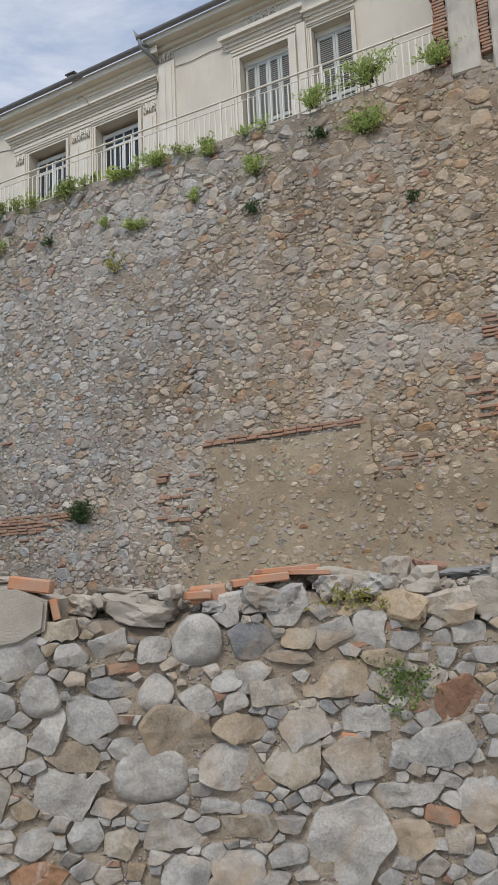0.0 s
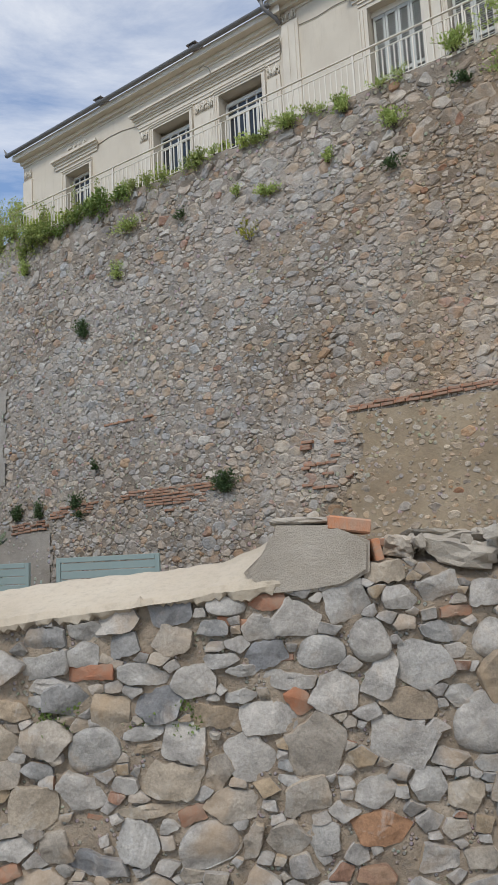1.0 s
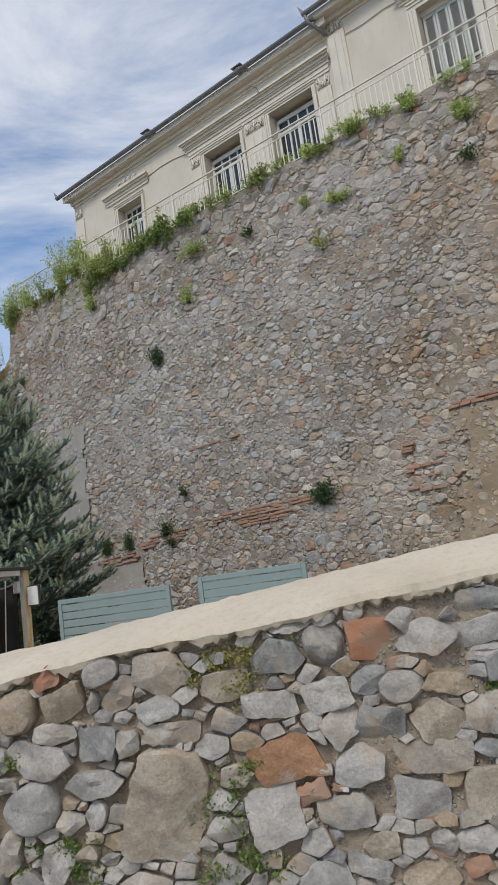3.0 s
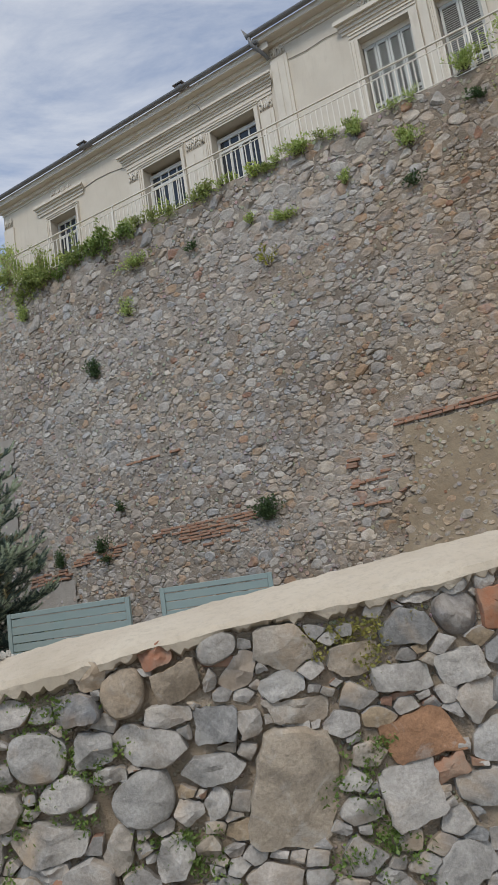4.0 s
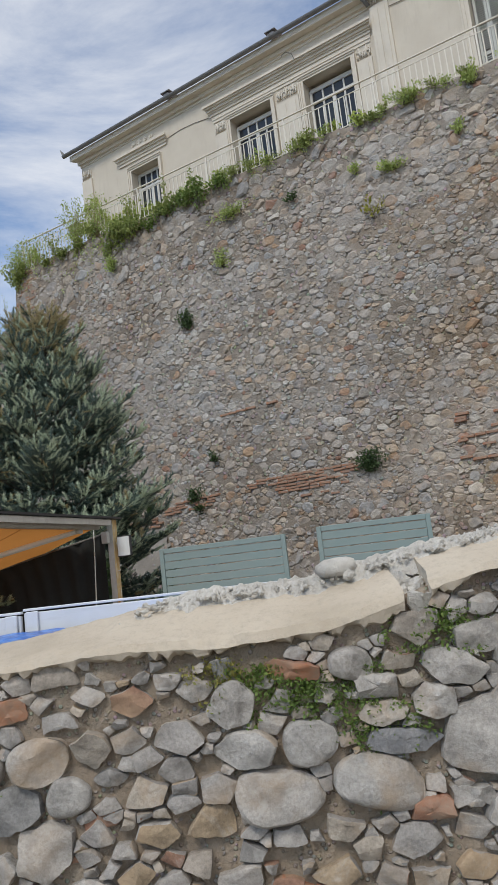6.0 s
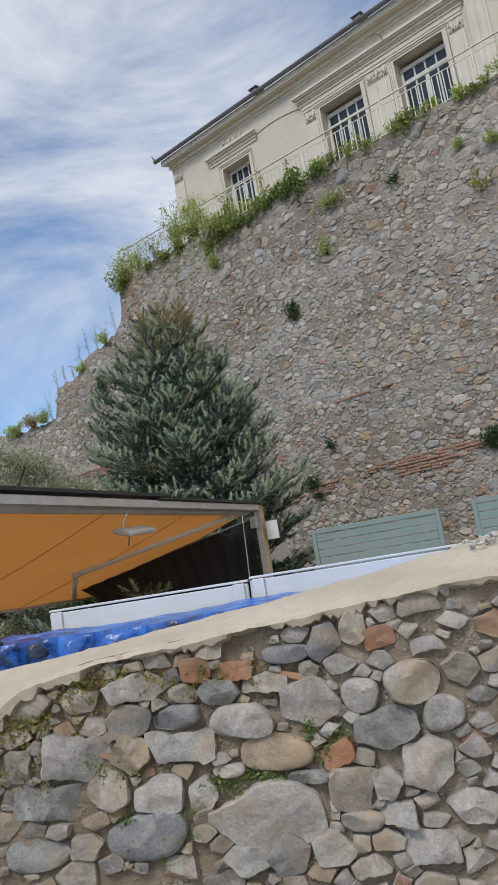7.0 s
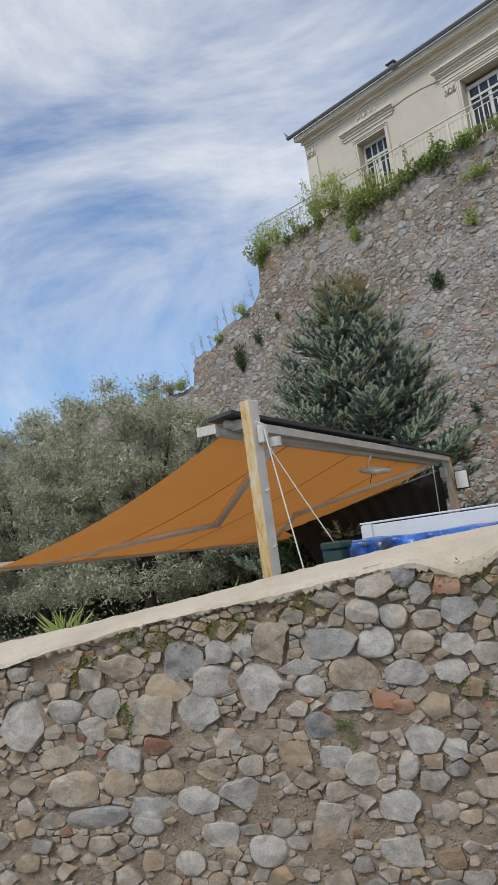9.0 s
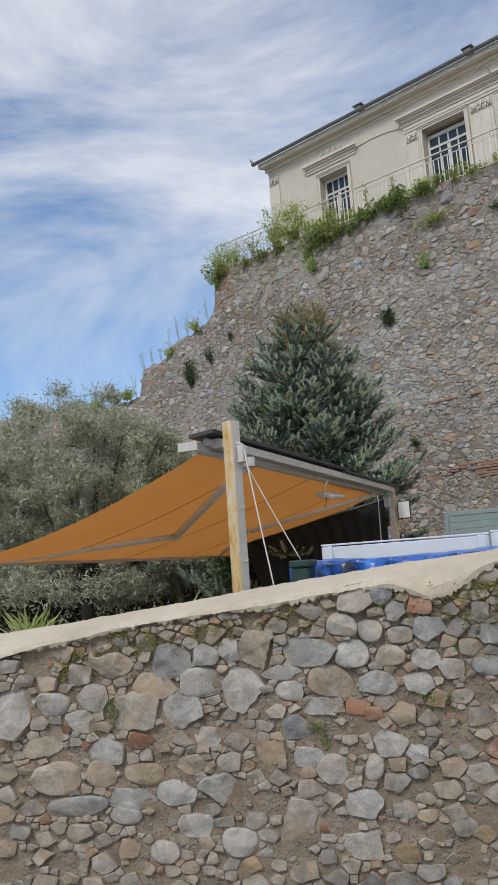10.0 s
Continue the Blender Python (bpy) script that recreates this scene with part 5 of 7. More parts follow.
# ---- the villa on the wall ----
VILLAM = WALLM @ pose(-8, 2.4, 0, 0, 0, -1.6)
tagged(piece("terrace_floor", [(x, y, z) for z in (9.6, 9.98) for x, y in ((-13.7, 0.75), (5.6, 0.75), (5.6, 12), (-13.7, 12))],
             [(3, 2, 1, 0), (4, 5, 6, 7), (0, 1, 5, 4), (1, 2, 6, 5), (2, 3, 7, 6), (3, 0, 4, 7)], M_CEMENT), "grey cement walkway before the villa", "floor", kind="structure").matrix_world = WALLM
villa = thing("villa", VILLAM, "cream stuccoed villa with moulded window surrounds and zinc gutters", "house")


def wall_boxes(u0, u1, q, openings, head_top, name, sill=10.02):
    edge = u0
    for a, b, hd in openings:
        part("wall_pier", box_bm(edge, a, q, q + 0.45, 9.99, head_top), M_FACADE, villa)
        part("wall_over_window", box_bm(a, b, q, q + 0.45, hd, head_top), M_FACADE, villa)
        edge = b
    part("wall_pier", box_bm(edge, u1, q, q + 0.45, 9.99, head_top), M_FACADE, villa)


LEFT = [(-2.95, -1.9, 12.95), (0.70, 2.0, 12.95), (3.0, 4.35, 12.95)]
RIGHT = [(7.28, 8.51, 13.17), (9.08, 9.99, 13.17)]
wall_boxes(-5.0, 5.0, 0.0, LEFT, 14.2, "wall")
wall_boxes(5.0, 11.9, -0.04, RIGHT, 14.42, "wall")
part("side_wall", box_bm(-5.0, -4.55, 0.45, 9.5, 9.99, 14.2), M_FACADE, villa)
part("side_wall", box_bm(11.45, 11.9, 0.41, 9.5, 9.99, 14.42), M_FACADE, villa)
part("back_wall", box_bm(-4.55, 11.45, 9.05, 9.5, 9.99, 14.2), M_FACADE, villa)
# added dark sheet, its colour stands for the rooms' lack of light
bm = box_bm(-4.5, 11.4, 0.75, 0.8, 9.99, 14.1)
part("room_dark_sheet", bm, M_CABLE_ROOMDARK, villa, "dark sheet standing for the unlit rooms behind the windows")


def moulding(u0, u1, q, steps, name="cornice", label=""):
    """Stepped straight moulding: steps of (z0, z1, how far it stands out)."""
    prof = []
    for z0, z1, o in steps:
        prof += [(o, z0), (o, z1)]
    verts, n = [], len(prof)
    for u, d in ((u0, -1), (u1, 1)):
        verts += [(u + d * max(o, 0) * 0.6, q - o, z) for o, z in prof]
        verts += [(u, q + 0.02, prof[-1][1]), (u, q + 0.02, prof[0][1])]
    n += 2
    faces = [(j, j + n, (j + 1) % n + n, (j + 1) % n) for j in range(n)] + [tuple(range(n)), tuple(range(2 * n - 1, n - 1, -1))]
    return piece(name, verts, faces, M_TRIM, villa, label)


moulding(-5.0, 4.98, 0, [(13.90, 13.97, 0.025), (13.97, 14.08, 0.10), (14.08, 14.26, 0.30)], "eave_cornice", "pale moulded eaves cornice")
moulding(5.02, 11.9, -0.04, [(14.10, 14.17, 0.03), (14.17, 14.27, 0.13), (14.27, 14.43, 0.36)], "eave_cornice", "pale moulded eaves cornice")
moulding(0.10, 4.92, 0, [(13.24, 13.28, 0.03), (13.28, 13.35, 0.06), (13.35, 13.39, 0.09), (13.39, 13.46, 0.13), (13.46, 13.50, 0.19), (13.50, 13.56, 0.23)], "window_cornice")
moulding(0.16, 4.90, 0, [(13.08, 13.16, 0.025), (13.16, 13.235, 0.045)], "architrave")
moulding(-3.40, -1.55, 0, [(13.22, 13.30, 0.04), (13.30, 13.38, 0.07), (13.38, 13.44, 0.12), (13.44, 13.52, 0.18)], "window_cornice")
moulding(6.95, 8.85, -0.04, [(13.45, 13.52, 0.04), (13.52, 13.60, 0.08), (13.60, 13.66, 0.13), (13.66, 13.76, 0.21)], "window_cornice")
moulding(8.98, 10.12, -0.04, [(13.40, 13.46, 0.04), (13.46, 13.54, 0.08), (13.54, 13.62, 0.15)], "window_cornice")


def scroll(cu, cz, q, r, turn, sense):
    pts = []
    for i in range(16):
        a = turn + sense * i * 0.55
        rr = r * (1 - i / 19)
        pts.append((cu + rr * math.cos(a), q, cz + rr * math.sin(a)))
    return tube(pts, [0.028 * (1 - i / 26) for i in range(16)], 6)


def ornament(cu, cz, w, h, q, seed):
    """Carved leaf and scroll relief."""
    r0 = np.random.default_rng(seed)
    verts, faces = [], []
    items = []
    n = max(1, int(round(w / 0.20)))
    for i in range(n):
        x = cu - w / 2 + (i + 0.5) * w / n
        for sg in (-1, 1):
            items.append(scroll(x + sg * 0.05, cz + 0.04 + 0.02 * r0.normal(), q - 0.015, 0.055, math.pi / 2, sg))
        items.append(tube([(x, q - 0.01, cz - h / 2), (x + 0.02 * r0.normal(), q - 0.045, cz), (x + 0.03 * r0.normal(), q - 0.02, cz + h / 2)], [0.02, 0.035, 0.012], 6))
        items.append(tube([(x - 0.06, q - 0.01, cz - h / 2), (x - 0.075, q - 0.035, cz - 0.02)], [0.03, 0.012], 6))
        items.append(tube([(x + 0.06, q - 0.01, cz - h / 2), (x + 0.075, q - 0.035, cz - 0.02)], [0.03, 0.012], 6))
    for v, f in items:
        o = len(verts)
        verts += [(a, q + (b - q) * 0.32, c_) for a, b, c_ in v]
        faces += [tuple(i + o for i in a) for a in f]
    piece("ornament", verts, faces, M_TRIM, villa, "carved scroll and leaf relief", True)


def pilaster(u0, u1, q, z0, z1, flutes=0):
    bm = box_bm(u0, u1, q - 0.05, q + 0.02, z0, z1, 0.008)
    n = flutes
    for i in range(n):
        a = u0 + 0.05 + (u1 - u0 - 0.1) * (i + 0.15) / n
        b = u0 + 0.05 + (u1 - u0 - 0.1) * (i + 0.85) / n
        box_bm(a, b, q - 0.068, q - 0.051, z0 + 0.1, z1 - 0.1, 0.005, bm)
    part("pilaster", bm, M_TRIM, villa)


def prism(poly, axis, t0, t1):
    """A polygon (in the two other axes) drawn out along x or z."""
    bm = bmesh.new()
    ends = []
    for t in (t0, t1):
        ends.append([bm.verts.new((t, p[0], p[1]) if axis == 'x' else (p[0], p[1], t)) for p in poly])
    bm.faces.new(ends[0][::-1]), bm.faces.new(ends[1])
    n = len(poly)
    for i in range(n):
        bm.faces.new((ends[0][i], ends[0][(i + 1) % n], ends[1][(i + 1) % n], ends[1][i]))
    bmesh.ops.recalc_face_normals(bm, faces=bm.faces)
    return bm


def surround(a, b, head, q, w=0.16):
    steps = [(0.0, 0.035), (w * 0.45, 0.035), (w * 0.45, 0.06), (w * 0.8, 0.06), (w * 0.8, 0.085), (w, 0.085), (w, -0.01), (0.0, -0.01)]
    part("jamb", prism([(a - o, q - p) for o, p in steps], 'z', 10.0, head), M_TRIM, villa)
    part("jamb", prism([(b + o, q - p) for o, p in steps], 'z', 10.0, head), M_TRIM, villa)
    part("lintel", prism([(q - p, head + o) for o, p in steps], 'x', a - w, b + w), M_TRIM, villa)


for a, b, hd in LEFT:
    surround(a, b, hd, 0.0, 0.13)
for a, b, hd in RIGHT:
    surround(a, b, hd, -0.04, 0.20 if a < 8 else 0.10)
pilaster(0.18, 0.55, 0, 10.0, 12.70)
pilaster(2.16, 2.84, 0, 10.0, 12.68, 2)
pilaster(4.50, 4.90, 0, 10.0, 12.70, 1)
pilaster(5.03, 5.50, -0.04, 10.0, 13.86, 2)
pilaster(8.74, 8.94, -0.04, 10.0, 13.4)
pilaster(-4.98, -4.55, 0, 10.0, 13.4)
ornament(0.37, 12.90, 0.36, 0.30, -0.02, 1)
ornament(2.50, 12.90, 0.62, 0.28, -0.02, 2)
ornament(4.70, 12.90, 0.38, 0.30, -0.02, 3)
ornament(5.26, 14.05, 0.44, 0.30, -0.07, 4)
ornament(7.9, 13.98, 0.95, 0.30, -0.06, 5)
ornament(-2.45, 13.68, 0.9, 0.24, -0.02, 6)
ornament(-4.78, 13.62, 0.40, 0.3, -0.02, 7)

# gutters, roof and drainpipes
GUT = [(0.075 * math.cos(a), 0.075 * math.sin(a)) for a in [math.pi + math.pi * i / 8 for i in range(9)]] + [(0.062 * math.cos(a), 0.062 * math.sin(a) + 0.004) for a in [2 * math.pi - math.pi * i / 8 for i in range(9)]]
v, f = sweep([(-5.35, -0.40, 14.30), (0, -0.40, 14.30), (4.95, -0.40, 14.30)], GUT)
piece("gutter", v, f, M_GUTTER, villa, "dark zinc half-round gutter")
v, f = sweep([(4.72, -0.50, 14.47), (8, -0.50, 14.47), (12.1, -0.50, 14.47)], GUT)
piece("gutter", v, f, M_GUTTER, villa, "dark zinc half-round gutter")
for u0, u1, q, z in ((-5.20, 4.98, -0.20, 14.27), (4.99, 12.1, -0.28, 14.45)):
    bm = bmesh.new()
    a = [bm.verts.new(p) for p in ((u0, q, z), (u1, q, z), (u1, 5.0, z + 1.7), (u0 + (3 if u0 < 0 else 0), 5.0, z + 1.7))]
    b = [bm.verts.new((p.co.x, p.co.y, p.co.z - 0.04)) for p in a]
    bm.faces.new(a), bm.faces.new(b[::-1])
    for i in range(4):
        bm.faces.new((a[(i + 1) % 4], a[i], b[i], b[(i + 1) % 4]))
    part("roof", bm, M_ROOF, villa, "low clay tiled roof with wide eaves")
    bm = bmesh.new()
    n = int((u1 - u0) / 0.2)
    for i in range(n):
        uu = u0 + 0.1 + i * 0.2
        vs = [bm.verts.new((uu + 0.09 * math.cos(t), yy, z - 0.01 + (yy - q) * 0.33 + 0.05 * math.sin(t))) for yy in (q + 0.14, q + 1.0) for t in [math.pi * j / 5 for j in range(6)]]
        for j in range(5):
            bm.faces.new((vs[j], vs[j + 1], vs[j + 7], vs[j + 6]))
    part("eave_tiles", bm, M_ROOF, villa)
for u in (-1.15, 2.42):
    bm = box_bm(u - 0.10, u + 0.10, -0.32, -0.02, 14.40, 14.50, 0.01)
    box_bm(u - 0.16, u + 0.16, -0.36, 0.02, 14.51, 14.54, 0.006, bm)
    part("roof_vent", bm, M_GUTTER, villa)
for u, q, z in ((-5.36, -0.40, 14.33), (4.70, -0.50, 14.50)):
    bm = bmesh.new()
    vs = [bm.verts.new(p) for p in ((u, q, z - 0.1), (u - 0.07, q - 0.05, z + 0.22), (u + 0.09, q + 0.05, z), (u + 0.02, q + 0.09, z - 0.02))]
    for t in ((0, 1, 2), (0, 3, 1), (1, 3, 2), (0, 2, 3)):
        bm.faces.new([vs[i] for i in t])
    part("gutter_finial", bm, M_GUTTER, villa)
v, f = tube([(4.78, -0.5, 14.40), (4.80, -0.46, 14.22), (4.98, -0.2, 14.02), (5.02, -0.10, 13.9)], 0.05, 8)
piece("downpipe", v, f, M_GUTTER, villa, "dark zinc downpipe elbow", True)
v, f = tube([(11.72, -0.5, 14.42), (11.74, -0.2, 14.05), (11.75, -0.10, 13.7), (11.75, -0.10, 12.2), (11.80, -0.10, 12.0), (11.84, -0.12, 10.0)], 0.05, 8)
piece("downpipe", v, f, M_PIPE, villa, "grey zinc downpipe", True)
v, f = tube([(-1.5 + 0.5 * i, -0.012, 13.38 + 0.05 * math.sin(i * 1.3) - (0.0 if i < 3 else 0.02)) for i in range(4)], 0.008, 5)
piece("wall_cable", v, f, M_CABLE_ROOMDARK, villa)
v, f = tube([(5.5, -0.06, 13.66), (6.0, -0.06, 13.62), (6.5, -0.06, 13.66), (7.0, -0.06, 13.62)], 0.009, 5)
piece("wall_cable", v, f, M_CABLE_ROOMDARK, villa)
v, f = tube([(2.95, -0.22, 13.50), (2.93, -0.30, 13.62), (2.80, -0.34, 13.72), (2.68, -0.34, 13.70), (2.66, -0.34, 13.66)], 0.011, 6)
piece("bracket_hook", v, f, M_CABLE_ROOMDARK, villa, "bent dark iron hook")


def louvre_leaf(a, b, z0, z1, q, broken=False):
    """One louvred shutter leaf, its slats in one mesh."""
    bm = bmesh.new()
    w = 0.055
    for x0, x1, c0, c1 in ((a, a + w, z0, z1), (b - w, b, z0, z1), (a + w, b - w, z0, z0 + 0.1), (a + w, b - w, z1 - 0.08, z1), (a + w, b - w, (z0 + z1) / 2 - 0.04, (z0 + z1) / 2 + 0.04)):
        box_bm(x0, x1, q - 0.02, q + 0.02, c0, c1, bm=bm)
    z = z0 + 0.13
    while z < z1 - 0.11:
        if abs(z - (z0 + z1) / 2) > 0.07:
            vs = [bm.verts.new(p) for p in ((a + w, q - 0.018, z), (b - w, q - 0.018, z), (b - w, q + 0.016, z + 0.036), (a + w, q + 0.016, z + 0.036), (a + w, q - 0.018, z + 0.008), (b - w, q - 0.018, z + 0.008), (b - w, q + 0.016, z + 0.044), (a + w, q + 0.016, z + 0.044))]
            for t in ((0, 1, 2, 3), (7, 6, 5, 4), (0, 4, 5, 1), (2, 6, 7, 3)):
                bm.faces.new([vs[i] for i in t])
        z += 0.05
    return bm


def french_window(a, b, head, q, transom, label):
    win = new("window")
    win.parent = villa
    tagged(win, label)
    zt = head - 0.05
    bm = bmesh.new()
    for x0, x1, c0, c1 in ((a, a + 0.07, 10.0, zt), (b - 0.07, b, 10.0, zt), (a + 0.07, b - 0.07, zt - 0.07, zt), (a + 0.07, b - 0.07, transom - 0.035, transom + 0.035), (a + 0.07, b - 0.07, 10.0, 10.16)):
        box_bm(x0, x1, q - 0.03, q + 0.05, c0, c1, bm=bm)
    n = 4
    for i in range(1, n):
        x = a + 0.07 + (b - a - 0.14) * i / n
        wd = 0.05 if i == n // 2 else 0.022
        box_bm(x - wd, x + wd, q - 0.022, q + 0.042, 10.16, transom - 0.035, bm=bm)
        box_bm(x - 0.02, x + 0.02, q - 0.022, q + 0.042, transom + 0.035, zt - 0.07, bm=bm)
    part("window_frame", bm, M_WFRAME, win, "white painted window frame")
    part("pane", box_bm(a + 0.05, b - 0.05, q + 0.005, q + 0.012, 10.1, zt - 0.05), M_GLASS, win, "dark reflecting glass")
    part("head_box", box_bm(a, b, q - 0.005, q + 0.10, zt, head + 0.01), M_TRIM, win)
    return win


for a, b, hd in LEFT:
    w = french_window(a + 0.01, b - 0.01, hd - (0.12 if a > 0 else 0.0), 0.27, 12.42, "white French window with dark panes")
    for x0, x1 in ((a + 0.09, (a + b) / 2 - 0.05), ((a + b) / 2 + 0.05, b - 0.09)):
        if a > 0:
            part("inner_blind", louvre_leaf(x0, x1, 10.2, 12.36, 0.33), M_SHUTTER, w, "pale louvred inner shutter")
for a, b, hd in RIGHT:
    win = new("window")
    win.parent = villa
    tagged(win, "window closed by weathered pale green louvred shutters")
    n = 4 if a < 8 else 2
    top = hd - 0.14
    for i in range(n):
        x0, x1 = a + 0.03 + (b - a - 0.06) * i / n, a + 0.03 + (b - a - 0.06) * (i + 1) / n
        part("shutter", louvre_leaf(x0 + 0.004, x1 - 0.004, 10.05, top, 0.16), M_SHUTTER, win, "weathered louvred shutter leaf")
    # dark sheet that paints the shade behind the louvres
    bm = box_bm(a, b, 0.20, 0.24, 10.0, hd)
    part("louvre_dark_sheet", bm, M_CABLE_ROOMDARK, win)
    part("head_box", box_bm(a, b, 0.13, 0.20, top + 0.005, hd), M_TRIM, win)

# the ruined end: brick and stained render piers on the wall's end
end = thing("ruined_pier", WALLM, "ruined wall end of exposed red brick and stained grey render", "wall")
part("render_pier", box_bm(4.22, 4.72, 0.32, 1.2, 9.75, 14.6, 0.03), M_PIER, end, "grey streaked render")
part("render_pier", box_bm(4.92, 5.9, 0.30, 1.2, 9.6, 14.6, 0.03), M_PIER, end, "pale streaked render")
part("pier_core", box_bm(3.98, 4.92, 0.45, 1.2, 9.8, 14.6), M_FMORTAR, end)
r2 = np.random.default_rng(8)
for i in range(62):
    z = 10.05 + i * 0.064
    if z < 13.9:
        brick_at(end, pose(4.09 + 0.02 * r2.normal(), 0.40, z, 0, 0, r2.normal() * 2), (1.0 + 0.12 * r2.normal(), 1, 1.05))
        brick_at(end, pose(4.82 + 0.01 * r2.normal(), 0.40, z, 0, 0, r2.normal() * 2), (0.75, 1, 1.05))

# railing along the wall top
railing = thing("railing", WALLM, "pale painted iron railing along the wall top", "railing")
R0, R1, RQ = -13.6, 4.05, 0.45


def shared(name, bm, mat):
    me = bpy.data.meshes.new(name)
    bm.to_mesh(me)
    bm.free()
    me.materials.append(mat)
    return me


def stand(name, me, parent, place):
    ob = new(name, me)
    ob.parent = parent
    ob.location = place
    return ob


part("top_rail", box_bm(R0, R1, RQ - 0.022, RQ + 0.022, 10.935, 10.965, 0.006), M_RAIL, railing)
part("upper_rail", box_bm(R0, R1, RQ - 0.010, RQ + 0.010, 10.80, 10.815), M_RAIL, railing)
part("bottom_rail", box_bm(R0, R1, RQ - 0.010, RQ + 0.010, 10.11, 10.125), M_RAIL, railing)
me = shared("baluster", box_bm(-0.011, 0.011, -0.006, 0.006, 10.126, 10.799), M_RAIL)
for i in range(int((R1 - R0 - 0.1) / 0.125)):
    stand("baluster", me, railing, (R0 + 0.1 + 0.125 * i, RQ, 0))
me = shared("rail_post", box_bm(-0.016, 0.016, -0.016, 0.016, 9.9, 10.934), M_RAIL)
for i in range(9):
    stand("rail_post", me, railing, (R0 + 0.035 + i * 2.2, RQ, 0))

# grassy bank beyond the low end of the high wall
bv, bf = [], []
bs, bq = np.linspace(-60, -17.6, 60), np.linspace(0.35, 40, 26)
for q in bq:
    for s in bs:
        z = knots(s, [-60, -30, -25, -24, -21, -17.6], [5.5, 7.2, 7.6, 7.7, 7.1, 6.9]) + 0.02 * q + 0.25 * noise.noise((s * 0.5, q * 0.5, 3)) + 0.12 * noise.noise((s * 2, q * 2, 6)) - 0.25
        bv.append((s, q, z))
bf = [(j * 60 + i, j * 60 + i + 1, (j + 1) * 60 + i + 1, (j + 1) * 60 + i) for j in range(25) for i in range(59)]
ob = tagged(piece("grass_bank", bv, bf, M_BANK, smooth=True), "grassy bank behind the low end of the wall", "ground", kind="structure")
ob.matrix_world = WALLM

# ---- terrace: panels, boards, awning ----
def slat_panel(p0, p1, top, height, label):
    d = Vector((p1[0] - p0[0], p1[1] - p0[1], 0))
    L = d.length
    t = thing("fence_panel", pose(p0[0], p0[1], 0, 0, 0, math.degrees(math.atan2(d.y, d.x))), label, "fence", "fence panels")
    z0 = top - height
    for x in (0.0, L - 0.055):
        part("stile", box_bm(x, x + 0.055, -0.02, 0.03, -0.35, top, 0.004), M_PANEL, t)
    for z in (top - 0.06, z0):
        part("frame_rail", box_bm(0.056, L - 0.056, -0.02, 0.03, z, z + 0.06, 0.004), M_PANEL, t)
    n = int((height - 0.12) / 0.088)
    for i in range(n):
        z = z0 + 0.066 + i * (height - 0.126) / n
        part("slat", box_bm(0.057, L - 0.057, -0.008, 0.012, z, z + (height - 0.126) / n - 0.010, 0.003), M_PANEL, t)


slat_panel((-6.44, 9.60), (-4.83, 9.28), 1.44, 0.72, "grey-green slatted metal fence panel on the terrace")
slat_panel((-4.45, 9.22), (-3.12, 9.13), 1.475, 0.72, "grey-green slatted metal fence panel on the terrace")


def board_fence(p0, p1, top, label):
    d = Vector((p1[0] - p0[0], p1[1] - p0[1], 0))
    L = d.length
    t = thing("board_screen", pose(p0[0], p0[1], 0, 0, 0, math.degrees(math.atan2(d.y, d.x))), label, "fence", "white board screens")
    for i in range(8):
        z = top - 0.012 - (i + 1) * 0.16
        part("plank", box_bm(0.0, L, -0.014, 0.014, z, z + 0.152, 0.005), M_BOARD, t)
    part("cap_strip", box_bm(-0.004, L + 0.004, -0.018, 0.018, top - 0.010, top + 0.006, 0.003), M_BOARD, t)
    for x in (0.02, L - 0.10):
        part("batten", box_bm(x, x + 0.08, -0.034, -0.015, -0.34, top - 0.014, 0.004), M_BOARD, t)


board_fence((-7.76, 4.90), (-6.30, 4.83), 0.985, "white painted board screen with grime along the top edge")
board_fence((-6.28, 4.83), (-4.55, 4.72), 1.00, "white painted board screen with grime along the top edge")

# pool cover: a rumpled blue sheet hung over a frame
tv, tf = [], []
us, ws = np.linspace(-7.95, -5.2, 90), np.linspace(0, 1, 26)
for w in ws:
    for u in us:
        y = 4.74 - 0.62 * min(w / 0.7, 1)
        z = 0.835 + 0.015 * math.sin(u * 3 + 1) * (1 - w) - (0 if w < 0.7 else (w - 0.7) / 0.3 * 0.55)
        y -= 0.0 if w < 0.7 else 0.05 * (w - 0.7) + 0.03 * math.sin(u * 24 + 3 * noise.noise((u * 3, 0, 0)))
        z += 0.016 * noise.noise((u * 3, w * 8, 1)) + 0.006 * noise.noise((u * 9, w * 22, 4)) + (0.05 * max(0, 0.4 - w) * (1 + noise.noise((u * 4, 2, 2))))
        tv.append((u, y + 0.02 * noise.noise((u * 7, w * 7, 9)), z))
tf = [(j * 90 + i, j * 90 + i + 1, (j + 1) * 90 + i + 1, (j + 1) * 90 + i) for j in range(25) for i in range(89)]
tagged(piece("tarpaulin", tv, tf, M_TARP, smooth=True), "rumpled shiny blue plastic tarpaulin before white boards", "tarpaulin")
basin = thing("basin_frame", pose(0, 0, 0), "low white frame under the blue tarpaulin", "frame")
part("side_board", box_bm(-7.92, -5.2, 4.18, 4.22, -0.35, 0.74), M_BOARD, basin)
part("top_board", box_bm(-7.92, -5.2, 4.23, 4.7, 0.70, 0.74), M_BOARD, basin)
gb = thing("green_box", pose(-7.90, 4.05, 0, 0, 0, -8), "dark green plastic storage box beside the blue tarpaulin", "box")
part("body", box_bm(0, 0.15, -0.10, 0.15, -0.35, 0.80, 0.012), M_GREENBOX, gb)
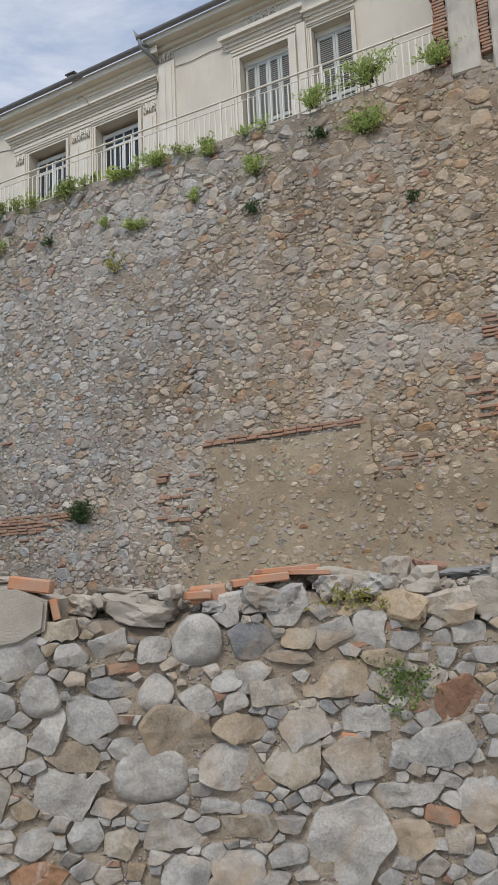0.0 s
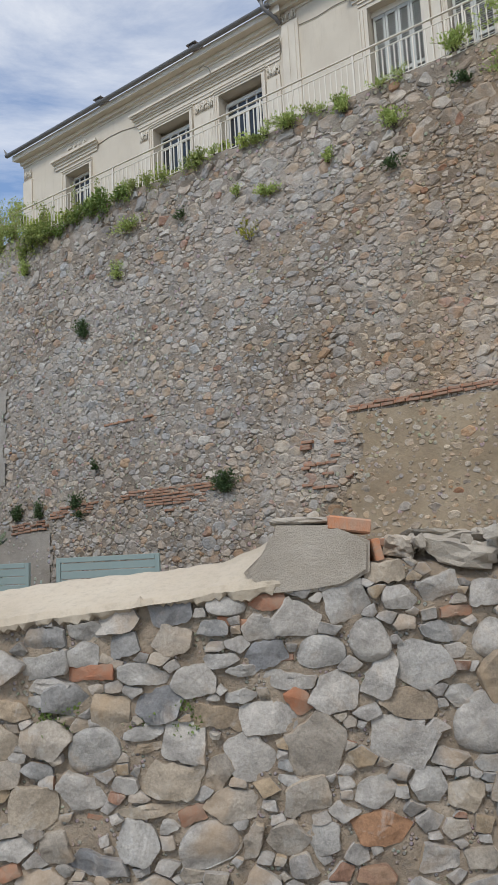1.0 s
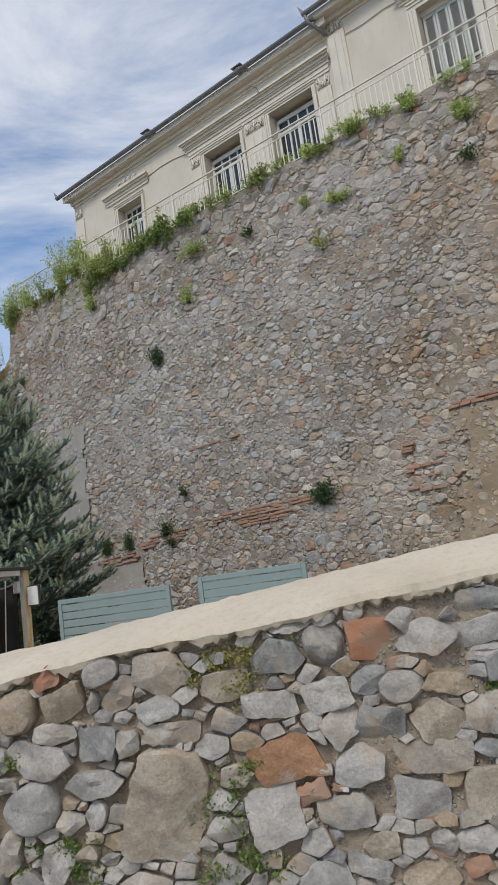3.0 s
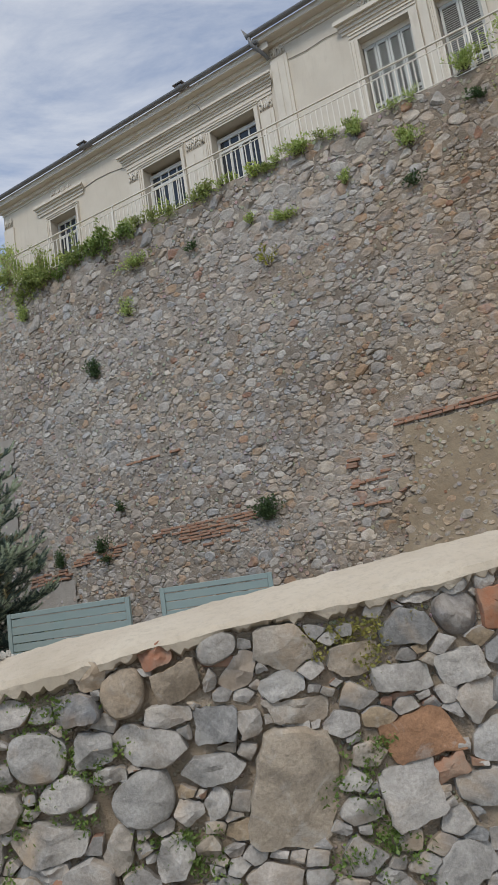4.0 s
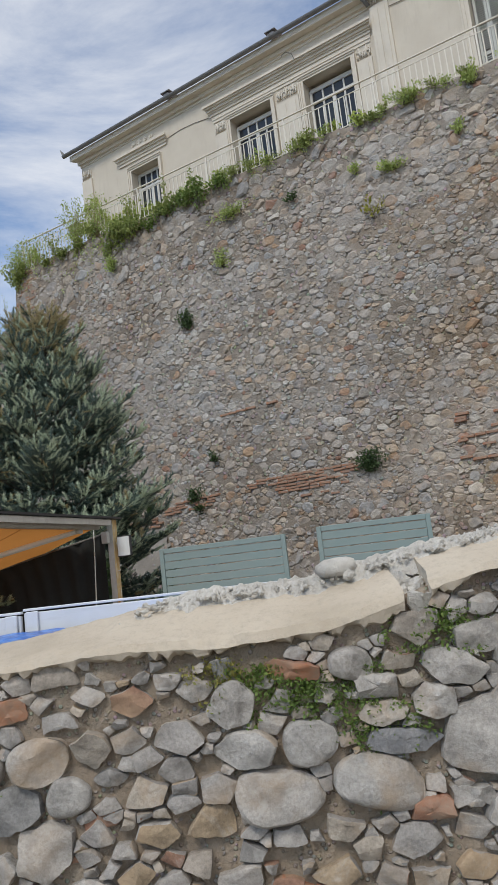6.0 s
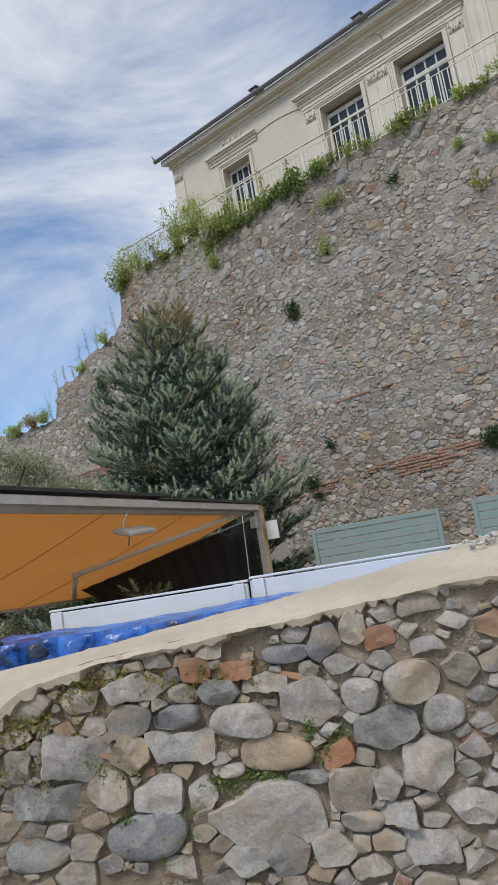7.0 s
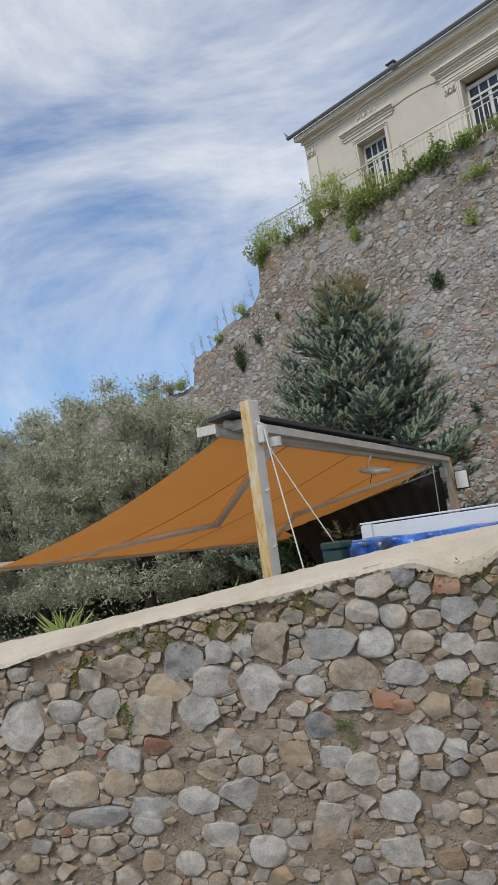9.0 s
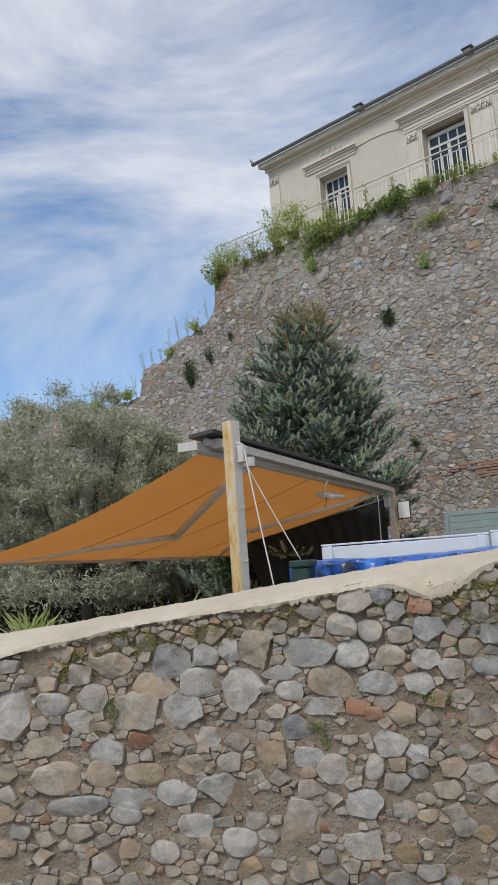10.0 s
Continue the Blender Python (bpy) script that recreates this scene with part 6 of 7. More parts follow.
part("lid", box_bm(-0.010, 0.16, -0.11, 0.16, 0.802, 0.862, 0.012), M_GREENBOX, gb)


def post(x, y, z1, rot, w, label, ochre=(0, -1), lean=0.0):
    t = thing("wooden_post", pose(x, y, -0.35, 0, lean, rot), label, "post", "awning posts")
    h = z1 + 0.35
    bm = box_bm(-w / 2, w / 2, -w / 2, w / 2, 0, h, 0.006)
    me = bpy.data.meshes.new("shaft")
    bm.to_mesh(me)
    bm.free()
    me.materials.append(M_WOODW)
    me.materials.append(M_OCHRE)
    for p in me.polygons:
        p.material_index = 1 if p.normal.x * ochre[0] + p.normal.y * ochre[1] > 0.5 else 0
    ob = new("shaft", me)
    ob.parent = t
    for z in (h * 0.52, h * 0.70, h * 0.86):
        v, f = tube([(w / 2, 0.0, z), (w / 2 + 0.03, 0, z), (w / 2 + 0.04, 0, z + 0.012)], 0.007, 6)
        piece("screw_hook", v, f, M_ALU, t)
    return t


post(-8.31, 3.90, 2.02, -28, 0.105, "square post with peeling ochre and white paint")
post(-7.19, 10.16, 1.93, -20, 0.10, "square post with flaking white paint", (1, 0))

C1, C2 = Vector((-8.62, 4.0, 1.86)), Vector((-7.30, 10.02, 1.86))
along = (C2 - C1).normalized()
out = Vector((-along.y, along.x, 0)).normalized()
F1, F2 = C1 + out * 2.75 + Vector((0, 0, -0.79)), C2 + out * 2.75 + Vector((0, 0, -0.79)) - along * 0.0
awning = thing("awning", pose(0, 0, 0), "orange retractable awning stretched out on folding arms", "awning")
nv, nu = 26, 44
cv = []
for i in range(nv + 1):
    for j in range(nu + 1):
        a, b = i / nv, j / nu
        p = (C1 + along * 0.10).lerp(C2 - along * 0.12, b).lerp(F1.lerp(F2, b * 0.98 + 0.01), a)
        sag = -0.09 * math.sin(math.pi * a) * (1 - b) ** 2 - 0.03 * math.sin(math.pi * a) * (0.7 + 0.3 * math.sin(math.pi * b)) + 0.006 * math.sin(b * 31)
        cv.append((p.x, p.y, p.z + sag - 0.02))
cf = [(i * (nu + 1) + j, i * (nu + 1) + j + 1, (i + 1) * (nu + 1) + j + 1, (i + 1) * (nu + 1) + j) for i in range(nv) for j in range(nu)]
piece("cloth", cv, cf, M_CLOTH, awning, "sagging orange awning cloth with seams", True)
for b in (0.2, 0.47, 0.74):
    pts = []
    for i in range(nv + 1):
        a = i / nv
        p = (C1 + along * 0.10).lerp(C2 - along * 0.12, b).lerp(F1.lerp(F2, b * 0.98 + 0.01), a)
        pts.append((p.x, p.y, p.z - 0.09 * math.sin(math.pi * a) * (1 - b) ** 2 - 0.03 * math.sin(math.pi * a) * (0.7 + 0.3 * math.sin(math.pi * b)) + 0.006 * math.sin(b * 31) - 0.022))
    v, f = sweep(pts, [(-0.007, 0.0), (0.007, 0.0), (0.007, -0.003), (-0.007, -0.003)])
    piece("seam", v, f, brick_material("seam_cloth", (0.54, 0.22, 0.05), (0.50, 0.20, 0.045), (0.42, 0.17, 0.04)) if b == 0.2 else bpy.data.materials["seam_cloth"], awning)
v, f = sweep([F1, F1.lerp(F2, 0.5), F2], [(-0.03, -0.045), (0.03, -0.045), (0.035, 0.0), (0.02, 0.04), (-0.02, 0.04), (-0.035, 0.0)])
piece("front_bar", v, f, M_ALU, awning, "cream aluminium front bar")
for dz, rr, oo in ((-0.01, 0.045, 0.02), (0.04, 0.035, -0.05)):
    a, b = C1 + Vector((0, 0, dz)) - out * (-oo), C2 + Vector((0, 0, dz)) - out * (-oo)
    v, f = tube([a + along * 0.05, a.lerp(b, 0.5), b - along * 0.05], rr, 12)
    piece("roller_tube", v, f, M_ALU, awning, "", True)
v, f = sweep([C1 + along * 0.12 - out * 0.11 + Vector((0, 0, 0.06)), C2 - out * 0.11 + Vector((0, 0, 0.06))], [(-0.05, -0.07), (0.05, -0.07), (0.05, 0.0), (0.02, 0.015), (-0.05, 0.01)])
piece("cassette", v, f, M_ALU, awning, "weathered cream awning cassette")


def plate(pts, th, name, mat, parent, label=""):
    bm = bmesh.new()
    a = [bm.verts.new(p) for p in pts]
    b = [bm.verts.new(Vector(p) - Vector((0, 0, th))) for p in pts]
    bm.faces.new(a), bm.faces.new(b[::-1])
    for i in range(len(a)):
        bm.faces.new((a[(i + 1) % len(a)], a[i], b[i], b[(i + 1) % len(a)]))
    return part(name, bm, mat, parent, label)


UPZ = Vector((0, 0, 1))
plate([C1 - along * 0.05 + out * 0.06 + UPZ * 0.10, C1.lerp(C2, 0.62) + out * 0.06 + UPZ * 0.115, C1.lerp(C2, 0.62) - out * 0.17 + UPZ * 0.14, C1 - along * 0.05 - out * 0.17 + UPZ * 0.125], 0.03, "cover_sheet", M_BLACK, awning, "black roof sheet over the cassette")
plate([C1.lerp(C2, 0.58) + out * 0.10 + UPZ * 0.085, C2 + along * 0.25 + out * 0.10 + UPZ * 0.085, C2 + along * 0.25 - out * 0.19 + UPZ * 0.10, C1.lerp(C2, 0.58) - out * 0.19 + UPZ * 0.10], 0.025, "cover_sheet", M_BLACK, awning, "black roof sheet over the cassette")
# the perforated end bracket beside the near post
bk = C1 - along * 0.06
v, f = sweep([bk + out * 0.16, bk - out * 0.02], [(-0.010, -0.035), (0.010, -0.035), (0.010, 0.04), (-0.010, 0.04)])
piece("end_bracket", v, f, M_WOODW, awning, "white perforated end bracket")


def arm(top, elbow, end, name="folding_arm"):
    a = new(name)
    a.parent = awning
    tagged(a, "cream jointed awning arm")
    v, f = tube([top, elbow], 0.040, 10)
    piece("upper_arm", v, f, M_ARM, a, "", True)
    v, f = tube([elbow, end], 0.036, 10)
    piece("forearm", v, f, M_ARM, a, "", True)
    for p, rr in ((top, 0.055), (elbow, 0.042), (end, 0.040)):
        v, f = tube([Vector(p) - UPZ * 0.04, Vector(p) + UPZ * 0.04], rr, 10)
        piece("joint", v, f, M_WOODW, a)


arm((-8.30, 4.50, 1.76), (-9.61, 6.40, 1.25), tuple(F1.lerp(F2, 0.10) + UPZ * 0.0))
arm((-7.46, 9.58, 1.80), (-9.21, 8.48, 1.34), tuple(F1.lerp(F2, 0.93)))
heater = thing("patio_heater", pose(-8.03 + 0.17, 7.05, 1.60, 18, -4, 76), "flat rectangular grey lamp hung under the awning", "lamp")
part("housing", box_bm(-0.24, 0.24, -0.10, 0.10, 0.0, 0.045, 0.008), M_ALU, heater)
part("glass_face", box_bm(-0.21, 0.21, -0.08, 0.08, -0.006, -0.001), M_LAMPGLASS, heater)
v, f = tube([(-0.2, 0.0, 0.045), (-0.2, 0.02, 0.12), (-0.14, 0.02, 0.20)], 0.010, 6)
piece("hanger", v, f, M_ALU, heater)
v, f = tube([(-0.1, 0, 0), (-0.09, 0, -0.05), (-0.06, 0.02, -0.09), (-0.06, 0.02, -0.13)], 0.006, 5)
piece("cord", v, f, M_CABLE_ROOMDARK, heater)
fl = thing("floodlight", pose(-7.02, 10.06, 1.56, 0, 0, -14), "small square white floodlight on the post", "lamp")
part("casing", box_bm(-0.10, 0.10, 0.0, 0.05, -0.14, 0.14, 0.008), M_BLACK, fl)
part("glass_face", box_bm(-0.088, 0.088, -0.006, -0.001, -0.125, 0.125), M_FLOOD, fl)
jb = thing("junction_box", pose(-7.26, 10.09, 1.70, 0, 0, -20), "grey plastic junction box on the post", "box")
part("body", box_bm(-0.05, 0.05, -0.04, 0.02, -0.08, 0.08, 0.008), M_ALU, jb)
jb = thing("junction_box", pose(-8.22, 3.88, 1.74, 0, 0, -28), "white plastic switch box on the post", "box")
part("body", box_bm(-0.03, 0.028, -0.04, 0.03, -0.07, 0.07, 0.008), M_WOODW, jb)


def cord(a, b, sag, r, name, label, mat=None, lead=()):
    pts = [*lead]
    for i in range(15):
        t = i / 14
        p = Vector(a).lerp(Vector(b), t)
        pts.append((p.x, p.y, p.z - sag * 4 * t * (1 - t)))
    v, f = tube(pts, r, 6)
    tagged(piece(name, v, f, mat or M_CABLE, smooth=True), label, "cord")


cord((-8.20, 3.88, 1.66), (-7.84, 4.05, 0.865), 0.01, 0.006, "guy_rope", "white cord tied from the post to the green box")
cord((-8.21, 3.86, 1.82), (-7.94, 3.66, 0.30), 0.03, 0.006, "guy_rope", "white cord hanging from the post", None, ((-8.26, 3.85, 1.84),))
cord((-7.40, 10.04, 1.88), (-7.42, 9.9, 0.4), 0.0, 0.008, "power_cable", "white cable hanging beside the far post")

# ---- trees ----
def spruce(x, y, z0, h, rad, label):
    r0 = np.random.default_rng(17)
    t = thing("spruce", pose(x, y, z0), label, "tree")
    v, f = tube([(0, 0, 0), (0.02, 0, h * 0.4), (0, 0.01, h * 0.97)], [0.11, 0.07, 0.012], 8)
    piece("trunk", v, f, M_BARK, t, "", True)
    pos, ax, sz, tips = [], [], [], []
    bvs, bfs = [], []

    def shoot(p, d, size, fr, outer):
        pos.append(p), ax.append(d), sz.append(size)
        # 2 puts the painted highlight colour on the outer shoots
        tips.append(1 if r0.random() < (0.9 if fr > 0.92 else 0.3 if fr > 0.82 else 0.03) else 2 if r0.random() < 0.62 * outer ** 3 else 0)

    level = 0.5
    while level < h - 0.12:
        fr = level / h
        reach = rad * (1 - fr) ** 0.66 * (0.85 + 0.3 * r0.random()) + 0.06
        n = int(6 + 6 * (1 - fr))
        a0 = r0.random() * 6.3
        for k_ in range(n):
            a = a0 + 6.283 * k_ / n + r0.normal() * 0.15
            ln = reach * (0.70 + 0.42 * r0.random())
            rise = 0.02 + 0.55 * fr ** 2 + 0.10 * r0.normal()
            d = np.array([math.cos(a), math.sin(a), rise])
            side = np.array([-math.sin(a), math.cos(a), 0])
            pts = [np.array([0, 0, level]) + d * ln * u + np.array([0, 0, ln * (-0.30 * u + 0.34 * u * u)]) for u in (0, 0.35, 0.7, 1)]
            v, f = tube([tuple(p) for p in pts], [0.018, 0.013, 0.008, 0.004], 4)
            o = len(bvs)
            bvs.extend(v)
            bfs.extend(tuple(i + o for i in q) for q in f)
            u = 0.30
            while u < 1.0:
                i = min(int(u * 3), 2)
                p = pts[i] + (pts[i + 1] - pts[i]) * (u * 3 - i)
                main = pts[i + 1] - pts[i]
                main = main / np.linalg.norm(main)
                for sg in (-1, 1):
                    tw = main * 0.65 + side * sg * 0.75 + np.array([0, 0, 0.10 + 0.12 * r0.normal()])
                    tw = tw / np.linalg.norm(tw)
                    tl = (0.42 * ln * (1 - u) + 0.10) * (0.7 + 0.5 * r0.random())
                    w = 0.04
                    while w < tl:
                        q = p + tw * w
                        for s2 in (-1, 1):
                            shoot(q, tw * 0.8 + main * 0.75 * s2 * sg + np.array([0, 0, 0.25 + 0.2 * r0.normal()]), 0.095 + 0.045 * r0.random(), fr, u)
                        w += 0.095
                    shoot(p + tw * tl, tw + np.array([0, 0, 0.45]), 0.14 + 0.05 * r0.random(), fr, 1)
                u += 0.12 / max(ln, 0.25)
            shoot(pts[3] - main * 0.04, main + np.array([0, 0, 0.7]), 0.20 + 0.07 * r0.random(), fr, 1)
        level += 0.21 - 0.08 * fr
    for _ in range(7):
        shoot(np.array([0.05 * r0.normal(), 0.05 * r0.normal(), h - 0.3 * r0.random() - 0.1]), np.array([0.35 * r0.normal(), 0.35 * r0.normal(), 1]), 0.26, 0.99, 1)
    piece("branchwork", bvs, bfs, M_BARK, t)
    tv, tf = [], []
    nn = 32
    for i in range(nn):
        u = i / nn
        a = i * 2.4
        ln = 0.27 * (1 - 0.35 * u)
        c0 = np.array([0, 0, u])
        d = np.array([math.cos(a), math.sin(a), 0.9])
        s_ = np.array([-math.sin(a), math.cos(a), 0]) * 0.045
        o = len(tv)
        tv += [tuple(c0 - s_), tuple(c0 + s_), tuple(c0 + d * ln)]
        tf.append((o, o + 1, o + 2))
    scatter("crown", tv, tf, frames_for(np.array(pos), np.array(ax), np.array(sz), r0), [M_NEEDLE, M_NEEDLETIP, M_NEEDLEPALE], t, np.array(tips))


spruce(-8.60, 11.75, -0.35, 5.85, 2.32, "blue-green spruce with pale yellowish new shoots at its top")


def leafy(name, base, limbs, clumps, count, leaf, size, mat, label, category, seed, template=NARROW_V, spread=0.33, hang=0.0):
    """A tree or bush: tapering limbs to each clump, and small leaves about the clumps' twigs."""
    r0 = np.random.default_rng(seed)
    t = thing(name, pose(*base), label, category)
    tv, tf = [], []
    for pts, rs in limbs:
        v, f = tube(pts, rs, 8)
        o = len(tv)
        tv += v
        tf += [tuple(i + o for i in q) for q in f]
    pos, ax = [], []
    for cx, cy, cz, cr in clumps:
        n = int(count * cr * cr)
        for _ in range(max(3, int(cr * 26))):
            d = r0.normal(size=3)
            d /= np.linalg.norm(d)
            d[2] = abs(d[2]) * 0.7 + 0.15 - hang
            ln = cr * (0.75 + 0.5 * r0.random())
            v, f = tube([(cx, cy, cz), tuple(np.array([cx, cy, cz]) + d * ln)], [0.005, 0.002], 4)
            o = len(tv)
            tv += v
            tf += [tuple(i + o for i in q) for q in f]
            m_ = max(4, n // max(3, int(cr * 26)))
            u = 0.20 + 0.75 * r0.random(m_)
            p = np.array([cx, cy, cz]) + d * ln * u[:, None] + r0.normal(size=(m_, 3)) * spread * cr * 0.8
            pos.append(p)
            ax.append(d * 0.35 + r0.normal(size=(m_, 3)) * 0.9)
    piece("trunk", tv, tf, M_BARK, t, "", True)
    pos, ax = np.concatenate(pos), np.concatenate(ax)
    scatter("crown", template, LEAF_F, frames_for(pos, ax, leaf * (0.7 + 0.6 * r0.random(len(pos))), r0), mat, t)
    return t


def olive(base, scale, seed, label):
    r0 = np.random.default_rng(seed)
    limbs = [([(0, 0, 0), (0.1, 0, 0.5), (0.02, 0.05, 1.1)], [0.16, 0.13, 0.11])]
    clumps = []
    for i in range(300):
        a, rr = r0.random() * 6.3, math.sqrt(r0.random()) * 1.9 * scale
        z = 0.65 + 3.65 * scale * r0.random() ** 0.8 * (1 - 0.4 * (rr / (1.9 * scale)) ** 2)
        c_ = (rr * math.cos(a), rr * math.sin(a), z)
        clumps.append((*c_, 0.20 + 0.20 * r0.random()))
        if i < 20:
            limbs.append(([(0.02, 0.05, 1.05), (c_[0] * 0.45, c_[1] * 0.45, 1.0 + (z - 1) * 0.4), c_], [0.09, 0.05, 0.015]))
    return leafy("olive_tree", base, limbs, clumps, 4000, 0.10, 0.085, M_OLIVE, label, "tree", seed)


olive((-13.5, 12.4, -0.35), 1.22, 41, "silvery grey-green olive tree with a dark forked trunk")
olive((-11.6, 13.2, -0.35), 0.85, 42, "silvery grey-green olive tree behind the awning")
olive((-16.6, 13.4, -0.35), 1.2, 43, "silvery grey-green olive tree at the terrace edge")


def hedge(x0, x1, y0, y1, z0, z1, n, mat, leaf, label, seed):
    r0 = np.random.default_rng(seed)
    t = thing("hedge", pose(0, 0, 0), label, "bush")
    p = np.c_[x0 + (x1 - x0) * r0.random(n), y0 + (y1 - y0) * r0.random(n), z0 + (z1 - z0) * r0.random(n) ** 0.9]
    scatter("crown", LEAF_V, LEAF_F, frames_for(p, r0.normal(size=(n, 3)) + np.array([0, -0.6, 0.3]), leaf * (0.7 + 0.6 * r0.random(n)), r0), mat, t)
    for i in range(12):
        a = x0 + (x1 - x0) * r0.random()
        b = y0 + (y1 - y0) * r0.random()
        v, f = tube([(a, b, -0.35), (a + 0.1 * r0.normal(), b, z1 - 0.15)], [0.02, 0.006], 5)
        piece("stalk", v, f, M_BARK, t)


hedge(-10.4, -7.4, 10.35, 11.2, -0.3, 1.5, 6000, M_DARKLEAF, 0.10, "dense dark green hedge in the shade behind the awning", 51)
hedge(-20.0, -10.5, 14.4, 15.2, -0.3, 1.6, 19000, M_DARKLEAF, 0.12, "dark green bushes behind the olive trees", 52)
# added black sheet, stands for the deep shade under the awning
screen = thing("shade_sheet", pose(0, 0, 0), "black sheet added for the deep shade below the awning's far end", "screen")
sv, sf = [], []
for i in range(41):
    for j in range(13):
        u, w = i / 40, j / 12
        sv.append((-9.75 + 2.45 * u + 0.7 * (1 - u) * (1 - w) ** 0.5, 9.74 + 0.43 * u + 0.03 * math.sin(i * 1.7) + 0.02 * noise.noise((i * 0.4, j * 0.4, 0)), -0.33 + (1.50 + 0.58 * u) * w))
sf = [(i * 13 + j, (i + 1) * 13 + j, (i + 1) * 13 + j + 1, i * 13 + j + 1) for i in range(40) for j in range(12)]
piece("dark_sheet", sv, sf, M_AWNINGSHADE, screen, "", True)
v, f = tube([(-9.75, 9.74, 1.18), (-7.3, 10.17, 1.76)], 0.012, 6)
piece("sheet_edge", v, f, M_CABLE_ROOMDARK, screen)


# ---- plants on the walls ----
def weed(m, w, h, n, mat, leaf, seed, label, droop=0.0, stalks=0, template=LEAF_V, name="wall_plant", group="plants on the walls", depth=0.6):
    """A tuft growing out of a joint: leaves about thin stems."""
    r0 = np.random.default_rng(seed)
    t = thing(name, m, label, "plant", group)
    n = int(n * (4.5 if leaf < 0.03 else 2.4))
    if leaf < 0.03:
        w, h = w * 1.15, h * 0.8
    k_ = max(5, n // 18)
    pos, ax, tv, tf = [], [], [], []
    for _ in range(k_):
        rs_ = min(0.006, leaf * 0.07)
        tip = np.array([w * 0.5 * r0.normal() * 0.75, -abs(r0.normal()) * w * 0.22 * depth - (0.012 if leaf < 0.03 else 0.03), h * (0.15 + 0.85 * r0.random()) * (1 if r0.random() > droop else -0.9)])
        mid = tip * 0.5 + np.array([0, -0.05 * w, 0.12 * h])
        v, f = tube([(0.1 * w * r0.normal(), 0.02, 0), tuple(mid), tuple(tip)], [rs_, rs_ * 0.7, rs_ * 0.3], 4)
        o = len(tv)
        tv += v
        tf += [tuple(i + o for i in q) for q in f]
        m_ = max(3, n // k_)
        u = 0.15 + 0.9 * r0.random(m_)
        p = mid * (2 * u * (1 - u))[:, None] * 1.3 + tip * (u * u)[:, None]
        pos.append(p + r0.normal(size=(m_, 3)) * np.array([1, 0.5 if leaf < 0.03 else 1, 1]) * 0.055 * math.sqrt(w))
        ax.append(tip / np.linalg.norm(tip) * 0.7 + r0.normal(size=(m_, 3)) * 0.6 + np.array([0, -0.3, 0.15]))
    piece("stalk", tv, tf, M_DRY if stalks else M_BARK, t)
    pos, ax = np.concatenate(pos), np.concatenate(ax)
    scatter("foliage", template, LEAF_F, frames_for(pos, ax, leaf * (0.6 + 0.7 * r0.random(len(pos))), r0), mat, t)
    return t


def on_high(s, z):
    return WALLM @ pose(s, BATTER * z - 0.04, z)


GREEN, DARK = "fresh green weed rooted in the wall joints", "dark green bushy weed rooted in the wall joints"
for i, (s, z, w, h, n, kind) in enumerate(((2.66, 9.20, 0.55, 0.45, 420, 0), (2.72, 10.15, 0.75, 0.50, 520, 0), (4.0, 10.05, 0.45, 0.40, 320, 0), (1.85, 9.35, 0.28, 0.22, 100, 3), (1.66, 10.05, 0.5, 0.35, 300, 0),
                                           (0.43, 9.05, 0.35, 0.40, 200, 0), (-0.56, 9.75, 0.32, 0.45, 200, 0), (-1.85, 9.95, 0.6, 0.28, 300, 0), (-0.97, 8.85, 0.22, 0.28, 90, 0), (-2.37, 8.65, 0.40, 0.22, 190, 0))):
    weed(on_high(s, z), w, h, n, (M_WEED, M_DARKLEAF, M_IVY, M_DARKLEAF)[kind], 0.06, 300 + i, GREEN if kind != 3 else DARK)
for i, (s, z, w, h, n, kind) in enumerate(((-3.17, 8.88, 0.22, 0.25, 80, 0), (-6.35, 9.10, 0.65, 0.22, 260, 0), (-6.68, 7.95, 0.35, 0.45, 170, 0), (-7.85, 6.75, 0.30, 0.45, 260, 3), (-2.9, 7.8, 0.45, 0.5, 26, 5), (-3.64, 2.66, 0.42, 0.42, 480, 1),
                                           (-7.39, 3.5, 0.20, 0.22, 80, 3), (-8.02, 2.62, 0.32, 0.42, 180, 3), (-7.9, 2.45, 0.4, 0.12, 80, 3), (-9.34, 2.5, 0.25, 0.45, 200, 1), (-10.13, 2.5, 0.35, 0.42, 240, 1))):
    weed(on_high(s, z), w, h, n, (M_WEED, M_DARKLEAF, M_IVY, M_DARKLEAF, M_WEED, M_YELLOW)[kind], 0.09 if kind == 5 else 0.055, 330 + i, GREEN if kind == 0 else ("small yellow-leaved shoot on the wall" if kind == 5 else DARK))
for i, (s, z, w, h, n, kind) in enumerate(((-10.07, 8.95, 0.35, 0.35, 170, 0), (-14.95, 6.6, 0.35, 0.95, 420, 1), (-14.08, 7.2, 0.4, 0.5, 90, 3), (-14.64, 8.35, 0.4, 0.35, 200, 0), (-15.81, 7.8, 0.35, 0.3, 120, 0), (-13.25, 7.7, 0.2, 0.2, 50, 3),
                                           (-17.9, 6.75, 0.7, 0.32, 300, 0), (-18.5, 6.75, 0.9, 0.42, 300, 4), (-19.4, 6.7, 1.0, 0.34, 380, 0), (0.37, 8.25, 0.3, 0.2, 90, 3), (-4.69, 8.88, 0.25, 0.2, 60, 3), (3.37, 7.62, 0.25, 0.2, 50, 3))):
    weed(on_high(s, z), w, h, n, (M_WEED, M_DARKLEAF, M_IVY, M_DARKLEAF, M_DRY)[kind], 0.06, 360 + i, GREEN if kind == 0 else ("dry brown stalks on the wall top" if kind == 4 else DARK))
r3 = np.random.default_rng(77)
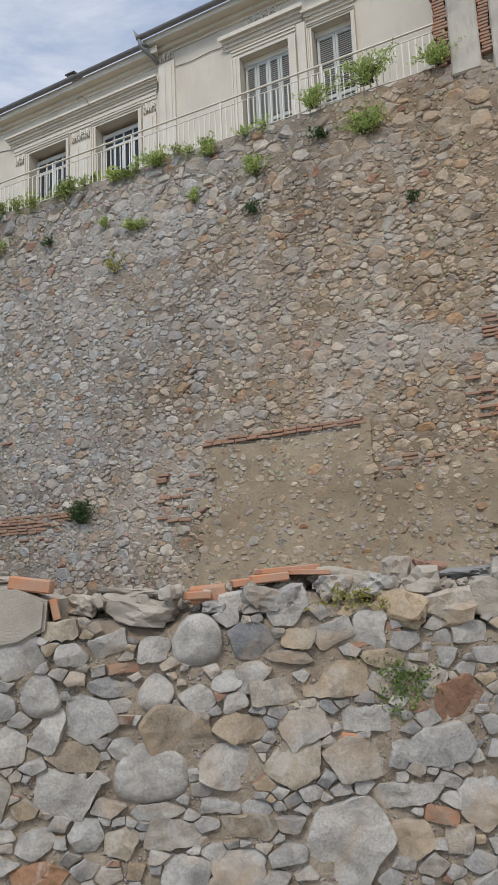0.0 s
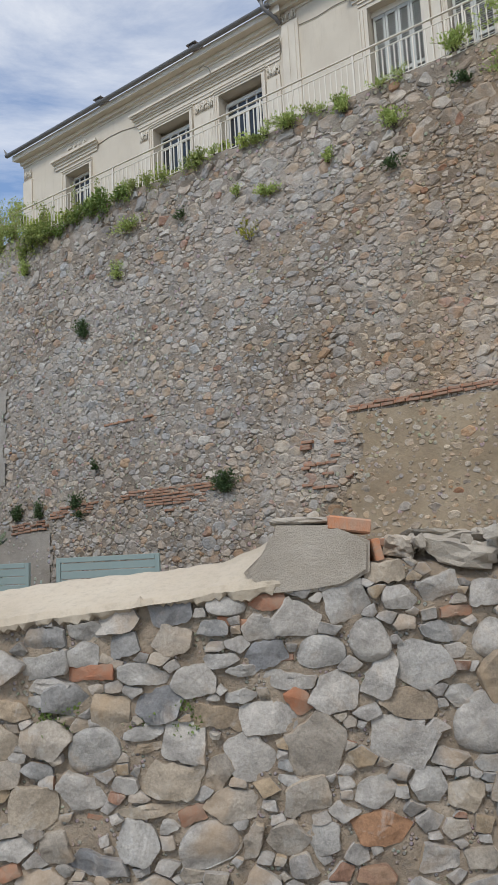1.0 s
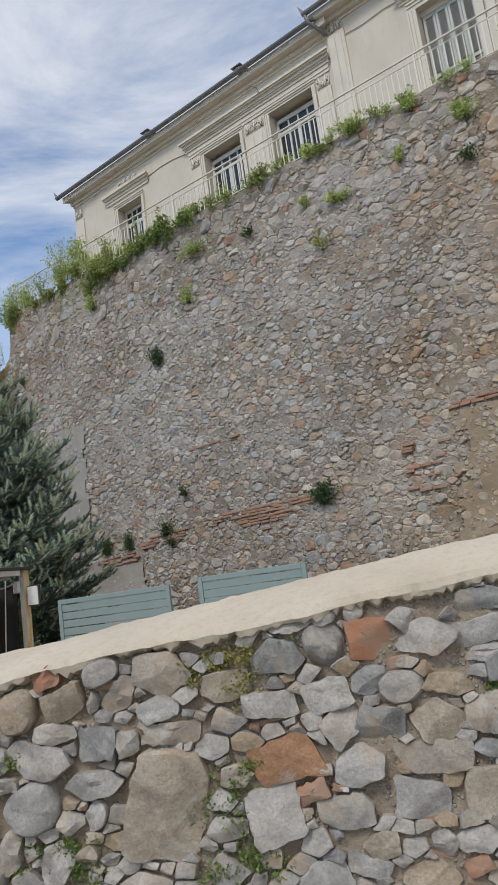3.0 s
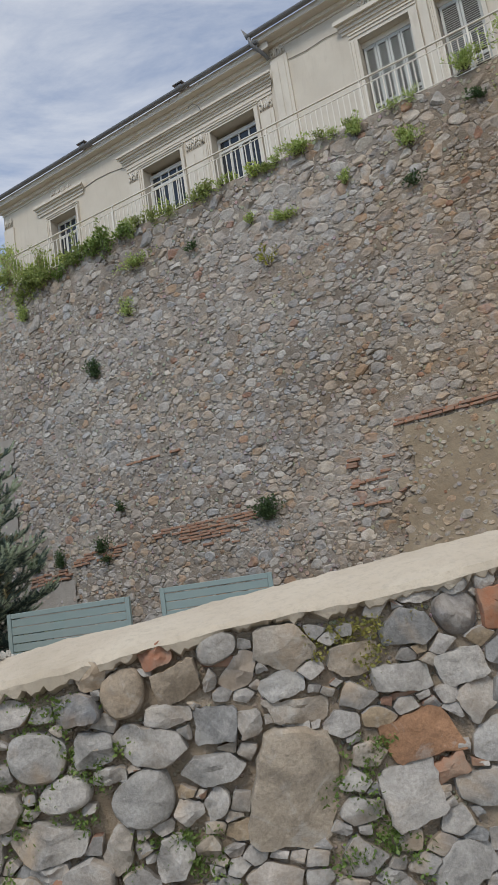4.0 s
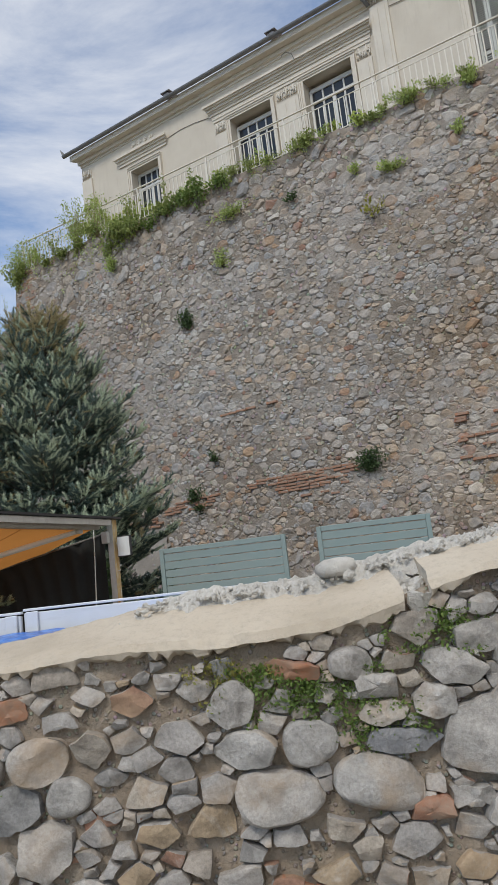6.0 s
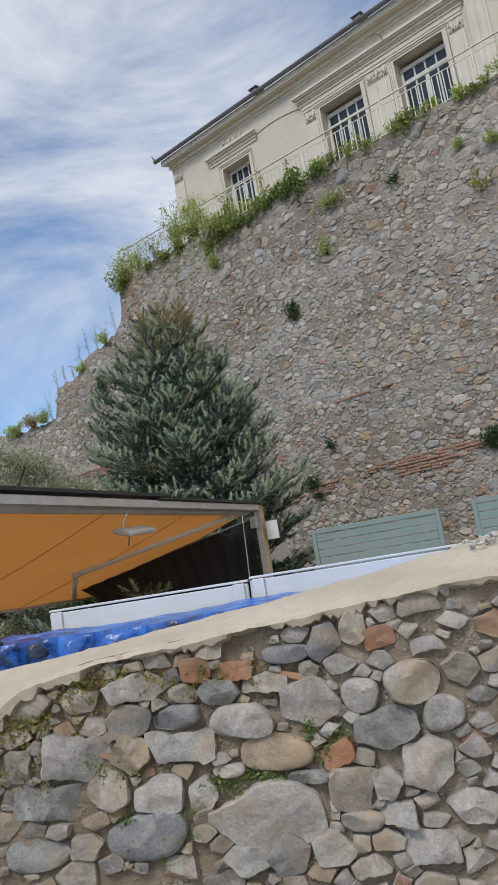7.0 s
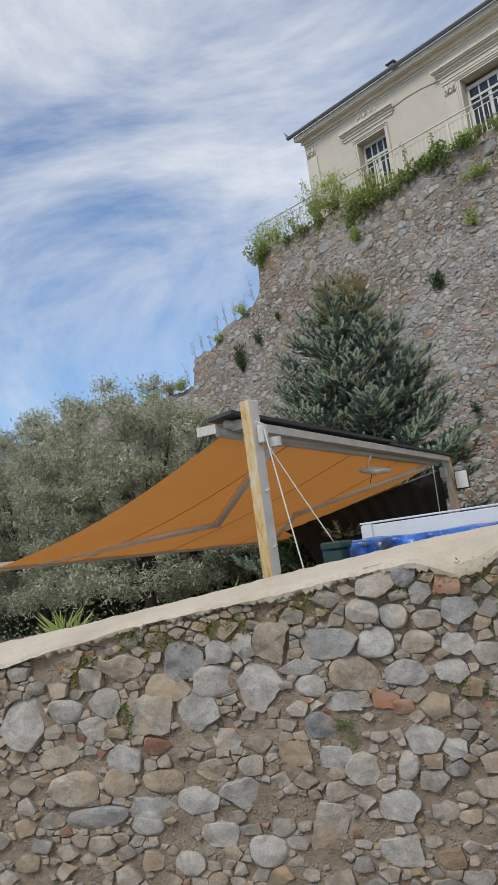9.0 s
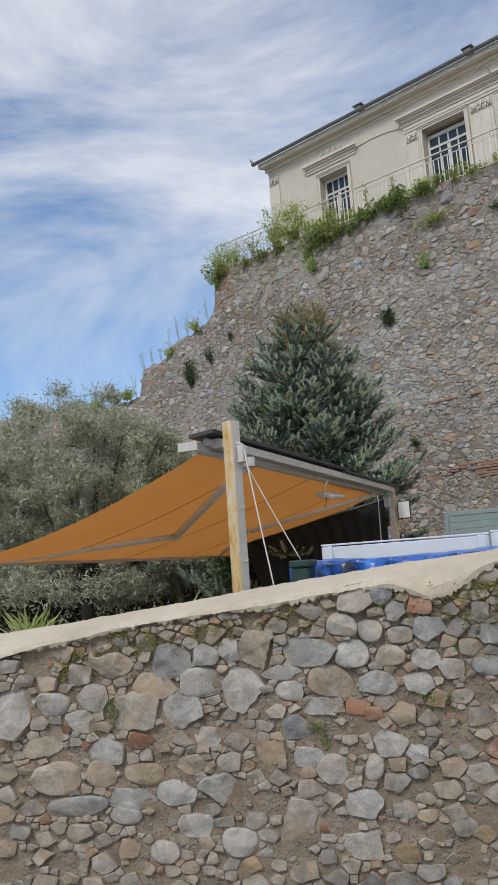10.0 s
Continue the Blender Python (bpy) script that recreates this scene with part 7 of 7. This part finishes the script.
# weeds along the edge, thin to the right and dense ivy to the left
for i in range(18):
    s = -8.0 + 9.0 * i / 18 + 0.3 * r3.normal()
    big = 0.8 if s < -4 else 0.5
    weed(on_high(s, top_at(s) - 0.05), 0.35 * big + 0.2 * r3.random(), (0.20 + 0.22 * r3.random()) * big, int(150 * big), M_IVY if r3.random() < 0.6 else M_WEED, 0.05, 400 + i, "straggling green weeds along the wall edge", 0.2)


def ivy(s, dz, r, mat, seed, label):
    """A cushion of ivy: trailing stems and outward leaves, thick at the skin."""
    r0 = np.random.default_rng(seed)
    z = top_at(s) + dz
    t = thing("ivy", on_high(s, z), label, "plant", "ivy on the high wall")
    r *= 1.22
    n = int(3900 * r * r)
    k_ = 7
    cen = np.c_[r0.normal(size=k_) * 0.48 * r, -abs(r0.normal(size=k_)) * 0.22 * r + (0.35 if dz > 0.1 else 0.0), r0.normal(size=k_) * 0.34 * r]
    d = r0.normal(size=(n, 3))
    d /= np.linalg.norm(d, axis=1)[:, None]
    pos = cen[r0.integers(0, k_, n)] + d * (r * 0.46 * (0.45 + 0.6 * r0.random(n) ** 0.6))[:, None] * np.array([1, 0.7, 0.9])
    tv, tf = [], []
    for c_ in cen:
        v, f = tube([(0, 0.2, -0.05), tuple(c_ * 0.6 + np.array([0, 0.02, 0.05])), tuple(c_ + np.array([0.1, -0.1, -0.5]) * r)], [0.008, 0.006, 0.003], 4)
        o = len(tv)
        tv += v
        tf += [tuple(i + o for i in q) for q in f]
    piece("stalk", tv, tf, M_BARK, t)
    scatter("foliage", LEAF_V, LEAF_F, frames_for(pos, d * 0.5 + r0.normal(size=(n, 3)) * 0.55 + np.array([0, -0.15, -0.35]), 0.052 + 0.05 * r0.random(n), r0), mat, t)


THICK, YOUNG = "thick green ivy hanging over the wall edge", "yellow-green young ivy shoots along the wall edge"
IVY_THICK = [(-10.2, 0.22, 0.38, 1), (-9.8, -0.08, 0.40, 0), (-9.5, 0.30, 0.34, 1), (-10.0, -0.42, 0.28, 0), (-9.3, -0.15, 0.36, 0), (-8.9, 0.25, 0.30, 1), (-8.75, -0.28, 0.22, 2), (-8.3, 0.08, 0.26, 0), (-7.9, -0.10, 0.28, 2), (-7.5, 0.15, 0.28, 0),
             (-7.2, -0.15, 0.28, 2), (-6.8, 0.18, 0.28, 1), (-6.5, -0.05, 0.24, 2), (-6.1, 0.15, 0.26, 0)]
IVY_THIN = [(-5.6, 0.20, 0.25, 1), (-5.1, 0.12, 0.20, 1), (-4.6, 0.22, 0.22, 1), (-4.2, 0.05, 0.17, 0), (-3.7, 0.22, 0.20, 1), (-3.0, 0.10, 0.17, 1), (-13.8, 0.0, 0.34, 0), (-13.65, -0.4, 0.24, 0), (-13.4, 0.3, 0.28, 1), (-12.5, 0.0, 0.18, 0),
            (-11.9, 0.0, 0.20, 0), (-11.3, 0.02, 0.20, 0), (-10.8, 0.08, 0.24, 0), (-11.5, 0.75, 0.24, 1), (-11.0, 0.95, 0.24, 1), (-10.6, 0.65, 0.20, 1)]
for i, (s, dz, r, kind) in enumerate(IVY_THICK + IVY_THIN):
    ivy(s, dz, r, (M_IVY, M_IVYTOP, M_CREEP)[kind], 450 + i, YOUNG if kind == 1 else THICK)
for i, (s, w, h, n) in enumerate(((-13.5, 0.8, 0.9, 300), (-12.9, 0.8, 0.9, 200), (-12.2, 0.7, 0.8, 160), (-11.3, 0.9, 1.35, 460), (-10.6, 0.8, 1.2, 330), (-9.4, 0.5, 0.8, 120), (-8.2, 0.25, 1.1, 60), (-7.4, 0.2, 0.8, 50))):
    weed(on_high(s, 10.05), w, h, n, M_IVY if i > 4 or i == 2 else M_WEED, 0.06, 480 + i, "tall straggling shrub behind the railing", 0.1, 1, depth=0.2)
for i in range(10):
    s = -14.2 - 0.42 * i
    weed(on_high(s, top_at(s)), 0.3, 0.55 + 0.4 * r3.random(), 40, M_DRY if i % 2 else M_WEED, 0.05, 500 + i, "thin dry grass stalks on the ruined edge", 0, 1, NARROW_V)


def creeper(m, w, h, n, mat, leaf, seed, label, droop, name, group):
    """A mat of tiny leaves that trails down the joints, close to the stones."""
    r0 = np.random.default_rng(seed)
    t = thing(name, m, label, "plant", group)
    n = int(n * 4)
    pos, ax = [], []
    for _ in range(max(4, n // 40)):
        p = np.array([w * 0.40 * r0.normal(), 0.006, -abs(h * 0.4 * r0.normal())])
        d = np.array([0.5 * r0.normal(), 0, -0.9 if r0.random() < 0.7 else 0.5])
        line = [p.copy()]
        steps = 5 + int(6 * r0.random())
        for _ in range(steps):
            d = d + np.array([0.5 * r0.normal(), 0, 0.3 * r0.normal()])
            p = p + d / np.linalg.norm(d) * 0.014
            p[1] = 0.010 - 0.018 * r0.random()
            p[2] = min(p[2], 0.0)
            line.append(p.copy())
        for q in line:
            k_ = max(2, 40 // steps)
            pos.append(q + r0.normal(size=(k_, 3)) * np.array([0.010, 0.005, 0.010]))
            ax.append(r0.normal(size=(k_, 3)) * 0.8 + np.array([0, -0.5, 0.25]))
    pos, ax = np.concatenate(pos), np.concatenate(ax)
    scatter("foliage", LEAF_V, LEAF_F, frames_for(pos, ax, leaf * (0.6 + 0.7 * r0.random(len(pos))), r0), mat, t)


def on_near(s, z):
    return NEARM @ pose(s, -0.006, min(z, cap_z(s) - 0.04) if s < -1.05 else z)


for i, (s, z, w, h, n, kind) in enumerate(((0.47, 1.18, 0.10, 0.20, 120, 0), (0.53, 1.12, 0.22, 0.10, 90, 0), (0.36, 1.42, 0.14, 0.06, 90, 2), (-1.78, 0.97, 0.08, 0.07, 50, 0), (-1.36, 0.93, 0.07, 0.05, 36, 0), (-2.62, 1.10, 0.16, 0.12, 140, 2),
                                           (-2.66, 0.80, 0.16, 0.18, 120, 0), (-2.62, 0.55, 0.20, 0.14, 160, 0), (-3.15, 0.60, 0.22, 0.18, 150, 0), (-3.45, 0.86, 0.20, 0.14, 170, 0), (-3.62, 0.74, 0.22, 0.12, 140, 0), (-3.50, 1.03, 0.12, 0.08, 80, 0))):
    creeper(on_near(s, z), w, h, n, (M_CREEP, M_CREEP, M_SEDUM)[kind], 0.015, 600 + i, "small green creeping plant in the wall joints" if kind != 2 else "yellowish stonecrop under the cap", 0.4, "creeping_plant", "plants in the garden wall")
for i, (s, z, w, h, n, kind) in enumerate(((-4.06, 0.92, 0.16, 0.12, 170, 0), (-4.40, 0.78, 0.26, 0.14, 280, 0), (-4.30, 0.66, 0.16, 0.18, 170, 0), (-4.58, 0.80, 0.20, 0.12, 220, 1), (-4.70, 0.84, 0.12, 0.10, 120, 2), (-3.78, 0.42, 0.20, 0.16, 150, 0),
                                           (-5.55, 0.55, 0.16, 0.12, 120, 0), (-5.9, 0.40, 0.18, 0.12, 130, 1), (-6.3, 0.80, 0.26, 0.05, 150, 2), (-6.62, 0.66, 0.28, 0.12, 240, 2), (-5.98, 0.74, 0.3, 0.06, 130, 2), (-6.5, 0.50, 0.3, 0.10, 120, 0))):
    creeper(on_near(s, z), w, h, n, (M_CREEP, M_CREEP, M_SEDUM)[kind], 0.015, 630 + i, "small green creeping plant in the wall joints" if kind != 2 else "yellowish stonecrop under the cap", 0.4, "creeping_plant", "plants in the garden wall")
for i, (s, z, w, h, n, kind) in enumerate(((-8.1, 0.58, 0.22, 0.06, 120, 2), (-8.55, 0.50, 0.3, 0.10, 220, 2), (-8.95, 0.40, 0.2, 0.08, 130, 2), (-7.05, 0.66, 0.14, 0.05, 60, 2), (-7.7, 0.60, 0.16, 0.05, 80, 2), (-8.75, 0.12, 0.10, 0.12, 90, 0),
                                           (-6.95, 0.08, 0.08, 0.06, 50, 1), (-7.6, -0.05, 0.06, 0.05, 36, 1), (-6.35, 0.05, 0.18, 0.16, 150, 1), (-6.15, 0.30, 0.12, 0.10, 70, 0))):
    creeper(on_near(s, z), w, h, n, (M_CREEP, M_CREEP, M_SEDUM)[kind], 0.015, 660 + i, "small green creeping plant in the wall joints" if kind != 2 else "yellowish stonecrop under the cap", 0.4, "creeping_plant", "plants in the garden wall")
v, f = tube([(0.60, 0.12, 1.45), (0.60, 0.11, 1.58), (0.575, 0.10, 1.72)], [0.003, 0.002, 0.001], 4)
ob = tagged(piece("dry_stalk", v, f, M_DRY), "single thin dry grass stalk on the wall top", "plant")
ob.matrix_world = NEARM
# spiky leaved plants on the terrace
BLADE_V = [(0.035, 0, 0), (-0.035, 0, 0), (-0.03, 0.06, 0.55), (0, 0.16, 1), (0.03, 0.06, 0.55)]
for i, (x, y) in enumerate(((-10.12, 4.0), (-10.35, 4.2), (-9.14, 5.0))):
    r0 = np.random.default_rng(700 + i)
    t = thing("spiky_plant", pose(x, y, -0.35), "clump of bright green spiky leaves beyond the wall", "plant", "spiky plants")
    n = 46
    a = r0.random(n) * 6.3
    ax = np.c_[np.cos(a), np.sin(a), 0.7 + 0.9 * r0.random(n)]
    scatter("foliage", BLADE_V, [(0, 1, 2, 3, 4)], frames_for(np.c_[0.05 * np.cos(a), 0.05 * np.sin(a), 0.55 + 0.25 * r0.random(n)], ax, 0.20 + 0.10 * r0.random(n), r0), M_WEED, t)
    v, f = tube([(0, 0, 0), (0, 0, 0.8)], 0.04, 7)
    piece("stem", v, f, M_BARK, t)
